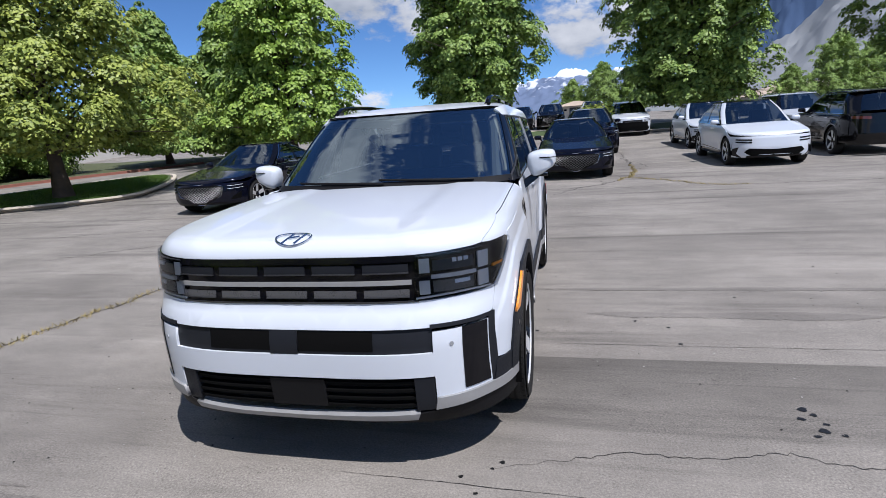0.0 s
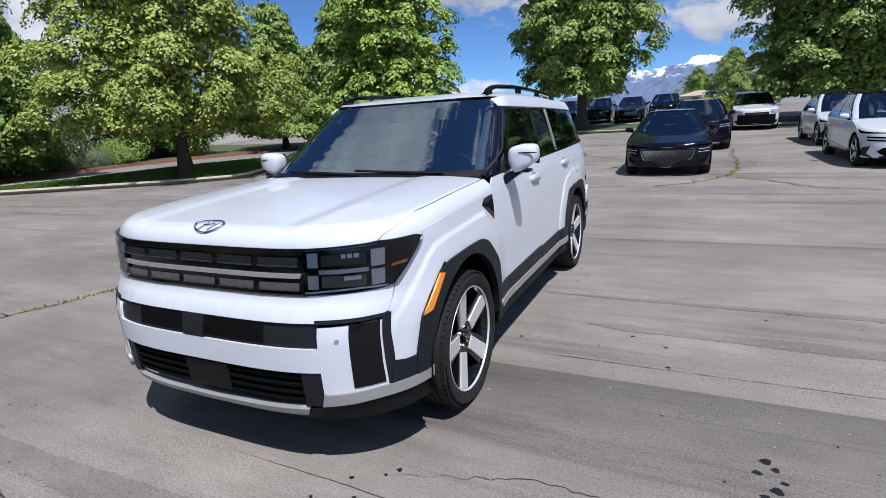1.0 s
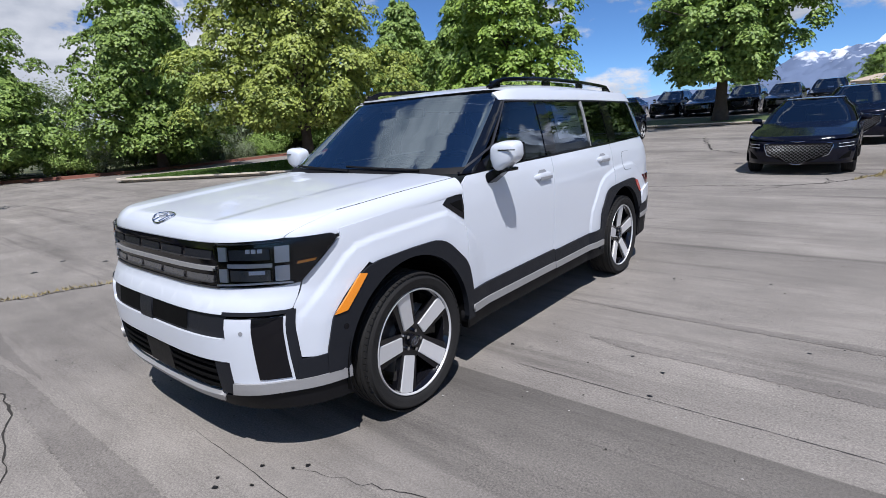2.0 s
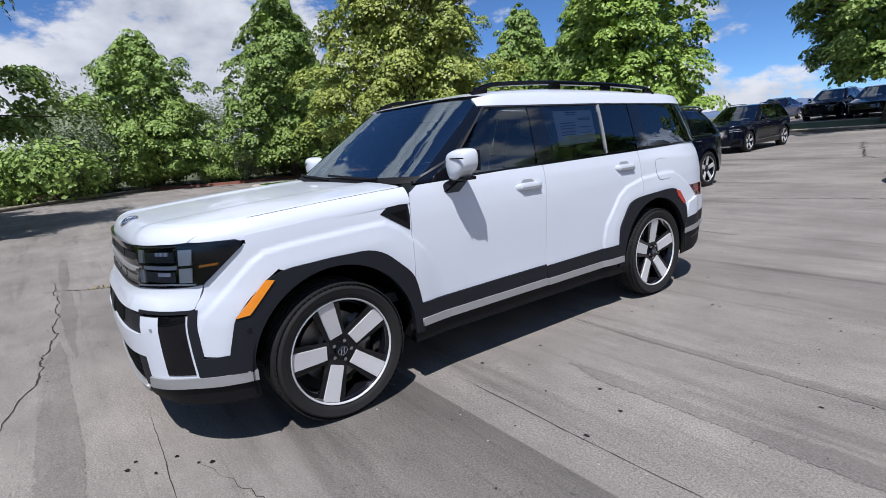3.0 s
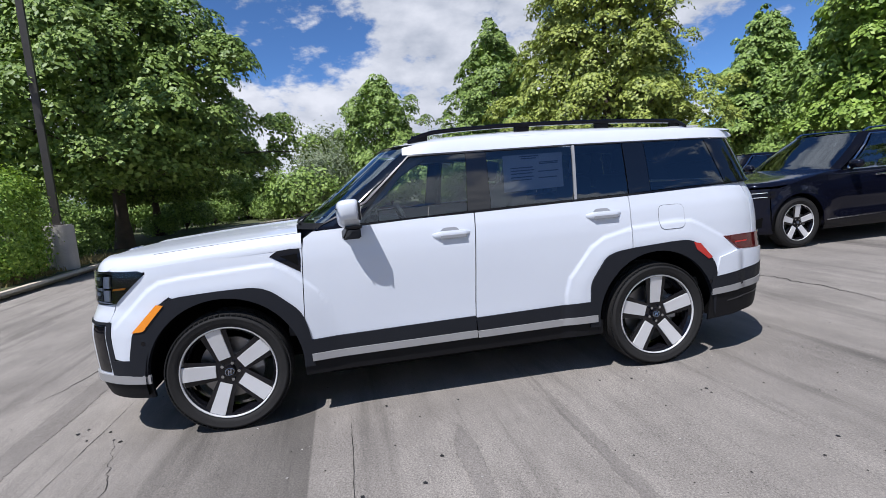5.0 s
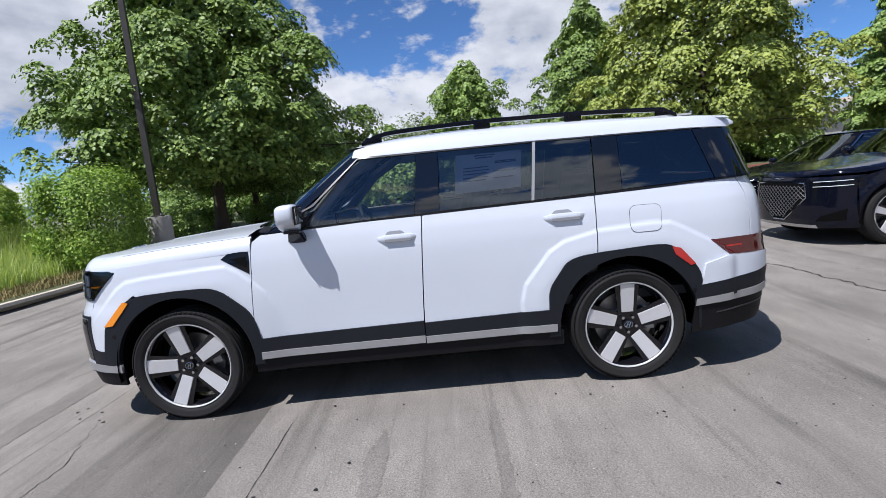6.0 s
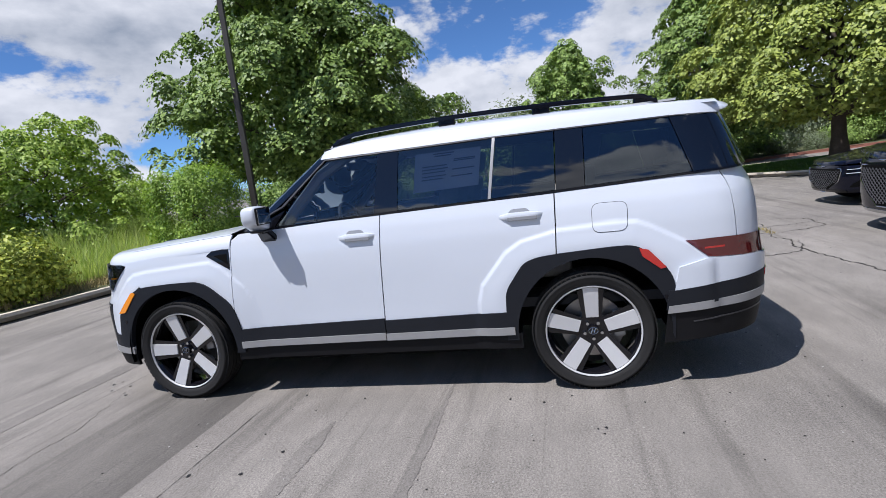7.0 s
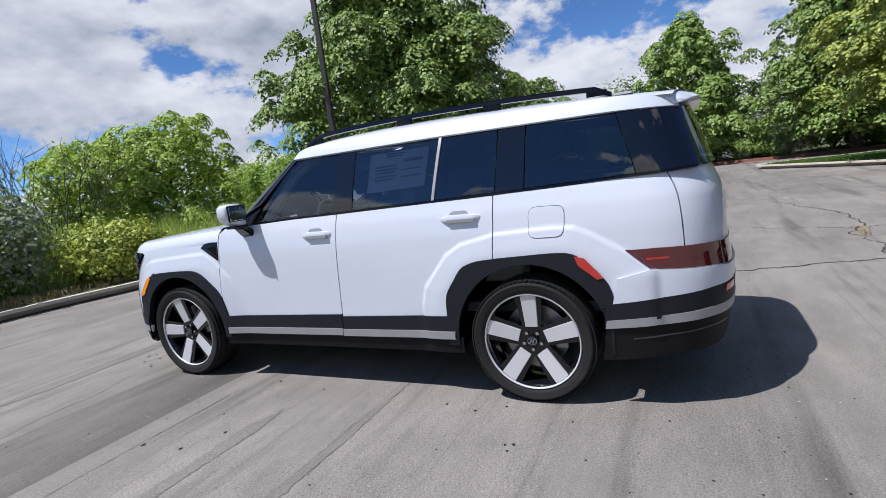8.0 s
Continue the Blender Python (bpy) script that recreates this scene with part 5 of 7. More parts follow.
    both("roof_side", gside, [(1.16, 1.563), (1.30, 1.563), (2.3, 1.562), (3.3, 1.548), (3.66, 1.534), (3.66, 1.594), (3.3, 1.622), (2.4, 1.643), (1.6, 1.645), (1.3, 1.634), (1.16, 1.612)], M_WHITE, car, off=0.004, step=0.025)
    both("window_trim", gside, [(0.60, 1.165), (0.90, 1.284), (1.20, 1.553), (2.33, 1.554), (3.33, 1.541), (3.33, 1.546), (2.33, 1.560), (1.197, 1.561), (0.890, 1.292), (0.590, 1.170)], M_TRIM, car, off=0.003, thick=0.012, step=0.05)
    both("belt_trim", gside, [(0.56, 1.142), (1.6, 1.166), (2.5, 1.182), (3.4, 1.209), (3.72, 1.221), (3.72, 1.234), (3.4, 1.220), (2.5, 1.196), (1.6, 1.180), (0.56, 1.156)], M_BLACKGLOSS, car, off=0.004, thick=0.015, step=0.05)

    def ap(z, k):
        """The windscreen's edge (k 0) and the pillar's outer edge (k 1) at a height."""
        s0 = CABIN.sx(CABIN.W(z) * 0.945, z)
        return (s0 + k * 0.13, z)
    zz = np.linspace(1.15, 1.618, 9)
    both("a_pillar", gfront, [ap(z, 0) for z in zz] + [(CABIN.sx(CABIN.W(z) * 0.945, z) + (0.085 if z < 1.6 else 0.07), z) for z in zz[::-1]], M_PILLAR, car, off=-0.001, step=0.04)
    ws = [ap(z, -0.01) for z in zz]
    panel("windscreen", gfront, [(-a, b) for a, b in ws] + ws[::-1], M_WIND, car, off=-0.006, thick=0.0, step=0.06, label="windscreen reflecting clouds")
    for z0, z1, nm in ((1.596, 1.620, "windscreen_top_band"), (1.146, 1.180, "cowl")):
        a, b = ap(z0, -0.005)[0], ap(z1, -0.005)[0]
        panel(nm, gfront, [(-a, z0), (-a * 0.5, z0), (0, z0), (a * 0.5, z0), (a, z0), (b, z1), (0, z1), (-b, z1)], M_BLACKGLOSS if z0 > 1.5 else M_BLACK, car, off=-0.010 if z0 > 1.5 else 0.004, thick=0.0, step=0.06)
    rg = [(CABIN.sx(0.70, 1.235, "rear"), 1.235), (CABIN.sx(0.60, 1.56, "rear"), 1.575)]
    panel("rear_glass", grear, [(-rg[0][0], rg[0][1]), rg[0], rg[1], (-rg[1][0], rg[1][1])], M_TINT, car, off=-0.004, thick=0.0, step=0.06, label="dark tailgate glass")
    both("tailgate_pillar", grear, [(rg[0][0], 1.235), (rg[0][0] + 0.16, 1.235), (rg[1][0] + 0.13, 1.575), (rg[1][0], 1.575)], M_PILLAR, car, off=-0.002, step=0.05)
    fe = [(v, CABIN.at("front", CABIN.sx(v, 1.62), 1.62).y) for v in np.linspace(0, 0.60, 7)]
    rp = [(a, b + 0.006) for a, b in fe] + [(0.640, 1.185), (0.693, 1.28), (0.700, 1.8), (0.700, 2.6), (0.693, 3.2), (0.676, 3.60), (0.4, 3.64), (0.0, 3.66)]
    panel("roof", roof_at, rp + [(-a, b) for a, b in rp[-2:0:-1]], M_WHITE, car, thick=0.0, step=0.03, centre=(0, 2.3, -4.0))
    # spoiler
    bm = bmesh.new()
    sec = [(3.42, -0.012), (3.50, 0.000), (3.58, 0.000), (3.65, -0.007), (3.705, -0.020), (3.735, -0.036), (3.732, -0.044), (3.66, -0.058), (3.56, -0.068), (3.44, -0.072)]
    mid_y, mid_z = 3.54, -0.036
    stations = [(0.668, 0.45), (0.667, 0.70), (0.663, 0.88), (0.655, 0.96)] + [(0.640 - 0.0533 * i, 1.0) for i in range(12)]
    stations = [(-xx, k) for xx, k in stations] + [(0.0, 1.0)] + [(xx, k) for xx, k in stations[::-1]]
    rows = []
    for xx, k in stations:
        e = abs(xx) / 0.668
        tip = 1 - 0.30 * e ** 5
        row = []
        for yy, dz in sec:
            y2 = 3.42 + (mid_y + (yy - mid_y) * k - 3.42) * tip
            row.append(bm.verts.new((xx * (1 - 0.10 * (y2 - 3.42)), y2, roof_at(xx, y2).z + mid_z + (dz - mid_z) * k - 0.006 * e ** 6)))
        rows.append(row)
    for a, b in zip(rows, rows[1:]):
        for i in range(len(sec)):
            j = (i + 1) % len(sec)
            bm.faces.new((a[i], a[j], b[j], b[i]))
    bm.faces.new(rows[0][::-1]), bm.faces.new(rows[-1])
    bmesh.ops.recalc_face_normals(bm, faces=bm.faces[:])
    part("spoiler", bm, M_WHITE, car, "", True)
    # roof rails
    for s in (-1, 1):
        bm = bmesh.new()
        ys = np.linspace(1.22, 3.30, 26)
        prof = []
        for yv in ys:
            k = min((yv - 1.22) / 0.16, (3.30 - yv) / 0.10, 1.0)
            prof.append(Vector((s * (0.600 - 0.018 * max(0, yv - 2.4) ** 2), yv, roof_at(0.60, yv).z + 0.006 + 0.038 * math.sin(max(k, 0) * math.pi / 2))))
        rows = []
        for p in prof:
            rows.append([bm.verts.new(p + Vector((dx, 0, dz))) for dx, dz in ((-0.020, -0.012), (-0.020, 0.008), (-0.010, 0.017), (0.010, 0.017), (0.020, 0.008), (0.020, -0.012))])
        for a, b in zip(rows, rows[1:]):
            for i in range(6):
                j = (i + 1) % 6
                bm.faces.new((a[i], a[j], b[j], b[i]))
        bm.faces.new(rows[0]), bm.faces.new(rows[-1])
        rail = part("roof_rail", bm, M_BLACKGLOSS, car, "gloss black roof rail", True)
        for yv in (1.30, 2.02, 2.62, 3.22):
            part("rail_foot", boxed((s * (0.600 - 0.018 * max(0, yv - 2.4) ** 2), yv, roof_at(0.60, yv).z + 0.018), (0.022, 0.11, 0.044), 0.008), M_BLACKGLOSS, rail)
    # --- door handles ---
    for s in (-1, 1):
        for y0, y1, zc in ((1.285, 1.535, 1.045), (2.325, 2.585, 1.075)):
            yc, ln = (y0 + y1) / 2, y1 - y0
            xs = BODY.at("side", yc, zc).x
            bm = bmesh.new()
            rows = []
            for t in np.linspace(-1, 1, 13):
                hh = 0.024 * (1 - 0.55 * max(0.0, abs(t) - 0.55) / 0.45)
                dd = 0.026 * (1 - 0.9 * max(0.0, abs(t) - 0.72) / 0.28)
                rows.append([bm.verts.new((s * (xs - 0.004 + dx * dd), yc + t * ln / 2, zc + dz * hh)) for dx, dz in ((0, -0.9), (0.7, -0.9), (1.0, -0.4), (1.0, 0.4), (0.8, 0.9), (0, 1.0))])
            for a, b in zip(rows, rows[1:]):
                for i in range(5):
                    bm.faces.new((a[i], a[i + 1], b[i + 1], b[i]))
            bm.faces.new(rows[0]), bm.faces.new(rows[-1])
            hnd = part("door_handle", bm, M_WHITE, car, "", True)
            # flat grey patch that paints the shade of the hollow behind the grip
            cup = round_poly([(yc - ln * 0.30, zc + 0.018), (yc + ln * 0.24, zc + 0.018), (yc + ln * 0.14, zc + 0.044), (yc - ln * 0.20, zc + 0.044)], 0.014)
            panel("handle_recess", side, cup, M_GREY_AND_RECESS_SHADE, hnd, off=0.0015, thick=0.0, step=0.05, mirror=s < 0)
            part("handle_insert", boxed((s * (xs + 0.0195), yc + 0.010, zc - 0.012), (0.010, ln * 0.66, 0.022), 0.003), M_GREY_AND_RECESS_SHADE, hnd)
    # --- door mirrors ---
    for s in (-1, 1):
        mir = empty("door_mirror")
        mir.parent = car
        bm = bmesh.new()
        r = bmesh.ops.create_uvsphere(bm, u_segments=28, v_segments=18, radius=1.0)
        for v in bm.verts:
            a = Vector((abs(v.co.x) ** 0.42 * math.copysign(1, v.co.x), abs(v.co.y) ** 0.62 * math.copysign(1, v.co.y), abs(v.co.z) ** 0.42 * math.copysign(1, v.co.z)))
            v.co = Vector((s * (1.000 + (0.094 - 0.030 * max(0.0, -a.z)) * a.x), 0.805 + (0.092 if a.y < 0 else 0.045) * a.y * (1 - 0.12 * abs(a.x)), 1.236 + 0.082 * a.z * (1 - 0.62 * max(0.0, -a.z) * max(0.0, a.x)) - 0.018 * (a.x < 0) * abs(a.x)))
        part("mirror_cap", bm, M_WHITE, mir, "white mirror cap", True)
        bm = bmesh.new()
        add_box(bm, (s * 0.985, 0.805, 1.154), (0.11, 0.100, 0.020), None, 0.008, 2)
        part("mirror_base", bm, M_BLACKGLOSS, mir, "", True)
        part("mirror_surround", boxed((s * 1.006, 0.846, 1.250), (0.160, 0.010, 0.110), 0.005), M_BLACK, mir)
        part("mirror_glass", boxed((s * 1.006, 0.8525, 1.250), (0.142, 0.004, 0.094), 0.0015), M_MIRROR, mir)
        bm = bmesh.new()
        low = [(0.878, 0.730, 1.062), (0.878, 0.850, 1.062), (0.878, 0.850, 1.115), (0.878, 0.730, 1.130)]
        top = [(0.985, 0.765, 1.140), (0.985, 0.845, 1.140), (0.945, 0.845, 1.165), (0.945, 0.765, 1.165)]
        A, B = [bm.verts.new((s * p[0], p[1], p[2])) for p in low], [bm.verts.new((s * p[0], p[1], p[2])) for p in top]
        bm.faces.new(A), bm.faces.new(B)
        for k in range(4):
            bm.faces.new((A[k], A[(k + 1) % 4], B[(k + 1) % 4], B[k]))
        bmesh.ops.bevel(bm, geom=bm.edges[:], offset=0.008, segments=2, affect="EDGES")
        part("mirror_arm", bm, M_BLACKGLOSS, mir, "", True)
        part("mirror_turn_light", boxed((s * 1.045, 0.716, 1.268), (0.110, 0.010, 0.006), 0.002, Matrix()), M_BLACKGLOSS, mir)
    # --- wipers ---
    for x0, x1 in ((0.60, -0.02), (0.02, -0.60)):
        bm = bmesh.new()
        tube(bm, [CABIN.at("front", x0 + (x1 - x0) * t, 1.168 + 0.02 * t) + Vector((0, -0.014, 0.010)) for t in np.linspace(0, 1, 8)], 0.008, 6)
        part("wiper", bm, M_BLACK, car)
    # --- underside, wheel wells, wheels ---
    bm = boxed((0, 1.42, 0.30), (1.60, 1.70, 0.16), 0.02)
    add_box(bm, (0, 1.5, 0.42), (1.02, 4.4, 0.22))
    part("underbody", bm, M_VOID, car)
    for yc in (0.0, 2.815):
        for s in (-1, 1):
            bm = bmesh.new()
            pts = arc(yc, 0.365, 0.452, -10, 190, 24)
            A = [bm.verts.new((s * 0.93, p[0], p[1])) for p in pts]
            B = [bm.verts.new((s * 0.52, p[0], p[1])) for p in pts]
            for i in range(len(pts) - 1):
                bm.faces.new((A[i], A[i + 1], B[i + 1], B[i]))
            bm.faces.new(B)
            part("wheel_well", bm, M_VOID, car)
            build_wheel("wheel", car, s * 0.822, yc, s < 0, spin=15.0 if yc == 0.0 else 0.0)
    # --- cabin inside ---
    part("cabin_floor", boxed((0, 2.0, 0.52), (1.56, 3.3, 0.06)), M_DASH, car)
    bm = bmesh.new()
    add_box(bm, (0, 0.92, 1.02), (1.48, 0.62, 0.22), None, 0.06, 3)
    part("dashboard", bm, M_DASH, car, "", True)
    part("screen", boxed((0.18, 0.98, 1.165), (0.75, 0.02, 0.12), 0.008, Matrix()), M_BLACKGLOSS, car)
    bm = bmesh.new()
    tube(bm, [(0.38 + 0.18 * math.cos(a), 1.20 - 0.07 * math.sin(a), 1.08 + 0.165 * math.sin(a)) for a in np.linspace(0, 2 * math.pi, 33)], 0.015, 8)
    tube(bm, [(0.21, 1.20, 1.08), (0.55, 1.20, 1.08)], 0.022, 8)
    tube(bm, [(0.38, 1.20, 1.08), (0.38, 1.05, 1.0)], 0.03, 8)
    part("steering_wheel", bm, M_DASH, car, "", True)
    for yy in (1.75, 2.62):
        for xx in (-0.38, 0.38):
            st = empty("seat")
            st.parent = car
            part("cushion", boxed((xx, yy - 0.15, 0.72), (0.50, 0.52, 0.18), 0.05, None, 3), M_SEAT, st, "", True)
            part("backrest", boxed((0, 0, 0.30), (0.48, 0.13, 0.62), 0.05, pose(xx, yy + 0.10, 0.74, -14), 3), M_SEAT, st, "", True)
            part("headrest", boxed((0, 0, 0.70), (0.27, 0.10, 0.17), 0.04, pose(xx, yy + 0.13, 0.76, -14), 3), M_SEAT, st, "", True)
    part("headliner", boxed((0, 2.3, 1.645), (1.20, 2.2, 0.012)), M_LINER, car)
    part("cargo_panel", boxed((0, 3.5, 0.9), (1.4, 0.05, 0.6)), M_DASH, car)
    for s in (-1, 1):
        bm = tube(bmesh.new(), [(s * 0.70, 0.80, 1.14), (s * 0.66, 1.12, 1.46), (s * 0.60, 1.36, 1.60)], 0.04, 8)
        part("pillar_trim", bm, M_SEAT, car, "", True)
    part("inner_mirror", boxed((0.0, 1.10, 1.52), (0.24, 0.03, 0.065), 0.012), M_BLACK, car)
    # price sheet behind the rear door glass
    bm = bmesh.new()
    q = [gside(1.80, 1.275), gside(2.215, 1.285), gside(2.245, 1.515), gside(1.825, 1.515)]
    bm.faces.new([bm.verts.new(p + Vector((-0.014, 0, 0))) for p in q])
    sheet = part("price_sheet", bm, M_PAPER, car, "white printed price sheet")
    bm = bmesh.new()
    for u0, u1, v in ((0.28, 0.60, 0.93), (0.30, 0.56, 0.87), (0.60, 0.92, 0.74), (0.60, 0.92, 0.70), (0.12, 0.50, 0.62), (0.12, 0.52, 0.54), (0.12, 0.48, 0.46), (0.58, 0.92, 0.48), (0.12, 0.5, 0.36), (0.12, 0.46, 0.28), (0.58, 0.9, 0.3)):
        def sp(u, w):
            return (q[0] * (1 - u) + q[1] * u) * (1 - w) + (q[3] * (1 - u) + q[2] * u) * w + Vector((-0.012, 0, 0))
        bm.faces.new([bm.verts.new(sp(*c)) for c in ((u0, v), (u1, v), (u1, v + 0.03), (u0, v + 0.03))])
    part("print_line", bm, M_INK, sheet)
    return car


suv = build_suv()

# ---- parked cars ----
M_NAVY = mat("black_blue_paint", (0.005, 0.006, 0.014), 0.12, 0.25, 0.08, 3, coat=0.25, spec=0.2, rvar=0.02)
M_BLACKPAINT = mat("black_paint", (0.004, 0.004, 0.005), 0.14, 0.1, 0.08, 3, coat=0.35, spec=0.25, rvar=0.02)
M_BLUEPAINT = mat("blue_paint", (0.010, 0.022, 0.11), 0.16, 0.3, 0.08, 3, coat=0.9, spec=0.4, rvar=0.02)
M_GREYPAINT = mat("dark_grey_paint", (0.030, 0.033, 0.038), 0.20, 0.5, 0.08, 3, coat=0.9, spec=0.4, rvar=0.02)
M_CARGLASS = glass("car_glass", (0.28, 0.31, 0.33), 2.5, 0.0, (0.86, 0.94, 1.0))

CAR_SPECS = {
    "sedan": dict(wb=3.0, fo=0.86, ro=1.10, hw=0.94, R=0.345, sill=0.22, hood=(0.75, 0.91, 1.00), belt=1.00, ws=(0.72, 1.50), rear=(2.55, 3.45), roof=1.50, deck=1.08, top_hw=0.60),
    "suv": dict(wb=3.02, fo=0.87, ro=1.10, hw=0.965, R=0.385, sill=0.26, hood=(0.97, 1.07, 1.14), belt=1.15, ws=(0.62, 1.32), rear=(3.40, 3.90), roof=1.70, deck=1.17, top_hw=0.68),
    "crossover": dict(wb=2.90, fo=0.82, ro=0.84, hw=0.935, R=0.370, sill=0.24, hood=(0.82, 0.97, 1.05), belt=1.07, ws=(0.55, 1.36), rear=(2.75, 3.60), roof=1.65, deck=1.12, top_hw=0.64),
}


def build_car(kind, paint, name, label, dark_wheels=False, lattice=True):
    S = CAR_SPECS[kind]
    wb, fo, ro, hw, R, belt, roof, deck = S["wb"], S["fo"], S["ro"], S["hw"], S["R"], S["belt"], S["roof"], S["deck"]
    h0, h1, h2 = S["hood"]
    yr = wb + ro
    car = empty(name)
    tagged(car, label, "car", "cars parked in the lot")
    nose = lerp_table([(0.15, -fo + 0.10), (0.30, -fo + 0.02), (0.50, -fo), (h0 - 0.10, -fo + 0.02), (h0, -fo + 0.06), (belt + 0.2, -fo + 0.10)])
    tail = lerp_table([(0.15, yr - 0.12), (0.35, yr - 0.02), (0.60, yr), (0.85, yr - 0.03), (deck, yr - 0.06), (deck + 0.2, yr - 0.1)])
    arches = [poly_dist([(yc + 0.58 * math.cos(a), R + 0.58 * math.sin(a)) for a in np.linspace(0, 2 * math.pi, 20, False)]) for yc in (0.0, wb)]

    def bulge(y, z):
        if z > belt - 0.04:
            return 0.0
        b = max(0.020 * sstep(0.0, 0.14, f(y, z)) for f in arches)
        return b - 0.022 * math.exp(-(((z - 0.52) / 0.13) ** 2)) * sstep(0.4, 0.8, y) * sstep(wb - 0.4, wb - 0.8, y)
    B = Skin(W=smooth_table([(0.15, hw - 0.07), (0.3, hw - 0.02), (0.55, hw), (0.75, hw), (belt - 0.10, hw - 0.015), (belt, hw - 0.05), (belt + 0.12, hw - 0.10)]),
             F=nose, R=tail, nf=3.3, nr=3.6, lf=lambda z: -nose(z) + 0.05, lr=lambda z: 1.2, bulge=bulge)
    th = S["top_hw"]
    C = Skin(W=smooth_table([(belt - 0.05, hw - 0.055), (belt + 0.02, hw - 0.075), (0.5 * (belt + roof), 0.5 * (hw - 0.06 + th) + 0.02), (roof - 0.10, th + 0.03), (roof, th - 0.03)]),
             F=lerp_table([(belt - 0.05, S["ws"][0] - 0.1), (belt, S["ws"][0]), (roof - 0.05, S["ws"][1]), (roof + 0.1, S["ws"][1] + 0.2)]),
             R=lerp_table([(belt - 0.05, S["rear"][1] + 0.05), (deck, S["rear"][1]), (roof - 0.06, S["rear"][0]), (roof + 0.1, S["rear"][0] - 0.2)]),
             nf=2.6, nr=2.8, lf=lambda z: 0.40, lr=lambda z: 0.45)
    cy = (0, wb / 2, 0.7)
    side, front, rear = B.f("side"), B.f("front"), B.f("rear")
    gs, gf, gr = C.f("side"), C.f("front"), C.f("rear")
    ra = R + 0.045
    edge = belt - 0.055

    def hz(y):
        return float(np.interp(y, [-fo, -fo + 0.15, 0, S["ws"][0], S["ws"][0] + 0.4], [h0 - 0.005, h0 + 0.04, h1, h2, h2 + 0.02]))
    # flanks: front wing, two doors, rear wing
    d0, d1, d2 = 0.50, 0.5 * wb + 0.10, wb - 0.28
    both("front_wing", side, [(-0.34, h0 - 0.06), (0.0, h1 - 0.075), (d0, edge)] + [(d0, S["sill"] + 0.10), (ra, S["sill"] + 0.08)] + arc(0, R, ra, 0, 180, 18) + [(-ra - 0.02, 0.32), (-ra - 0.02, h0 - 0.1)], paint, car, step=0.06, centre=cy)
    for a, b in ((d0 + 0.007, d1), (d1 + 0.007, d2)):
        q = [(a, edge), (b, edge), (b, S["sill"] + 0.10), (a, S["sill"] + 0.10)]
        if b == d2:
            q = [(a, edge), (b, edge), (b, R + 0.34)] + arc(wb, R, ra, 128, 178, 8) + [(wb - ra, S["sill"] + 0.10), (a, S["sill"] + 0.10)]
        both("door", side, q, paint, car, step=0.07, centre=cy)
        xs = side(0.5 * (a + b), edge - 0.10).x
        for s in (-1, 1):
            part("door_handle", boxed((s * (xs + 0.012), b - 0.16, edge - 0.10), (0.024, 0.19, 0.028), 0.010), M_CHROME if paint != M_WHITE else paint, car)
    both("rear_wing", side, [(d2 + 0.007, edge), (wb + 0.5, edge), (yr - 0.35, deck - 0.07), (yr - 0.30, 0.32), (wb + ra, S["sill"] + 0.1)] + arc(wb, R, ra, 0, 127, 14) + [(d2 + 0.007, R + 0.35)], paint, car, step=0.06, centre=cy)
    both("sill", side, [(ra, S["sill"] - 0.02), (wb - ra, S["sill"] - 0.02), (wb - ra, S["sill"] + 0.11), (ra, S["sill"] + 0.11)], M_BLACKGLOSS, car, off=0.004, thick=0.05, step=0.15, centre=cy)
    both("sill_trim", side, [(ra + 0.05, S["sill"] + 0.115), (wb - ra - 0.05, S["sill"] + 0.150), (wb - ra - 0.05, S["sill"] + 0.175), (ra + 0.05, S["sill"] + 0.128)], M_CHROME if kind == "suv" else M_BLACKGLOSS, car, off=0.006, thick=0.01, step=0.15, centre=cy)
    q = B.sy(-ra - 0.025, 0.4)
    panel("front_bumper", front, [(-q, 0.24), (q, 0.24), (q, h0 - 0.12), (B.sy(-0.35, h0 - 0.06), h0 - 0.055), (-B.sy(-0.35, h0 - 0.06), h0 - 0.055), (-q, h0 - 0.12)], paint, car, step=0.06, centre=cy)
    q = B.sy(yr - 0.305, 0.6, "rear")
    panel("tail_panel", rear, [(-q, 0.30), (q, 0.30), (q, deck - 0.07), (-q, deck - 0.07)], paint, car, step=0.06, centre=cy)
    ox, oy, _, _ = B.outline(h0)
    ed = poly_dist(list(zip(ox[::3], oy[::3])) + list(zip(-ox[::-3], oy[::-3])))

    def hood_f(x, y):
        return Vector((x, y, hz(y) - 0.05 * (x / hw) ** 4 - round_off(max(ed(x, y), 0.0), 0.07)))
    hp = [(0.0, -fo + 0.06)] + [(x, y) for x, y in zip(ox[6:82:4], oy[6:82:4]) if y < S["ws"][0] + 0.20 and y > -fo + 0.06]
    hp = [(a - 0.003, b) for a, b in hp] + [(hw - 0.06, S["ws"][0] + 0.22), (0.4, S["ws"][0] + 0.10), (0, S["ws"][0] + 0.06)]
    hp[0] = (0.0, hp[0][1])
    panel("bonnet", hood_f, hp + [(-a, b) for a, b in hp[-2:0:-1]], paint, car, step=0.06, centre=(0, 1, -3))
    if S["rear"][1] < yr - 0.3:
        y0 = S["rear"][1] - 0.25
        dp = [(0, y0), (hw - 0.09, y0 - 0.1)] + [(x - 0.02, y) for x, y in zip(ox[84:150:5], oy[84:150:5]) if y > y0] + [(0, yr - 0.05)]
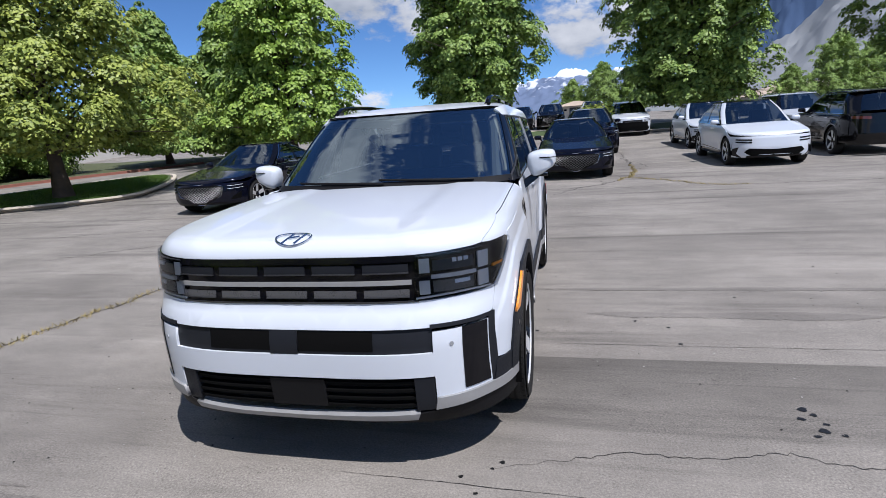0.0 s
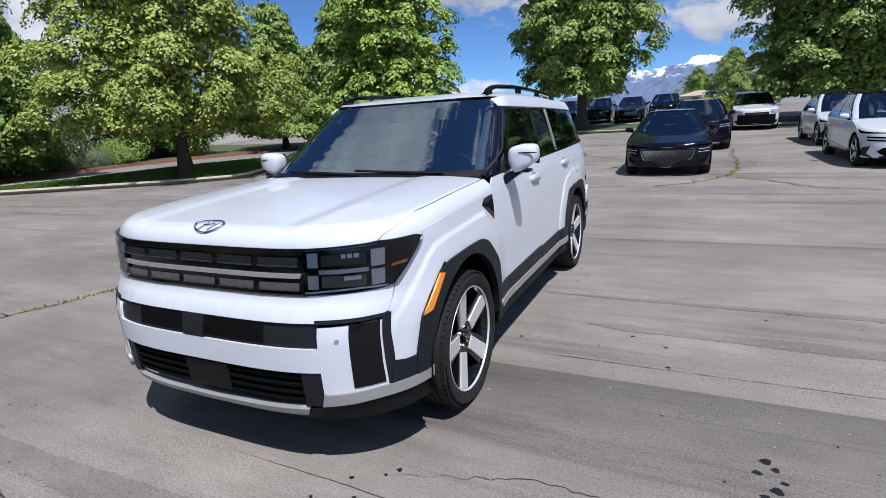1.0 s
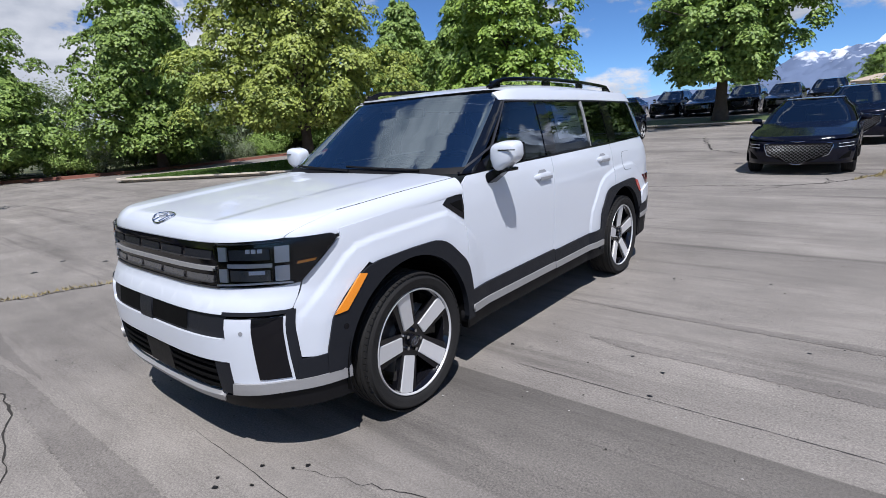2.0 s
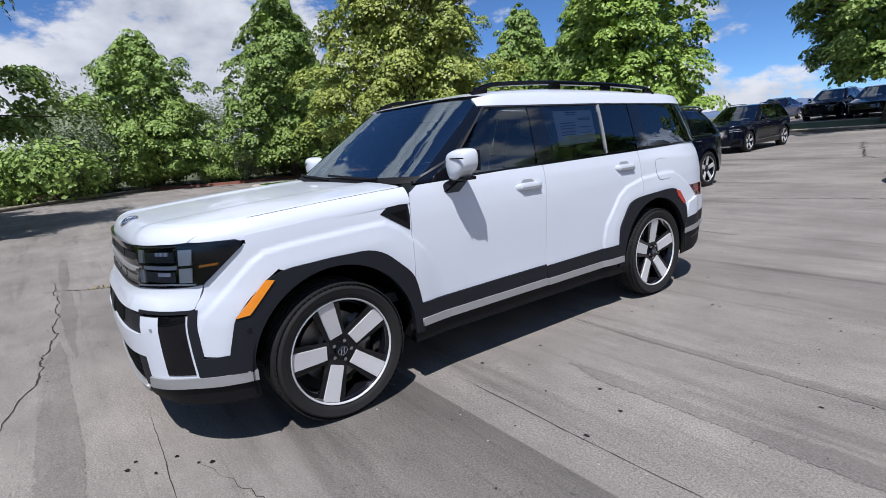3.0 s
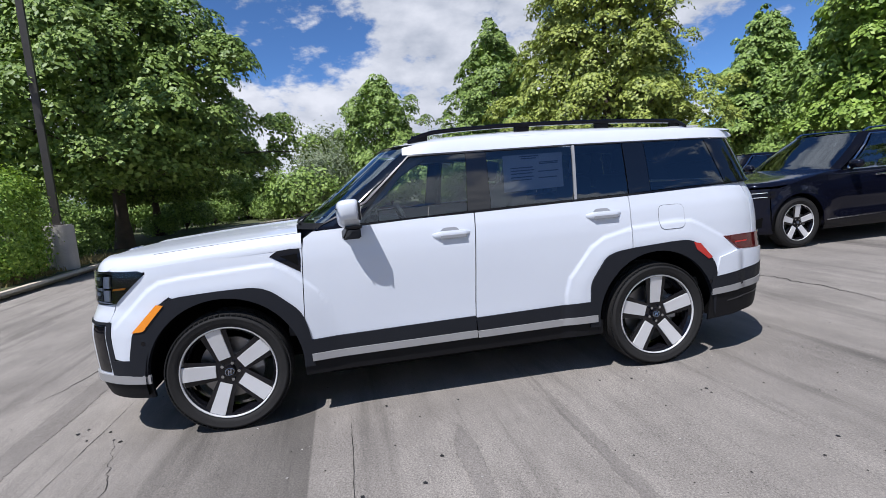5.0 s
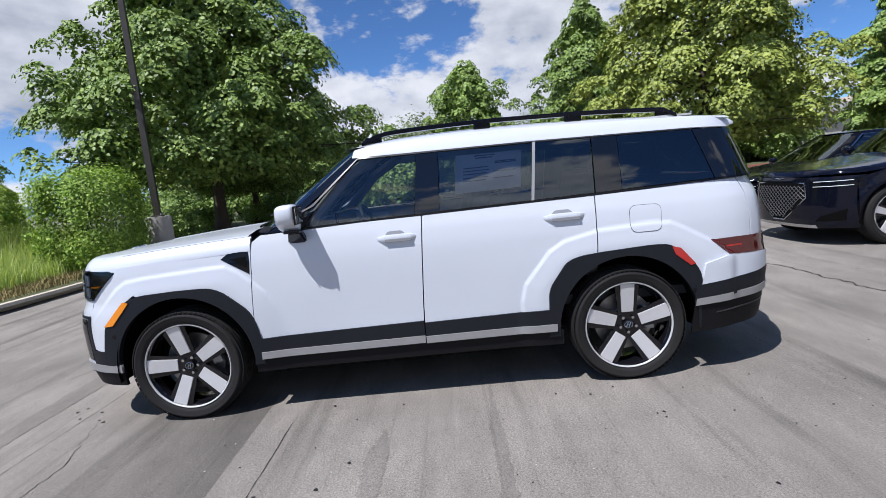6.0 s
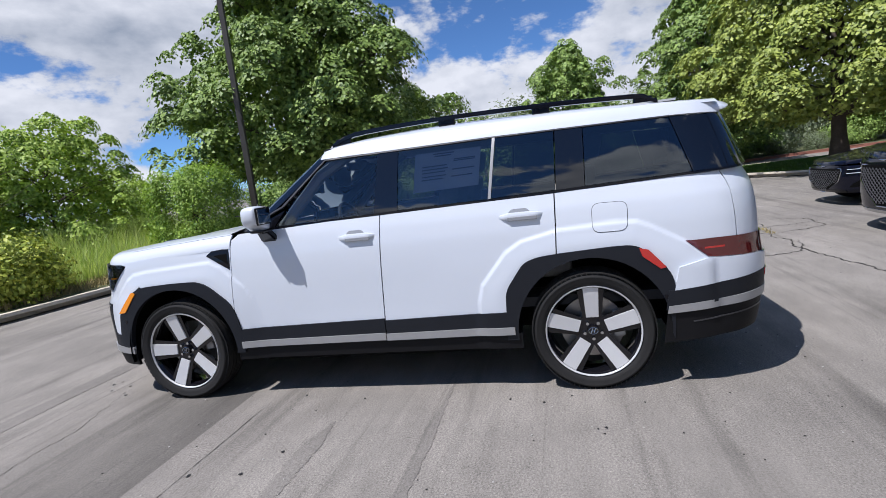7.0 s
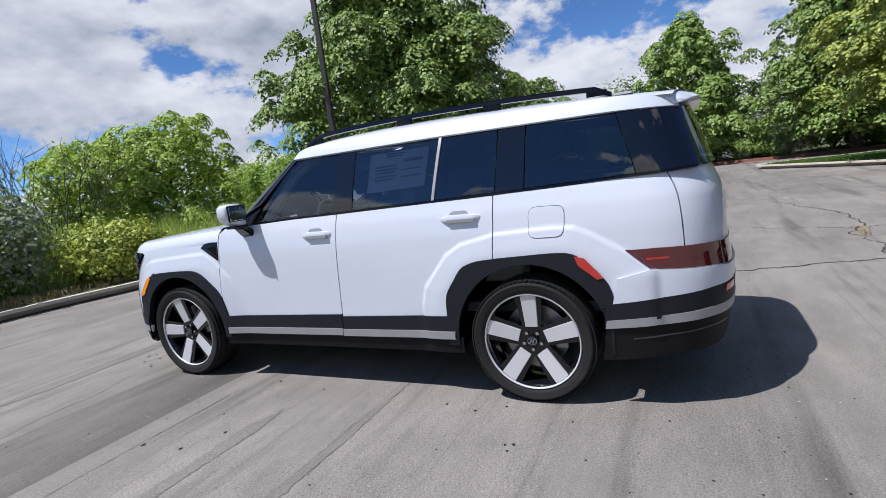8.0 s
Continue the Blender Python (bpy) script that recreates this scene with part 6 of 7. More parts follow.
        panel("boot_lid", lambda x, y: Vector((x, y, deck + 0.005 - 0.03 * (x / hw) ** 4 - 0.07 * sstep(yr - 0.10, yr, y) - 0.06 * sstep(hw - 0.12, hw - 0.04, abs(x)))), dp + [(-a, b) for a, b in dp[-2:0:-1]], paint, car, step=0.07, centre=(0, wb, -3))
    # grille: a dark crest with a bright lattice
    gz0, gz1 = {"sedan": (0.23, h0 - 0.10), "suv": (0.33, h0 - 0.13), "crossover": (0.25, 0.47)}[kind]
    gw = {"sedan": 0.58, "suv": 0.52, "crossover": 0.68}[kind]
    crest = {"sedan": ((0.05, gz0), (gw - 0.06, gz0 + 0.20), (gw, gz1 - 0.05), (gw - 0.02, gz1)),
             "suv": ((0.12, gz0), (gw, gz0 + 0.62 * (gz1 - gz0)), (gw - 0.03, gz1)),
             "crossover": ((0.10, gz0), (gw - 0.16, gz0 + 0.02), (gw, gz0 + 0.13), (gw - 0.10, gz1), (0.10, gz1 - 0.035))}[kind]
    crest = [(-x, z) for x, z in crest[::-1]] + list(crest)
    gp = [(B.sx(abs(x), z) * (1 if x > 0 else -1), z) for x, z in crest]
    grille = panel("grille", front, gp, M_VOID, car, off=0.004, thick=0.02, step=0.06, centre=cy, label="dark grille with a diamond lattice" if kind != "crossover" else "wide low black grille")
    inside = poly_dist(crest)
    if kind != "crossover":
        bm = bmesh.new()
        rim = [B.at("front", B.sx(abs(x), z) * (1 if x > 0 else -1), z) + Vector((0, -0.012, 0)) for x, z in crest]
        tube(bm, rim + rim[:1], 0.009, 6, False)
        part("grille_surround", bm, M_CHROME, grille, "thin bright metal surround")
        bm = bmesh.new()
        zb = B.at("front", 0.0, h0 - 0.07)
        for sx in (-1, 1):
            tube(bm, [zb + Vector((0, -0.012, 0)), zb + Vector((sx * 0.05, -0.010, 0.004)), zb + Vector((sx * 0.12, -0.004, 0.012))], lambda t: 0.011 * (1 - 0.7 * t), 6)
        part("badge", bm, M_CHROME, car, "winged metal badge")
    else:
        for mir in (False, True):
            panel("corner_blade", front, [(B.sx(gw + 0.03, 0.26), 0.235), (B.sx(hw - 0.05, 0.30), 0.30), (B.sx(hw - 0.06, 0.44), 0.46), (B.sx(gw + 0.11, 0.50), 0.505), (B.sx(gw + 0.11, 0.47), 0.475), (B.sx(gw + 0.14, 0.36), 0.34)], M_BLACKGLOSS, car, off=0.004, thick=0.01, step=0.05, mirror=mir, centre=cy)
    if lattice and kind != "crossover":
        bm = bmesh.new()
        for dirn in (-1, 1):
            for k in np.arange(-1.1, 1.1, 0.075):
                run = []
                for z in np.linspace(gz0, gz1, 15):
                    x = k + dirn * (z - 0.5) * 1.25
                    if inside(x, z) > 0.008:
                        run.append(B.at("front", B.sx(x, z), z) + Vector((0, -0.010, 0)))
                    elif len(run) > 1:
                        break
                if len(run) > 1:
                    tube(bm, run, 0.0055 if kind == "suv" else 0.0038, 4, False)
        part("lattice", bm, M_LATTICE, grille)
    fz = lambda z: B.sy(-0.40, z)
    if kind == "crossover":
        fz = lambda z: B.sx(0.84, z)
    lamp = 0.53 if kind == "crossover" else gw + 0.06
    for mir in (False, True):
        for dz in (0.0, -0.055):
            z0 = h0 - (0.16 if kind == "crossover" else 0.135) + dz * 1.15
            hl = panel("headlamp", front, [(B.sx(lamp, z0), z0), (fz(z0), z0 + 0.012), (fz(z0), z0 + 0.045), (B.sx(lamp, z0 + 0.035), z0 + 0.035)], M_BLACKGLOSS, car, off=0.005, thick=0.01, step=0.06, mirror=mir, centre=cy)
            if kind == "crossover":
                continue
            panel("light_strip", front, [(B.sx(gw + 0.08, z0), z0 + 0.013), (fz(z0) - 0.10, z0 + 0.022), (fz(z0) - 0.10, z0 + 0.030), (B.sx(gw + 0.08, z0 + 0.035), z0 + 0.021)], M_LED, hl, off=0.008, thick=0.004, step=0.06, mirror=mir, centre=cy)
        if kind != "crossover":
            panel("side_intake", front, [(B.sx(gw + 0.10, 0.32), 0.33), (B.sx(hw - 0.10, 0.34), 0.35), (B.sx(hw - 0.08, 0.48), 0.50), (B.sx(gw + 0.16, 0.40), 0.40)], M_VOID, car, off=0.004, thick=0.01, step=0.06, mirror=mir, centre=cy)
        panel("tail_lamp", rear, [(B.sx(hw * 0.5, deck - 0.2, "rear"), deck - 0.22), (B.sy(yr - 0.32, deck - 0.2, "rear"), deck - 0.20), (B.sy(yr - 0.32, deck - 0.2, "rear"), deck - 0.13), (B.sx(hw * 0.5, deck - 0.2, "rear"), deck - 0.14)], M_TAIL, car, off=0.004, thick=0.01, step=0.06, mirror=mir, centre=cy)
    if kind == "suv" and paint == M_WHITE:
        panel("lower_grille", front, fr(-0.78, 0.78, 0.28, 0.74, B), M_VOID, car, off=0.022, thick=0.02, step=0.08, centre=cy, label="broad black lower grille")
    panel("lower_lip", front, fr(-0.62, 0.62, 0.24, 0.285, B), M_CHROME if kind == "suv" else M_BLACKGLOSS, car, off=0.008, thick=0.02, step=0.1, centre=cy)
    # cabin
    zt = roof - 0.085
    a_s = lambda z, k: (C.sx(C.W(z) * 0.87, z) + k, z)
    zz = np.linspace(belt - 0.03, roof - 0.045, 6)
    ws = [a_s(z, 0) for z in zz]
    panel("windscreen", gf, [(-a, b) for a, b in ws] + ws[::-1], M_CARGLASS, car, off=-0.004, thick=0, step=0.08, centre=cy)
    both("a_pillar", gf, [a_s(z, 0) for z in zz] + [a_s(z, 0.15) for z in zz[::-1]], paint if kind == "crossover" else M_BLACKGLOSS, car, off=0, step=0.07, centre=cy)
    w0, w1 = S["ws"]
    r0, r1 = S["rear"]
    bz = belt - 0.045
    k = (zt - bz) / (roof - 0.05 - belt)

    def win(ya, yb, za, zb):
        return [(ya, bz), (yb, bz), (zb, zt), (za, zt)]
    xs0, xs1 = w0 + 0.34, w1 + 0.28
    e0, e1 = r1 - 0.42, r0 - 0.22
    m_ = 0.5 * (xs1 + e1) + 0.06
    both("door_window", gs, win(xs0, m_ - 0.05, xs1, m_ - 0.02), M_CARGLASS, car, off=-0.004, thick=0, step=0.1, centre=cy)
    both("rear_door_window", gs, win(m_ + 0.05, min(e0, m_ + 0.95), m_ + 0.06, min(e1, m_ + 0.85)), M_TINT, car, off=-0.004, thick=0, step=0.1, centre=cy)
    both("b_pillar", gs, win(m_ - 0.05, m_ + 0.05, m_ - 0.02, m_ + 0.06), M_BLACKGLOSS, car, step=0.1, centre=cy)
    if e0 > m_ + 0.98:
        both("quarter_window", gs, win(m_ + 1.02, e0, m_ + 0.92, e1), M_TINT, car, off=-0.004, thick=0, step=0.1, centre=cy)
        both("c_pillar", gs, win(m_ + 0.95, m_ + 1.02, m_ + 0.85, m_ + 0.92), M_BLACKGLOSS, car, step=0.1, centre=cy)
    both("rear_pillar", gs, win(e0, r1 + 0.10, e1, r0 + 0.10), paint, car, step=0.06, centre=cy)
    both("window_trim", gs, [(xs0 - 0.06, bz - 0.006), (xs1 - 0.03, zt), (e1, zt), (e1, zt + 0.016), (xs1 - 0.04, zt + 0.016), (xs0 - 0.10, bz - 0.006)], M_CHROME, car, off=0.003, thick=0.01, step=0.08, centre=cy)
    both("belt_trim", gs, [(xs0 - 0.2, bz - 0.01), (e0, bz - 0.01), (e0, bz + 0.006), (xs0 - 0.2, bz + 0.006)], M_CHROME, car, off=0.005, thick=0.01, step=0.12, centre=cy)
    rq = [(C.sx(C.W(z) * 0.80, z, "rear"), z) for z in np.linspace(deck, roof - 0.05, 5)]
    panel("rear_glass", gr, [(-a, b) for a, b in rq] + rq[::-1], M_TINT, car, off=-0.003, thick=0, step=0.08, centre=cy)

    def roof_f(x, y):
        e = C.W(roof - 0.09) - abs(x)
        yy = (y - 0.5 * (w1 + r0)) / (0.5 * (r0 - w1) + 0.25)
        return Vector((x, y, roof - 0.05 * yy * yy - 0.02 * (x / th) ** 2 - round_off(max(e, 0), 0.07)))
    wr = C.W(roof - 0.09) - 0.004
    rp = [(0, w1), (0.35, w1 + 0.05), (wr - 0.10, w1 + 0.16), (wr, w1 + 0.32), (wr, r0 - 0.2), (wr - 0.06, r0 + 0.0), (0.3, r0 + 0.05), (0, r0 + 0.06)]
    panel("roof", roof_f, rp + [(-a, b) for a, b in rp[-2:0:-1]], M_BLACKGLOSS if kind == "crossover" else paint, car, step=0.06, centre=(0, wb / 2, -3))
    both("roof_side", gs, [(xs1 - 0.06, zt + 0.012), (e1, zt + 0.012), (r0 + 0.10, zt + 0.0), (r0, roof - 0.06), (xs1 + 0.1, roof - 0.05)], paint, car, off=-0.003, step=0.05, centre=cy)
    if kind == "suv":
        for s in (-1, 1):
            bm = bmesh.new()
            tube(bm, [(s * (wr - 0.09), y, roof_f(wr - 0.09, y).z + 0.045 * min(1, (y - w1 - 0.2) / 0.1, (r0 - 0.05 - y) / 0.1)) for y in np.linspace(w1 + 0.2, r0 - 0.05, 16)], 0.016, 6)
            part("roof_rail", bm, M_CHROME, car)
    for s in (-1, 1):
        mir = empty("door_mirror")
        mir.parent = car
        bm = bmesh.new()
        bmesh.ops.create_uvsphere(bm, u_segments=14, v_segments=10, radius=1.0)
        for v in bm.verts:
            v.co = Vector((s * (hw + 0.075 + 0.105 * math.copysign(abs(v.co.x) ** 0.7, v.co.x)), w0 + 0.30 + 0.075 * v.co.y, belt + 0.035 + 0.065 * math.copysign(abs(v.co.z) ** 0.7, v.co.z)))
        part("mirror_cap", bm, paint, mir, "", True)
        bm = bmesh.new()
        tube(bm, [(s * (hw - 0.06), w0 + 0.32, belt - 0.06), (s * (hw + 0.03), w0 + 0.31, belt)], 0.025, 8)
        part("mirror_arm", bm, M_BLACKGLOSS, mir)
    part("underbody", add_box(boxed((0, wb / 2, S["sill"] + 0.10), (2 * hw - 0.22, wb - 0.9, 0.18)), (0, wb / 2, 0.45), (1.0, wb + 1.3, 0.3)), M_VOID, car)
    for s in (-1, 1):
        for yc in (0.0, wb):
            bm = bmesh.new()
            pts = arc(yc, R, ra + 0.012, -12, 192, 18)
            A, Bv = [bm.verts.new((s * (hw + 0.01), p[0], p[1])) for p in pts], [bm.verts.new((s * 0.5, p[0], p[1])) for p in pts]
            for i in range(len(pts) - 1):
                bm.faces.new((A[i], A[i + 1], Bv[i + 1], Bv[i]))
            bm.faces.new(Bv)
            part("wheel_well", bm, M_VOID, car)
            build_wheel("wheel", car, s * (hw - 0.115), yc, s < 0, R, R * 0.70, 0.24, dark_wheels)
        st = part("seat", boxed((s * 0.38, w1 + 0.42, belt - 0.06), (0.46, 0.14, 0.70), 0.05), M_DASH, car)
        part("headrest", boxed((s * 0.38, w1 + 0.46, belt + 0.34 if roof > 1.5 else belt + 0.25), (0.26, 0.1, 0.16), 0.03), M_DASH, st)
    part("cabin_floor", boxed((0, wb * 0.5 + 0.3, 0.60), (2 * hw - 0.3, wb, 0.05)), M_DASH, car)
    part("dashboard", boxed((0, w0 + 0.42, belt - 0.10), (2 * hw - 0.4, 0.5, 0.16), 0.05), M_DASH, car)
    return car


def park(car, x, y, turn=0.0):
    """Stands a car with its front axle at x, y, tilted with the ground."""
    wbk = 2.9
    t = radians(turn)
    yr2 = y + wbk * math.cos(t)
    tilt = math.degrees(math.atan2(ground_z(x, yr2) - ground_z(x, y), wbk))
    return pose(x, y, ground_z(x, y), tilt, 0, turn)


def place_cars():
    fleet = [
        ("suv", M_NAVY, "black blue sport utility car with chrome sill trim", [(-3.40, 7.38), (-6.5, 19.6), (2.2, 18.4)]),
        ("sedan", M_NAVY, "black blue luxury sedan with a crest lattice grille", [(-6.75, 8.15), (1.45, 11.75)]),
        ("crossover", M_WHITE, "white electric crossover car with black lower grille", [(6.30, 12.75), (6.6, 18.6), (3.3, 36.6)]),
        ("suv", M_WHITE, "white sport utility car with dark glass", [(9.9, 18.9), (4.75, 28.0)]),
        ("suv", M_BLACKPAINT, "black sport utility car with silver wheels", [(9.55, 17.1), (-8.7, 36.5), (-4.1, 36.5), (0.3, 36.2)]),
        ("sedan", M_BLUEPAINT, "dark blue sedan among the parked cars", [(13.6, 23.5), (-12.0, 36.8)]),
        ("crossover", M_GREYPAINT, "dark grey crossover car among the parked cars", [(-6.5, 36.3), (-1.9, 36.3)]),
    ]
    for kind, paint, label, spots in fleet:
        first = build_car(kind, paint, "suv" if kind == "suv" else ("sedan" if kind == "sedan" else "crossover"), label)
        for i, (x, y) in enumerate(spots):
            turn = 177.0 if (kind, i) == ("suv", 0) and paint == M_BLACKPAINT else 0.0
            if i == 0:
                first.matrix_basis = park(first, x, y, turn)
            else:
                copy_thing(first, park(first, x, y))


place_cars()

# ---- trees and shrubs ----
def leaf_mat(name, dark, light, trans=0.08):
    mt, nt, out = node_mat(name)
    N, Lk = nt.nodes.new, nt.links.new
    geo = N("ShaderNodeNewGeometry")
    ramp = N("ShaderNodeMix")
    ramp.data_type = "RGBA"
    ramp.inputs["A"].default_value, ramp.inputs["B"].default_value = (*dark, 1), (*light, 1)
    Lk(geo.outputs["Random Per Island"], ramp.inputs["Factor"])
    b, tr, mx = N("ShaderNodeBsdfPrincipled"), N("ShaderNodeBsdfTranslucent"), N("ShaderNodeMixShader")
    b.inputs["Roughness"].default_value = 0.5
    b.inputs["Specular IOR Level"].default_value = 0.3
    Lk(ramp.outputs["Result"], b.inputs["Base Color"])
    g = N("ShaderNodeMix")
    g.data_type, g.blend_type = "RGBA", "MULTIPLY"
    g.inputs["Factor"].default_value = 1.0
    g.inputs["B"].default_value = (1.25, 1.3, 0.5, 1)
    Lk(ramp.outputs["Result"], g.inputs["A"])
    Lk(g.outputs["Result"], tr.inputs["Color"])
    mx.inputs[0].default_value = trans
    Lk(b.outputs[0], mx.inputs[1])
    Lk(tr.outputs[0], mx.inputs[2])
    Lk(mx.outputs[0], out.inputs[0])
    return mt


M_BARK = mat("bark", (0.085, 0.065, 0.05), 0.95, 0, 0.35, 5, bump=0.9, bscale=25)
M_LEAF_DARK = leaf_mat("leaf_dark_green", (0.085, 0.150, 0.032), (0.29, 0.40, 0.095))
M_LEAF_MID = leaf_mat("leaf_green", (0.10, 0.175, 0.036), (0.32, 0.44, 0.11))
M_LEAF_BRIGHT = leaf_mat("leaf_bright_green", (0.125, 0.215, 0.034), (0.34, 0.47, 0.09))
M_LEAF_YELLOW = leaf_mat("leaf_yellow_green", (0.14, 0.19, 0.038), (0.40, 0.46, 0.10))
M_LEAF_GREY = leaf_mat("leaf_grey_green", (0.15, 0.19, 0.12), (0.3, 0.35, 0.22), 0.25)
M_LEAF_GOLD = leaf_mat("leaf_golden", (0.16, 0.23, 0.03), (0.50, 0.54, 0.09))
M_LEAF_HEDGE = leaf_mat("leaf_hedge", (0.13, 0.24, 0.04), (0.40, 0.54, 0.11), 0.25)
M_LEAF_BUSH = leaf_mat("leaf_loose_bush", (0.20, 0.31, 0.05), (0.50, 0.62, 0.14), 0.25)


def leaves_mesh(name, pos, nrm, size, rng, fold=0.25):
    """Many small folded leaves (two triangles each) at the places given, facing the normals given."""
    n = len(pos)
    nrm = nrm / (np.linalg.norm(nrm, axis=1, keepdims=True) + 1e-9)
    ref = rng.normal(size=(n, 3))
    u = np.cross(nrm, ref)
    u /= np.linalg.norm(u, axis=1, keepdims=True) + 1e-9
    v = np.cross(nrm, u)
    L, w = size[:, None], size[:, None] * 0.34
    a, b = pos - u * L * 0.5, pos + u * L * 0.5
    c, d = pos + v * w + nrm * L * fold * 0.3, pos - v * w + nrm * L * fold * 0.3
    co = np.stack([a, d, b, c], 1).reshape(-1, 3)
    me = bpy.data.meshes.new(name)
    me.vertices.add(4 * n)
    me.vertices.foreach_set("co", co.astype(np.float32).ravel())
    idx = np.arange(n)[:, None] * 4
    tri = np.concatenate([idx + [0, 1, 2], idx + [0, 2, 3]], 1).ravel()
    me.loops.add(6 * n)
    me.loops.foreach_set("vertex_index", tri.astype(np.int32))
    me.polygons.add(2 * n)
    me.polygons.foreach_set("loop_start", (np.arange(2 * n) * 3).astype(np.int32))
    me.update(calc_edges=True)
    me.validate()
    return me


def build_tree(seed, height, radius, material, label, shape="cone", clumps=300, per=150, leaf=0.20, clear=0.10, name="tree", pads=1.0, stem=1.0, taper=1.8):
    """A tapered trunk with limbs, and a crown of drooping leafy pads with dark gaps between them."""
    rng = np.random.default_rng(seed)
    tree = empty(name)
    bm = bmesh.new()
    bend = rng.normal(0, 0.12, 2)
    tip = height * 0.86
    spine = lambda t: Vector((bend[0] * math.sin(t * 3), bend[1] * math.sin(t * 2.4), tip * t))
    r0 = (0.016 * height + 0.04) * stem
    tube(bm, [spine(t) for t in np.linspace(0, 1, 12)], lambda t: r0 * (1 - 0.9 * t) * (1 + 0.5 * math.exp(-t * 28)), 12)

    def env(h):
        if shape == "cone":
            return radius * (min(1.0, (h - clear) / 0.12 + 0.60)) * max(0.0, 1 - ((h - clear) / (1.0 - clear)) ** taper) ** 0.80
        return radius * math.sqrt(max(0.0, 1 - ((h - 0.47 - clear * 0.45) / (0.55 - clear * 0.4)) ** 2)) ** 0.8
    lob = rng.uniform(0, 2 * math.pi, 4)
    hs = clear + (1 - clear) * np.linspace(0, 1, 60)
    wt = np.array([env(h) for h in hs]) + 0.06 * radius
    cdf = np.cumsum(wt) / wt.sum()
    pos, nrm, size = [], [], []
    limbs = 0
    pad = (0.22 + 0.019 * height) * pads
    clumps = int(clumps * 0.95)
    leaf *= 0.92
    for k in range(clumps):
        h = float(np.interp(rng.random(), cdf, hs))
        az = 2.399963 * k + rng.normal(0, 0.35)
        lobes = 1 + 0.15 * math.sin(3 * az + lob[0] + 5 * h) + 0.10 * math.sin(5 * az + lob[1] - 9 * h) + 0.08 * math.sin(15 * h + lob[2])
        e = env(h)
        bough = noise.noise(Vector((e * math.cos(az) / 1.1, e * math.sin(az) / 1.1, h * height / 0.9 + 7.3 * seed)))
        r = e * lobes * (0.88 + 0.62 * bough) * rng.uniform(0.93, 1.05)
        c = np.array([r * math.cos(az), r * math.sin(az), h * height])
        c[:2] += np.array(spine(min(h, 1.0)))[:2]
        out = np.array([math.cos(az), math.sin(az), 0.0])
        side = np.array([-math.sin(az), math.cos(az), 0.0])
        sc = pad * rng.uniform(0.65, 1.35) * (0.65 + 0.35 * min(1.0, env(h) / (0.5 * radius)))
        if limbs < 60 and h < 0.9 and r > 0.5 * env(h):
            limbs += 1
            base = spine(max(h - 0.10 - 0.08 * rng.random(), clear) / 0.86 if h < 0.86 else 0.9)
            m = (base + Vector(c)) / 2 + Vector((0, 0, 0.10 * r))
            tube(bm, [base, m, Vector(c)], lambda t: 0.014 * stem * height / 4 * (1 - 0.85 * t) + 0.006, 6, False)
        m = int(per * (sc / pad) ** 1.7 * 0.95)
        # a pad: leaves thick on a ragged dome that droops outwards, its rim hanging
        th, ro = rng.uniform(0, 2 * math.pi, m), np.sqrt(rng.random(m))
        rag = 1 + 0.22 * np.sin(3 * th + lob[1] + k) + 0.16 * np.sin(5 * th + 2.3 * k)
        u, w = ro * rag * np.cos(th), ro * rag * np.sin(th)
        tilt = rng.uniform(0.25, 0.75)
        z = 0.85 * np.sqrt(np.maximum(1 - ro**2, 0)) - tilt * 0.6 * u - 0.35 * np.maximum(ro - 0.6, 0) + rng.normal(0, 0.08, m)
        p = c + sc * (u[:, None] * out + w[:, None] * side * 1.1) + np.stack([0 * z, 0 * z, sc * z], 1)
        nn = np.array([0, 0, 0.70]) + out * 0.40 + (u[:, None] * out + w[:, None] * side) * 0.9 + rng.normal(0, 0.30, (m, 3))
        pos.append(p), nrm.append(nn), size.append(leaf * rng.uniform(0.6, 1.25, m))
    # the shaded inner foliage
    m = clumps * 30
    h = clear + 0.01 + (0.93 - clear) * rng.random(m) ** 1.1
    az = rng.uniform(0, 2 * math.pi, m)
    r = np.array([env(q) for q in h]) * (0.20 + 0.62 * np.sqrt(rng.random(m)))
    p = np.stack([r * np.cos(az), r * np.sin(az), h * height], 1)
    p[:, 2] += 0.1 * rng.normal(size=m)
    pos.append(p), nrm.append(rng.normal(size=(m, 3))), size.append(leaf * rng.uniform(1.1, 1.7, m))
    part("trunk", bm, M_BARK, tree, "rough brown bark trunk", True)
    me = leaves_mesh("crown", np.concatenate(pos), np.concatenate(nrm), np.concatenate(size), rng)
    me.materials.append(material)
    cr = new("crown", me)
    cr.parent = tree
    if name != "tree":
        return tagged(tree, label, "shrub", "shrubs in the planting beds")
    return tagged(tree, label, "tree", "trees round the car park")


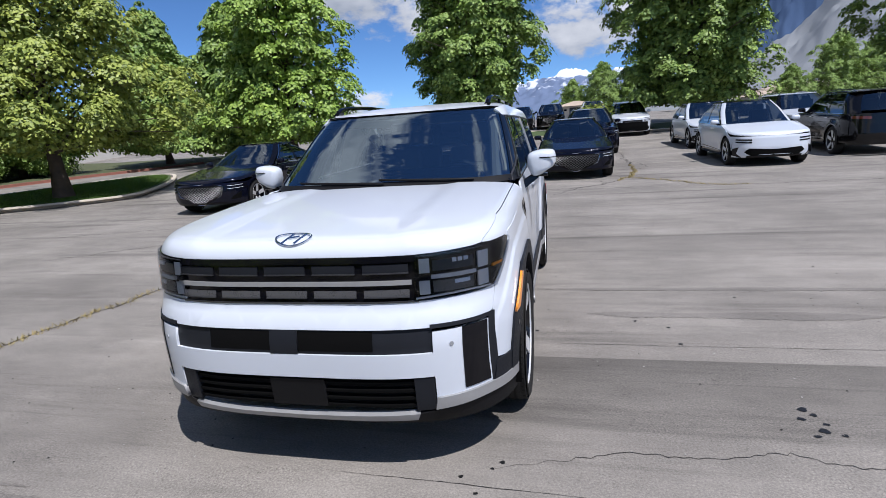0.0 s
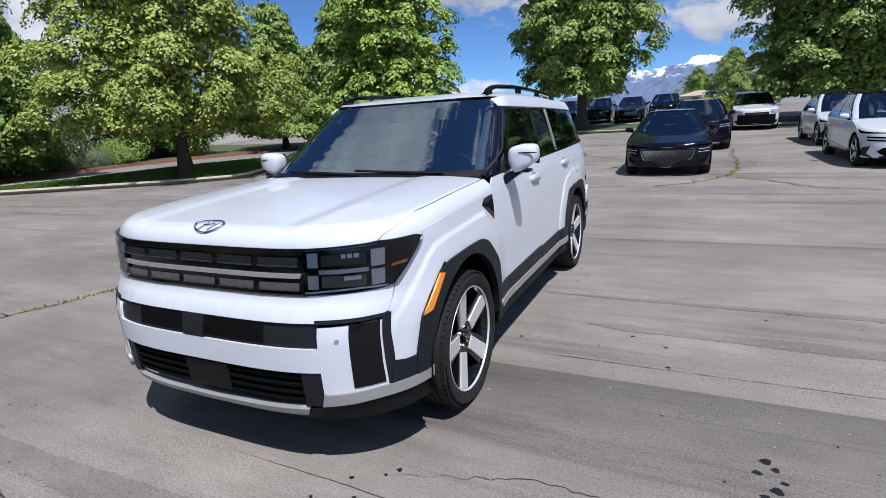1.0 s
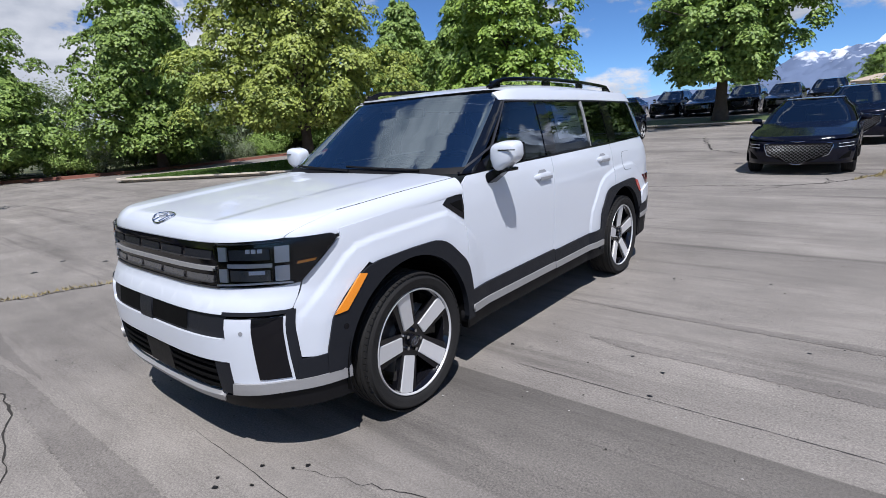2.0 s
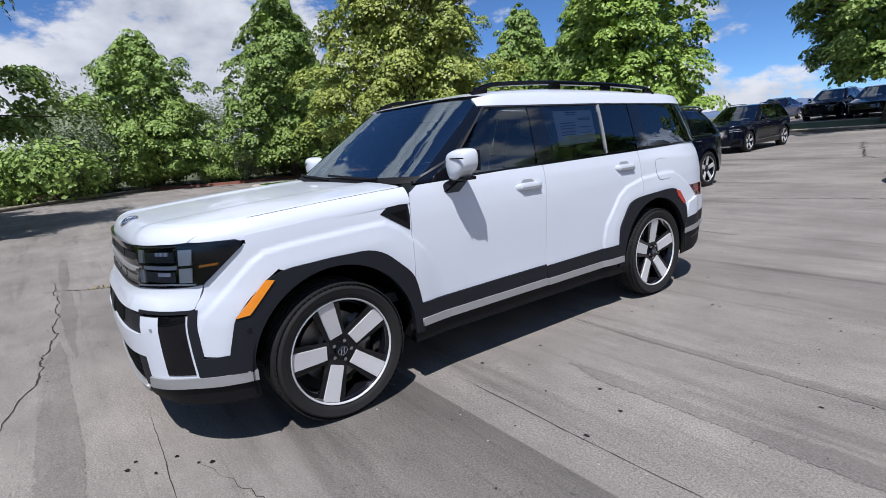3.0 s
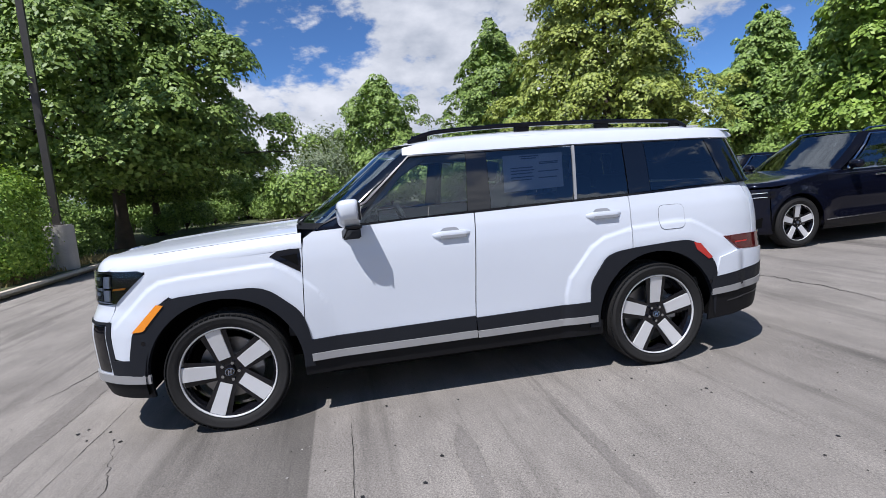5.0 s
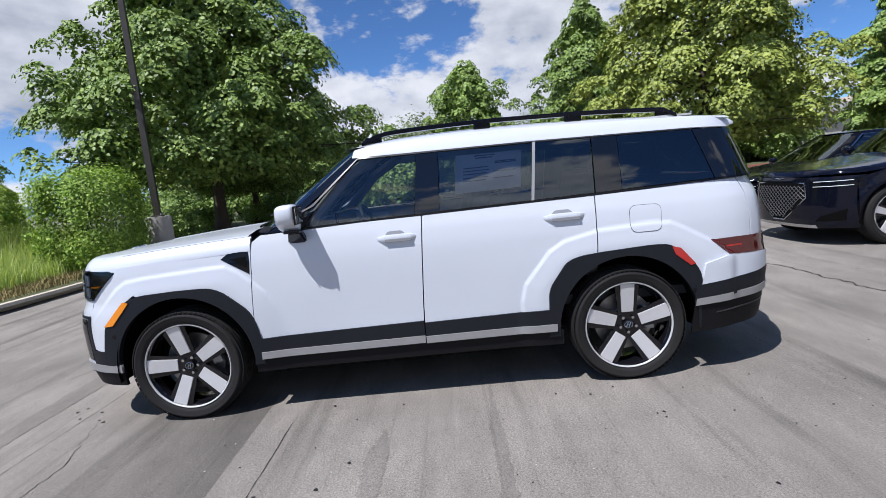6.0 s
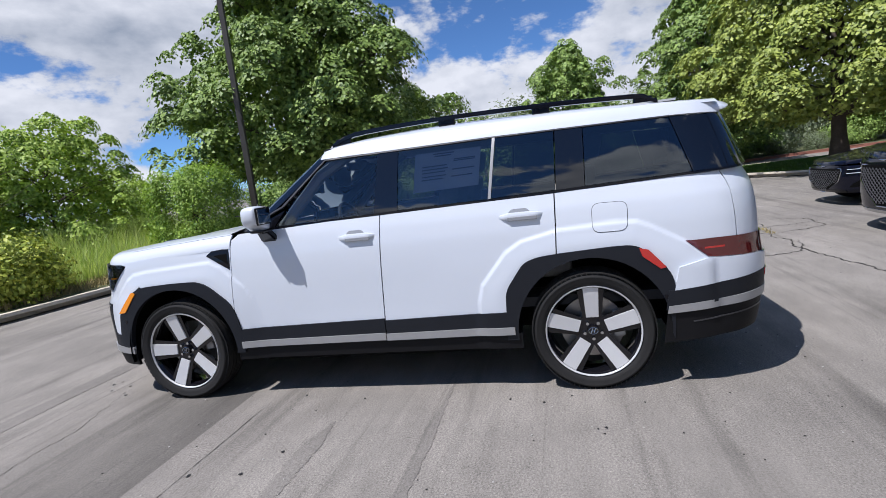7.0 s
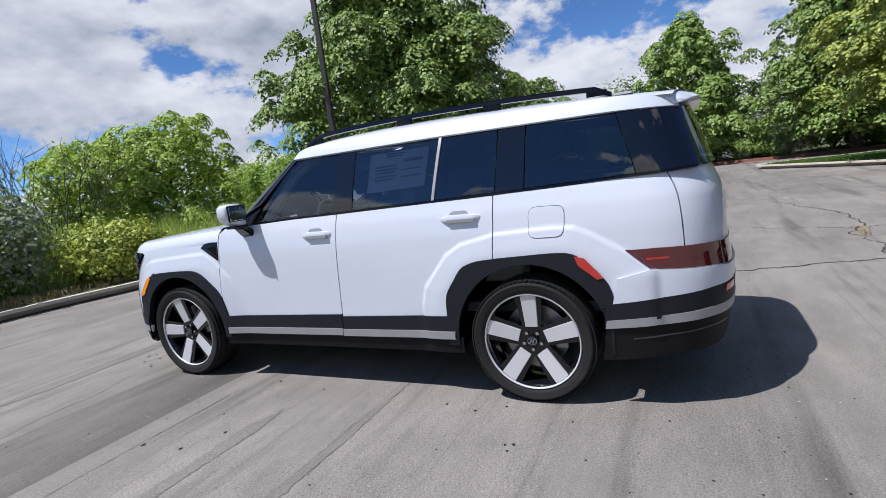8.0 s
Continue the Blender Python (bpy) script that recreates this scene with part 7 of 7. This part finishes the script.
def build_shrub(seed, height, radius, material, label, n=5000, leaf=0.09, name="shrub", box=0.0, twigs=True):
    """A shrub of twigs and leaves, loose or clipped."""
    rng = np.random.default_rng(seed)
    sh = empty(name)
    bm = bmesh.new()
    for k in range(14 if twigs else 5):
        az, t = rng.uniform(0, 2 * math.pi), rng.uniform(0.3, 0.85)
        tube(bm, [(0, 0, 0), (0.4 * radius * t * math.cos(az), 0.4 * radius * t * math.sin(az), 0.5 * height), (radius * t * math.cos(az), radius * t * math.sin(az), height * rng.uniform(0.6, 0.95))], lambda q: 0.022 * (1 - 0.85 * q) * (0.4 + height / 3), 5, False)
    part("stem", bm, M_BARK, sh)
    k = max(int(n / 45), 12)
    az, ph = rng.uniform(0, 2 * math.pi, k), np.arccos(rng.uniform(-0.75, 1, k))
    e = 2 / (2 + 4 * box)
    f = lambda v: np.sign(v) * np.abs(v) ** e
    rr = rng.uniform(0.80, 1.05, k) if not box else rng.uniform(0.93, 1.0, k)
    cx, cy2, cz = radius * rr * f(np.sin(ph) * np.cos(az)), radius * rr * f(np.sin(ph) * np.sin(az)), height * (0.5 + 0.5 * rr * f(np.cos(ph)))
    C = np.stack([cx, cy2, np.maximum(cz, 0.08)], 1)
    D = np.stack([np.sin(ph) * np.cos(az), np.sin(ph) * np.sin(az), np.cos(ph) + 0.35], 1)
    i = rng.integers(0, k, n)
    spread = (0.16 if box else 0.26) * min(radius, height * 0.6) + 0.02
    p = C[i] * (1 - 0.30 * rng.random(n)[:, None] ** 3) + rng.normal(0, spread * 0.55, (n, 3))
    p[:, 2] = np.maximum(p[:, 2], 0.03)
    me = leaves_mesh("foliage", p, D[i] + rng.normal(0, 0.5, (n, 3)), leaf * rng.uniform(0.6, 1.3, n), rng)
    me.materials.append(material)
    cr = new("foliage", me)
    cr.parent = sh
    return tagged(sh, label, "shrub", "shrubs in the planting beds")


def stand(ob, x, y, z=0.0, turn=0.0, s=1.0):
    ob.matrix_basis = pose(x, y, z, 0, 0, turn) @ Matrix.Scale(s, 4)
    return ob


def place_trees():
    T = build_tree
    bed = 0.14
    g = stand(T(1, 10.6, 4.55, M_LEAF_DARK, "large dark green broadleaf tree behind the kerb", "cone", 640, 165, 0.150, 0.17, taper=1.35), -13.5, -5.9, bed)
    g2 = stand(T(2, 8.4, 3.7, M_LEAF_MID, "mid green conical tree in the bed", "cone", 360, 105, 0.18, 0.05), -30.5, 3.7, bed + 0.1)
    stand(T(3, 10.6, 3.5, M_LEAF_DARK, "tall dense dark green tree on the island", "cone", 360, 120, 0.19, 0.07), -27.2, 10.7, 0.15)
    j = stand(T(4, 11.6, 3.6, M_LEAF_YELLOW, "broad yellow-green tree on the lawn island", "cone", 540, 190, 0.145, 0.13), -15.3, 11.5, 0.15)
    k = stand(T(5, 9.8, 3.2, M_LEAF_MID, "mid green broadleaf tree across the drive", "cone", 420, 80, 0.24, 0.08), -24.0, 27.0, ground_z(-24, 27) + 0.1)
    stand(T(6, 12.6, 3.3, M_LEAF_BRIGHT, "bright green broadleaf tree beside the drive", "cone", 380, 130, 0.21, 0.09), -12.6, 22.5, ground_z(-12.6, 22.5))
    d = stand(T(7, 12.8, 3.8, M_LEAF_MID, "green broadleaf tree over the parked cars", "round", 560, 110, 0.22, 0.16, stem=1.3), -4.15, 31.0, ground_z(-4, 31) + 0.1)
    stand(T(8, 13.2, 3.9, M_LEAF_DARK, "wide dark green tree shading parked cars", "round", 640, 110, 0.22, 0.09, stem=1.3), 8.5, 31.0, ground_z(8.5, 31) + 0.1)
    for ob, x, y, z, t, s in ((k, -30.0, 22.0, bed, 70, 0.95), (d, 19.9, 28.5, 0.0, 110, 0.98), (g, -18.9, -6.6, bed, 140, 0.74), (g, -29.4, -6.2, bed, 250, 0.66), (k, -36.0, 15.0, bed, 200, 0.95),
                              (k, -17.5, 25.5, 0.0, 160, 0.95), (g2, 2.4, 66.0, 0.0, 60, 0.56), (g2, 5.8, 63.0, 0.0, 150, 0.74), (g2, 18.7, 45.0, 0.0, 10, 0.40), (k, -8.0, 60.0, 0.0, 10, 0.40), (g2, 27.5, 58.0, 0.0, 200, 0.8), (g2, 31.5, 60.0, 0.0, 20, 0.7), (k, 9.0, 62.0, 0.0, 100, 0.55), (k, 15.0, 60.0, 0.0, 220, 0.6)):
        stand(copy_thing(ob, Matrix()), x, y, z + ground_z(x, y), t, s)


place_trees()

# ---- planting beds, hedge, grass, lamp post ----
M_GRASS_TALL = leaf_mat("tall_grass_blade", (0.30, 0.41, 0.12), (0.64, 0.70, 0.33), 0.42)
M_GRASS = leaf_mat("lawn_blade", (0.05, 0.11, 0.02), (0.13, 0.22, 0.04), 0.3)
M_POLE = mat("bronze_paint", (0.055, 0.050, 0.045), 0.5, 0.3, 0.12, 6)
M_CONC = mat("pale_concrete", (0.45, 0.42, 0.38), 0.9, 0, 0.14, 5, bump=0.3, bscale=50)
M_REDKERB = mat("red_kerb_paint", (0.21, 0.085, 0.06), 0.85, 0, 0.2, 4, bump=0.2, bscale=50)


def grass_field(name, label, spots, heights, material, seed, lean=0.25, width=0.008):
    """Blades of grass, each one tapering triangle pair, as one piece of stuff."""
    rng = np.random.default_rng(seed)
    n = len(spots)
    az = rng.uniform(0, 2 * math.pi, n)
    dx = np.stack([np.cos(az), np.sin(az), np.zeros(n)], 1)
    tipv = np.stack([rng.normal(0, lean, n), rng.normal(0, lean, n), np.ones(n)], 1) * heights[:, None]
    midv = tipv * 0.55
    midv[:, :2] *= 0.45
    w = width * rng.uniform(0.7, 1.5, n)[:, None]
    co = np.stack([spots - dx * w, spots + dx * w, spots + midv + dx * w * 0.7, spots + tipv, spots + midv - dx * w * 0.7], 1).reshape(-1, 3)
    me = bpy.data.meshes.new(name)
    me.vertices.add(5 * n)
    me.vertices.foreach_set("co", co.astype(np.float32).ravel())
    i = np.arange(n)[:, None] * 5
    tri = np.concatenate([i + [0, 1, 2], i + [0, 2, 4], i + [4, 2, 3]], 1).ravel()
    me.loops.add(9 * n)
    me.loops.foreach_set("vertex_index", tri.astype(np.int32))
    me.polygons.add(3 * n)
    me.polygons.foreach_set("loop_start", (np.arange(3 * n) * 3).astype(np.int32))
    me.update(calc_edges=True)
    me.validate()
    me.materials.append(material)
    return tagged(new(name, me), label, "grass", kind="stuff")


def build_grass():
    rng = np.random.default_rng(9)
    kerb_y = lambda x: np.interp(x, [p[0] for p in SOUTH_LINE[::-1]], [p[1] for p in SOUTH_LINE[::-1]])
    n = 36000
    x = rng.uniform(-9.5, 2.0, n)
    y = kerb_y(x) - 1.1 - 8.5 * rng.random(n) ** 1.3
    h = rng.uniform(0.55, 1.05, n) * np.clip((kerb_y(x) - y) / 2.4, 0.35, 1.2)
    grass_field("tall_grass", "tall pale green grass gone to seed", np.stack([x, y, np.full(n, 0.13)], 1), h, M_GRASS_TALL, 1)
    n = 9000
    x = rng.uniform(-11, 3.0, n)
    y = kerb_y(x) - 0.25 - 1.3 * rng.random(n)
    grass_field("verge_grass", "short dry grass along the kerb", np.stack([x, y, np.full(n, 0.13)], 1), rng.uniform(0.04, 0.16, n), M_DRYWEED, 2, 0.5)
    inside = poly_dist(ISLAND_LINE)
    pts = [(a, b) for a, b in zip(rng.uniform(-21.5, -12.6, 60000), rng.uniform(6, 19, 60000)) if inside(a, b) > 0.2]
    P = np.array([(a, b, 0.14 + ground_z(a, b)) for a, b in pts])
    grass_field("lawn", "mown green lawn on the island", P, rng.uniform(0.03, 0.07, len(P)), M_GRASS, 3, 0.6, 0.010)


build_grass()


def lamp_post(x, y):
    ob = empty("street_lamp")
    bm = bmesh.new()
    add_cyl(bm, (0, 0, 0), (0, 0, 1.0), 0.29, 0.29, 28)
    bmesh.ops.bevel(bm, geom=[e for e in bm.edges if all(v.co.z > 0.98 for v in e.verts)], offset=0.025, segments=2, affect="EDGES")
    part("footing", bm, M_CONC, ob, "pale round concrete footing", True)
    part("base_plate", boxed((0, 0, 1.012), (0.26, 0.26, 0.03), 0.006), M_POLE, ob)
    bm = bmesh.new()
    rows = []
    for z, w in ((1.02, 0.070), (9.0, 0.055)):
        rows.append([bm.verts.new((sx * w, sy * w, z)) for sx, sy in ((-1, -1), (1, -1), (1, 1), (-1, 1))])
    for i in range(4):
        bm.faces.new((rows[0][i], rows[0][(i + 1) % 4], rows[1][(i + 1) % 4], rows[1][i]))
    bm.faces.new(rows[1])
    part("pole", bm, M_POLE, ob, "square dark bronze pole")
    part("lamp_head", boxed((0.45, 0, 9.0), (0.65, 0.36, 0.14), 0.03), M_POLE, ob)
    for sx in (-1, 1):
        for sy in (-1, 1):
            bm = bmesh.new()
            add_cyl(bm, (sx * 0.10, sy * 0.10, 1.025), (sx * 0.10, sy * 0.10, 1.07), 0.014, n=6)
            part("bolt", bm, M_SILVER, ob)
    ob.matrix_basis = pose(x, y, 0.11, 0, 0, 12)
    return tagged(ob, "dark bronze car park lamp post on a round concrete footing", "lamp post")


lamp_post(-8.65, -5.35)


def bare_shrub(x, y):
    """A dead shrub: bare forking twigs."""
    rng = np.random.default_rng(77)
    bm = bmesh.new()

    def fork(p, d, r, n):
        q = p + d
        tube(bm, [p, (p + q) / 2 + Vector(rng.normal(0, 0.03, 3)), q], lambda t: r * (1 - 0.4 * t), 5, False)
        if n:
            for k in range(3):
                fork(q if k else (p + q) / 2, d * 0.62 + Vector(rng.normal(0, 0.20, 3)), r * 0.6, n - 1)
    for k in range(9):
        az = 6.28 * k / 9
        fork(Vector((0, 0, 0)), Vector((0.55 * math.cos(az), 0.55 * math.sin(az), 1.15)), 0.022, 3)
    ob = empty("bare_shrub", pose(x, y, 0.1))
    part("twig", bm, M_BARK, ob)
    return tagged(ob, "bare grey-brown twiggy shrub without leaves", "shrub", "shrubs in the planting beds")


def place_shrubs():
    S = build_shrub
    stand(S(21, 2.15, 0.90, M_LEAF_HEDGE, "clipped rounded green hedge shrub by the kerb", 30000, 0.062, "hedge_shrub", 0.35), -7.1, -5.95, 0.12)
    gold = stand(S(22, 1.10, 0.92, M_LEAF_GOLD, "golden green shrub beside the kerb", 11000, 0.075), -2.55, -6.35, 0.12)
    stand(copy_thing(gold, Matrix()), 3.3, 29.9, ground_z(3.3, 29.9) + 0.1, 40, 1.45)
    grey = stand(S(23, 2.1, 1.3, M_LEAF_GREY, "loose grey-green shrub among the grass", 5200, 0.11), 0.3, -7.4, 0.12)
    bush = stand(build_tree(24, 3.7, 1.75, M_LEAF_BUSH, "tall loose green bush behind the grass", "round", 230, 130, 0.095, 0.0, "bush", 0.75, 0.5), -6.8, -9.8, 0.1)
    low = stand(S(25, 1.2, 1.0, M_LEAF_MID, "low green shrub in the bed", 4200, 0.10), -28.6, 6.6, 0.15)
    pale = stand(S(26, 5.2, 2.3, M_LEAF_GREY, "pale grey-green small tree", 6500, 0.20), -31.5, 0.2, 0.3)
    bare_shrub(-3.4, -9.6)
    put = lambda ob, x, y, z=0.12, t=0, s=1.0: stand(copy_thing(ob, Matrix()), x, y, z, t, s)
    for q in ((-4.9, -10.4, 0.88, 100), (-12.5, -13.0, 0.7, 300)):
        put(bush, q[0], q[1], 0.1, q[3], q[2])
    for q in ((-0.9, -7.4, 0.85, 200), (-1.0, -9.2, 1.2, 120), (0.6, -8.4, 1.3, 20), (-28.2, 8.2, 0.7, 20), (-28.0, 14.6, 0.6, 80), (-28.4, 16.4, 0.5, 10), (-29.5, 12.6, 0.8, 40)):
        put(grey, q[0], q[1], 0.12, q[3], q[2])
    for q in ((-30.2, 3.0, 0.9, 50), (-28.6, 7.6, 1.0, 90), (-30.0, 7.6, 1.2, 130), (-29.6, 1.0, 0.8, 220), (-28.6, -0.8, 0.8, 250), (-31.6, 4.2, 1.3, 10), (-29.0, 14.5, 1.0, 70), (-28.4, 12.4, 0.9, 170), (-30.5, 10.5, 1.2, 10), (-31.5, 12.5, 1.3, 60), (-28.3, 17.6, 0.8, 33),
              (-22.0, -6.4, 1.2, 40), (-25.4, -3.2, 0.8, 80), (-27.0, -2.2, 0.9, 190), (-24.0, -5.6, 1.0, 20), (-18.4, -6.4, 0.7, 60), (-14.6, -6.9, 0.8, 140), (-11.4, -6.3, 0.75, 300), (-10.2, -6.6, 0.7, 20)):
        put(low, q[0], q[1], 0.15, q[3], q[2])
    for q in ((-34.0, 4.4, 0.9, 60), (-27.5, 0.0, 0.75, 20), (-38.0, 9.0, 1.0, 120), (-33.0, 19.0, 0.8, 0)):
        put(pale, q[0], q[1], 0.3, q[3], q[2])
    rng = np.random.default_rng(12)
    for i in range(14):
        put(low, -25.0 - 14 * rng.random(), -16.0 + 1.25 * i, 0.12, 47 * i, rng.uniform(1.3, 2.2))


place_shrubs()
bm = strip_along(bmesh.new(), smooth_line([(-29.3, 3.2), (-27.8, 5.4), (-27.0, 8.0), (-26.7, 11.5), (-26.9, 15.0), (-26.3, 19.0), (-24.4, 23.0), (-21.5, 27.0)], 6), [(-0.2, 0.0), (-0.02, 0.02), (0.0, 0.14), (0.15, 0.15), (0.16, 0.05)])
tagged(part("kerb_red", bm, M_REDKERB, None), "red painted kerb across the drive", "kerb", kind="structure")
def fill_west():
    rng = np.random.default_rng(31)
    a = [o for o in bpy.data.objects if o.parent is None and o.name.startswith("shrub") and o.get("label", "").startswith("low green")][0]
    b = [o for o in bpy.data.objects if o.parent is None and o.name.startswith("shrub") and o.get("label", "").startswith("loose grey")][0]
    for i in range(16):
        x, y = rng.uniform(-42, -25.5), rng.uniform(15.5, 29)
        if x > -28 and y < 24:
            continue
        stand(copy_thing(a if rng.random() < 0.65 else b, Matrix()), x, y, ground_z(x, y) + 0.12, rng.uniform(0, 360), rng.uniform(0.7, 1.5))


fill_west()
bed("bed_west", [(-31.4, 6.2), (-29.4, 3.4), (-27.9, 5.5), (-27.1, 8.0), (-26.8, 11.5), (-27.0, 15.0), (-26.4, 19.1), (-24.5, 23.1), (-21.6, 27.1), (-22, 60), (-60, 60), (-60, 6.2)], "planting bed across the drive", M_SOIL)
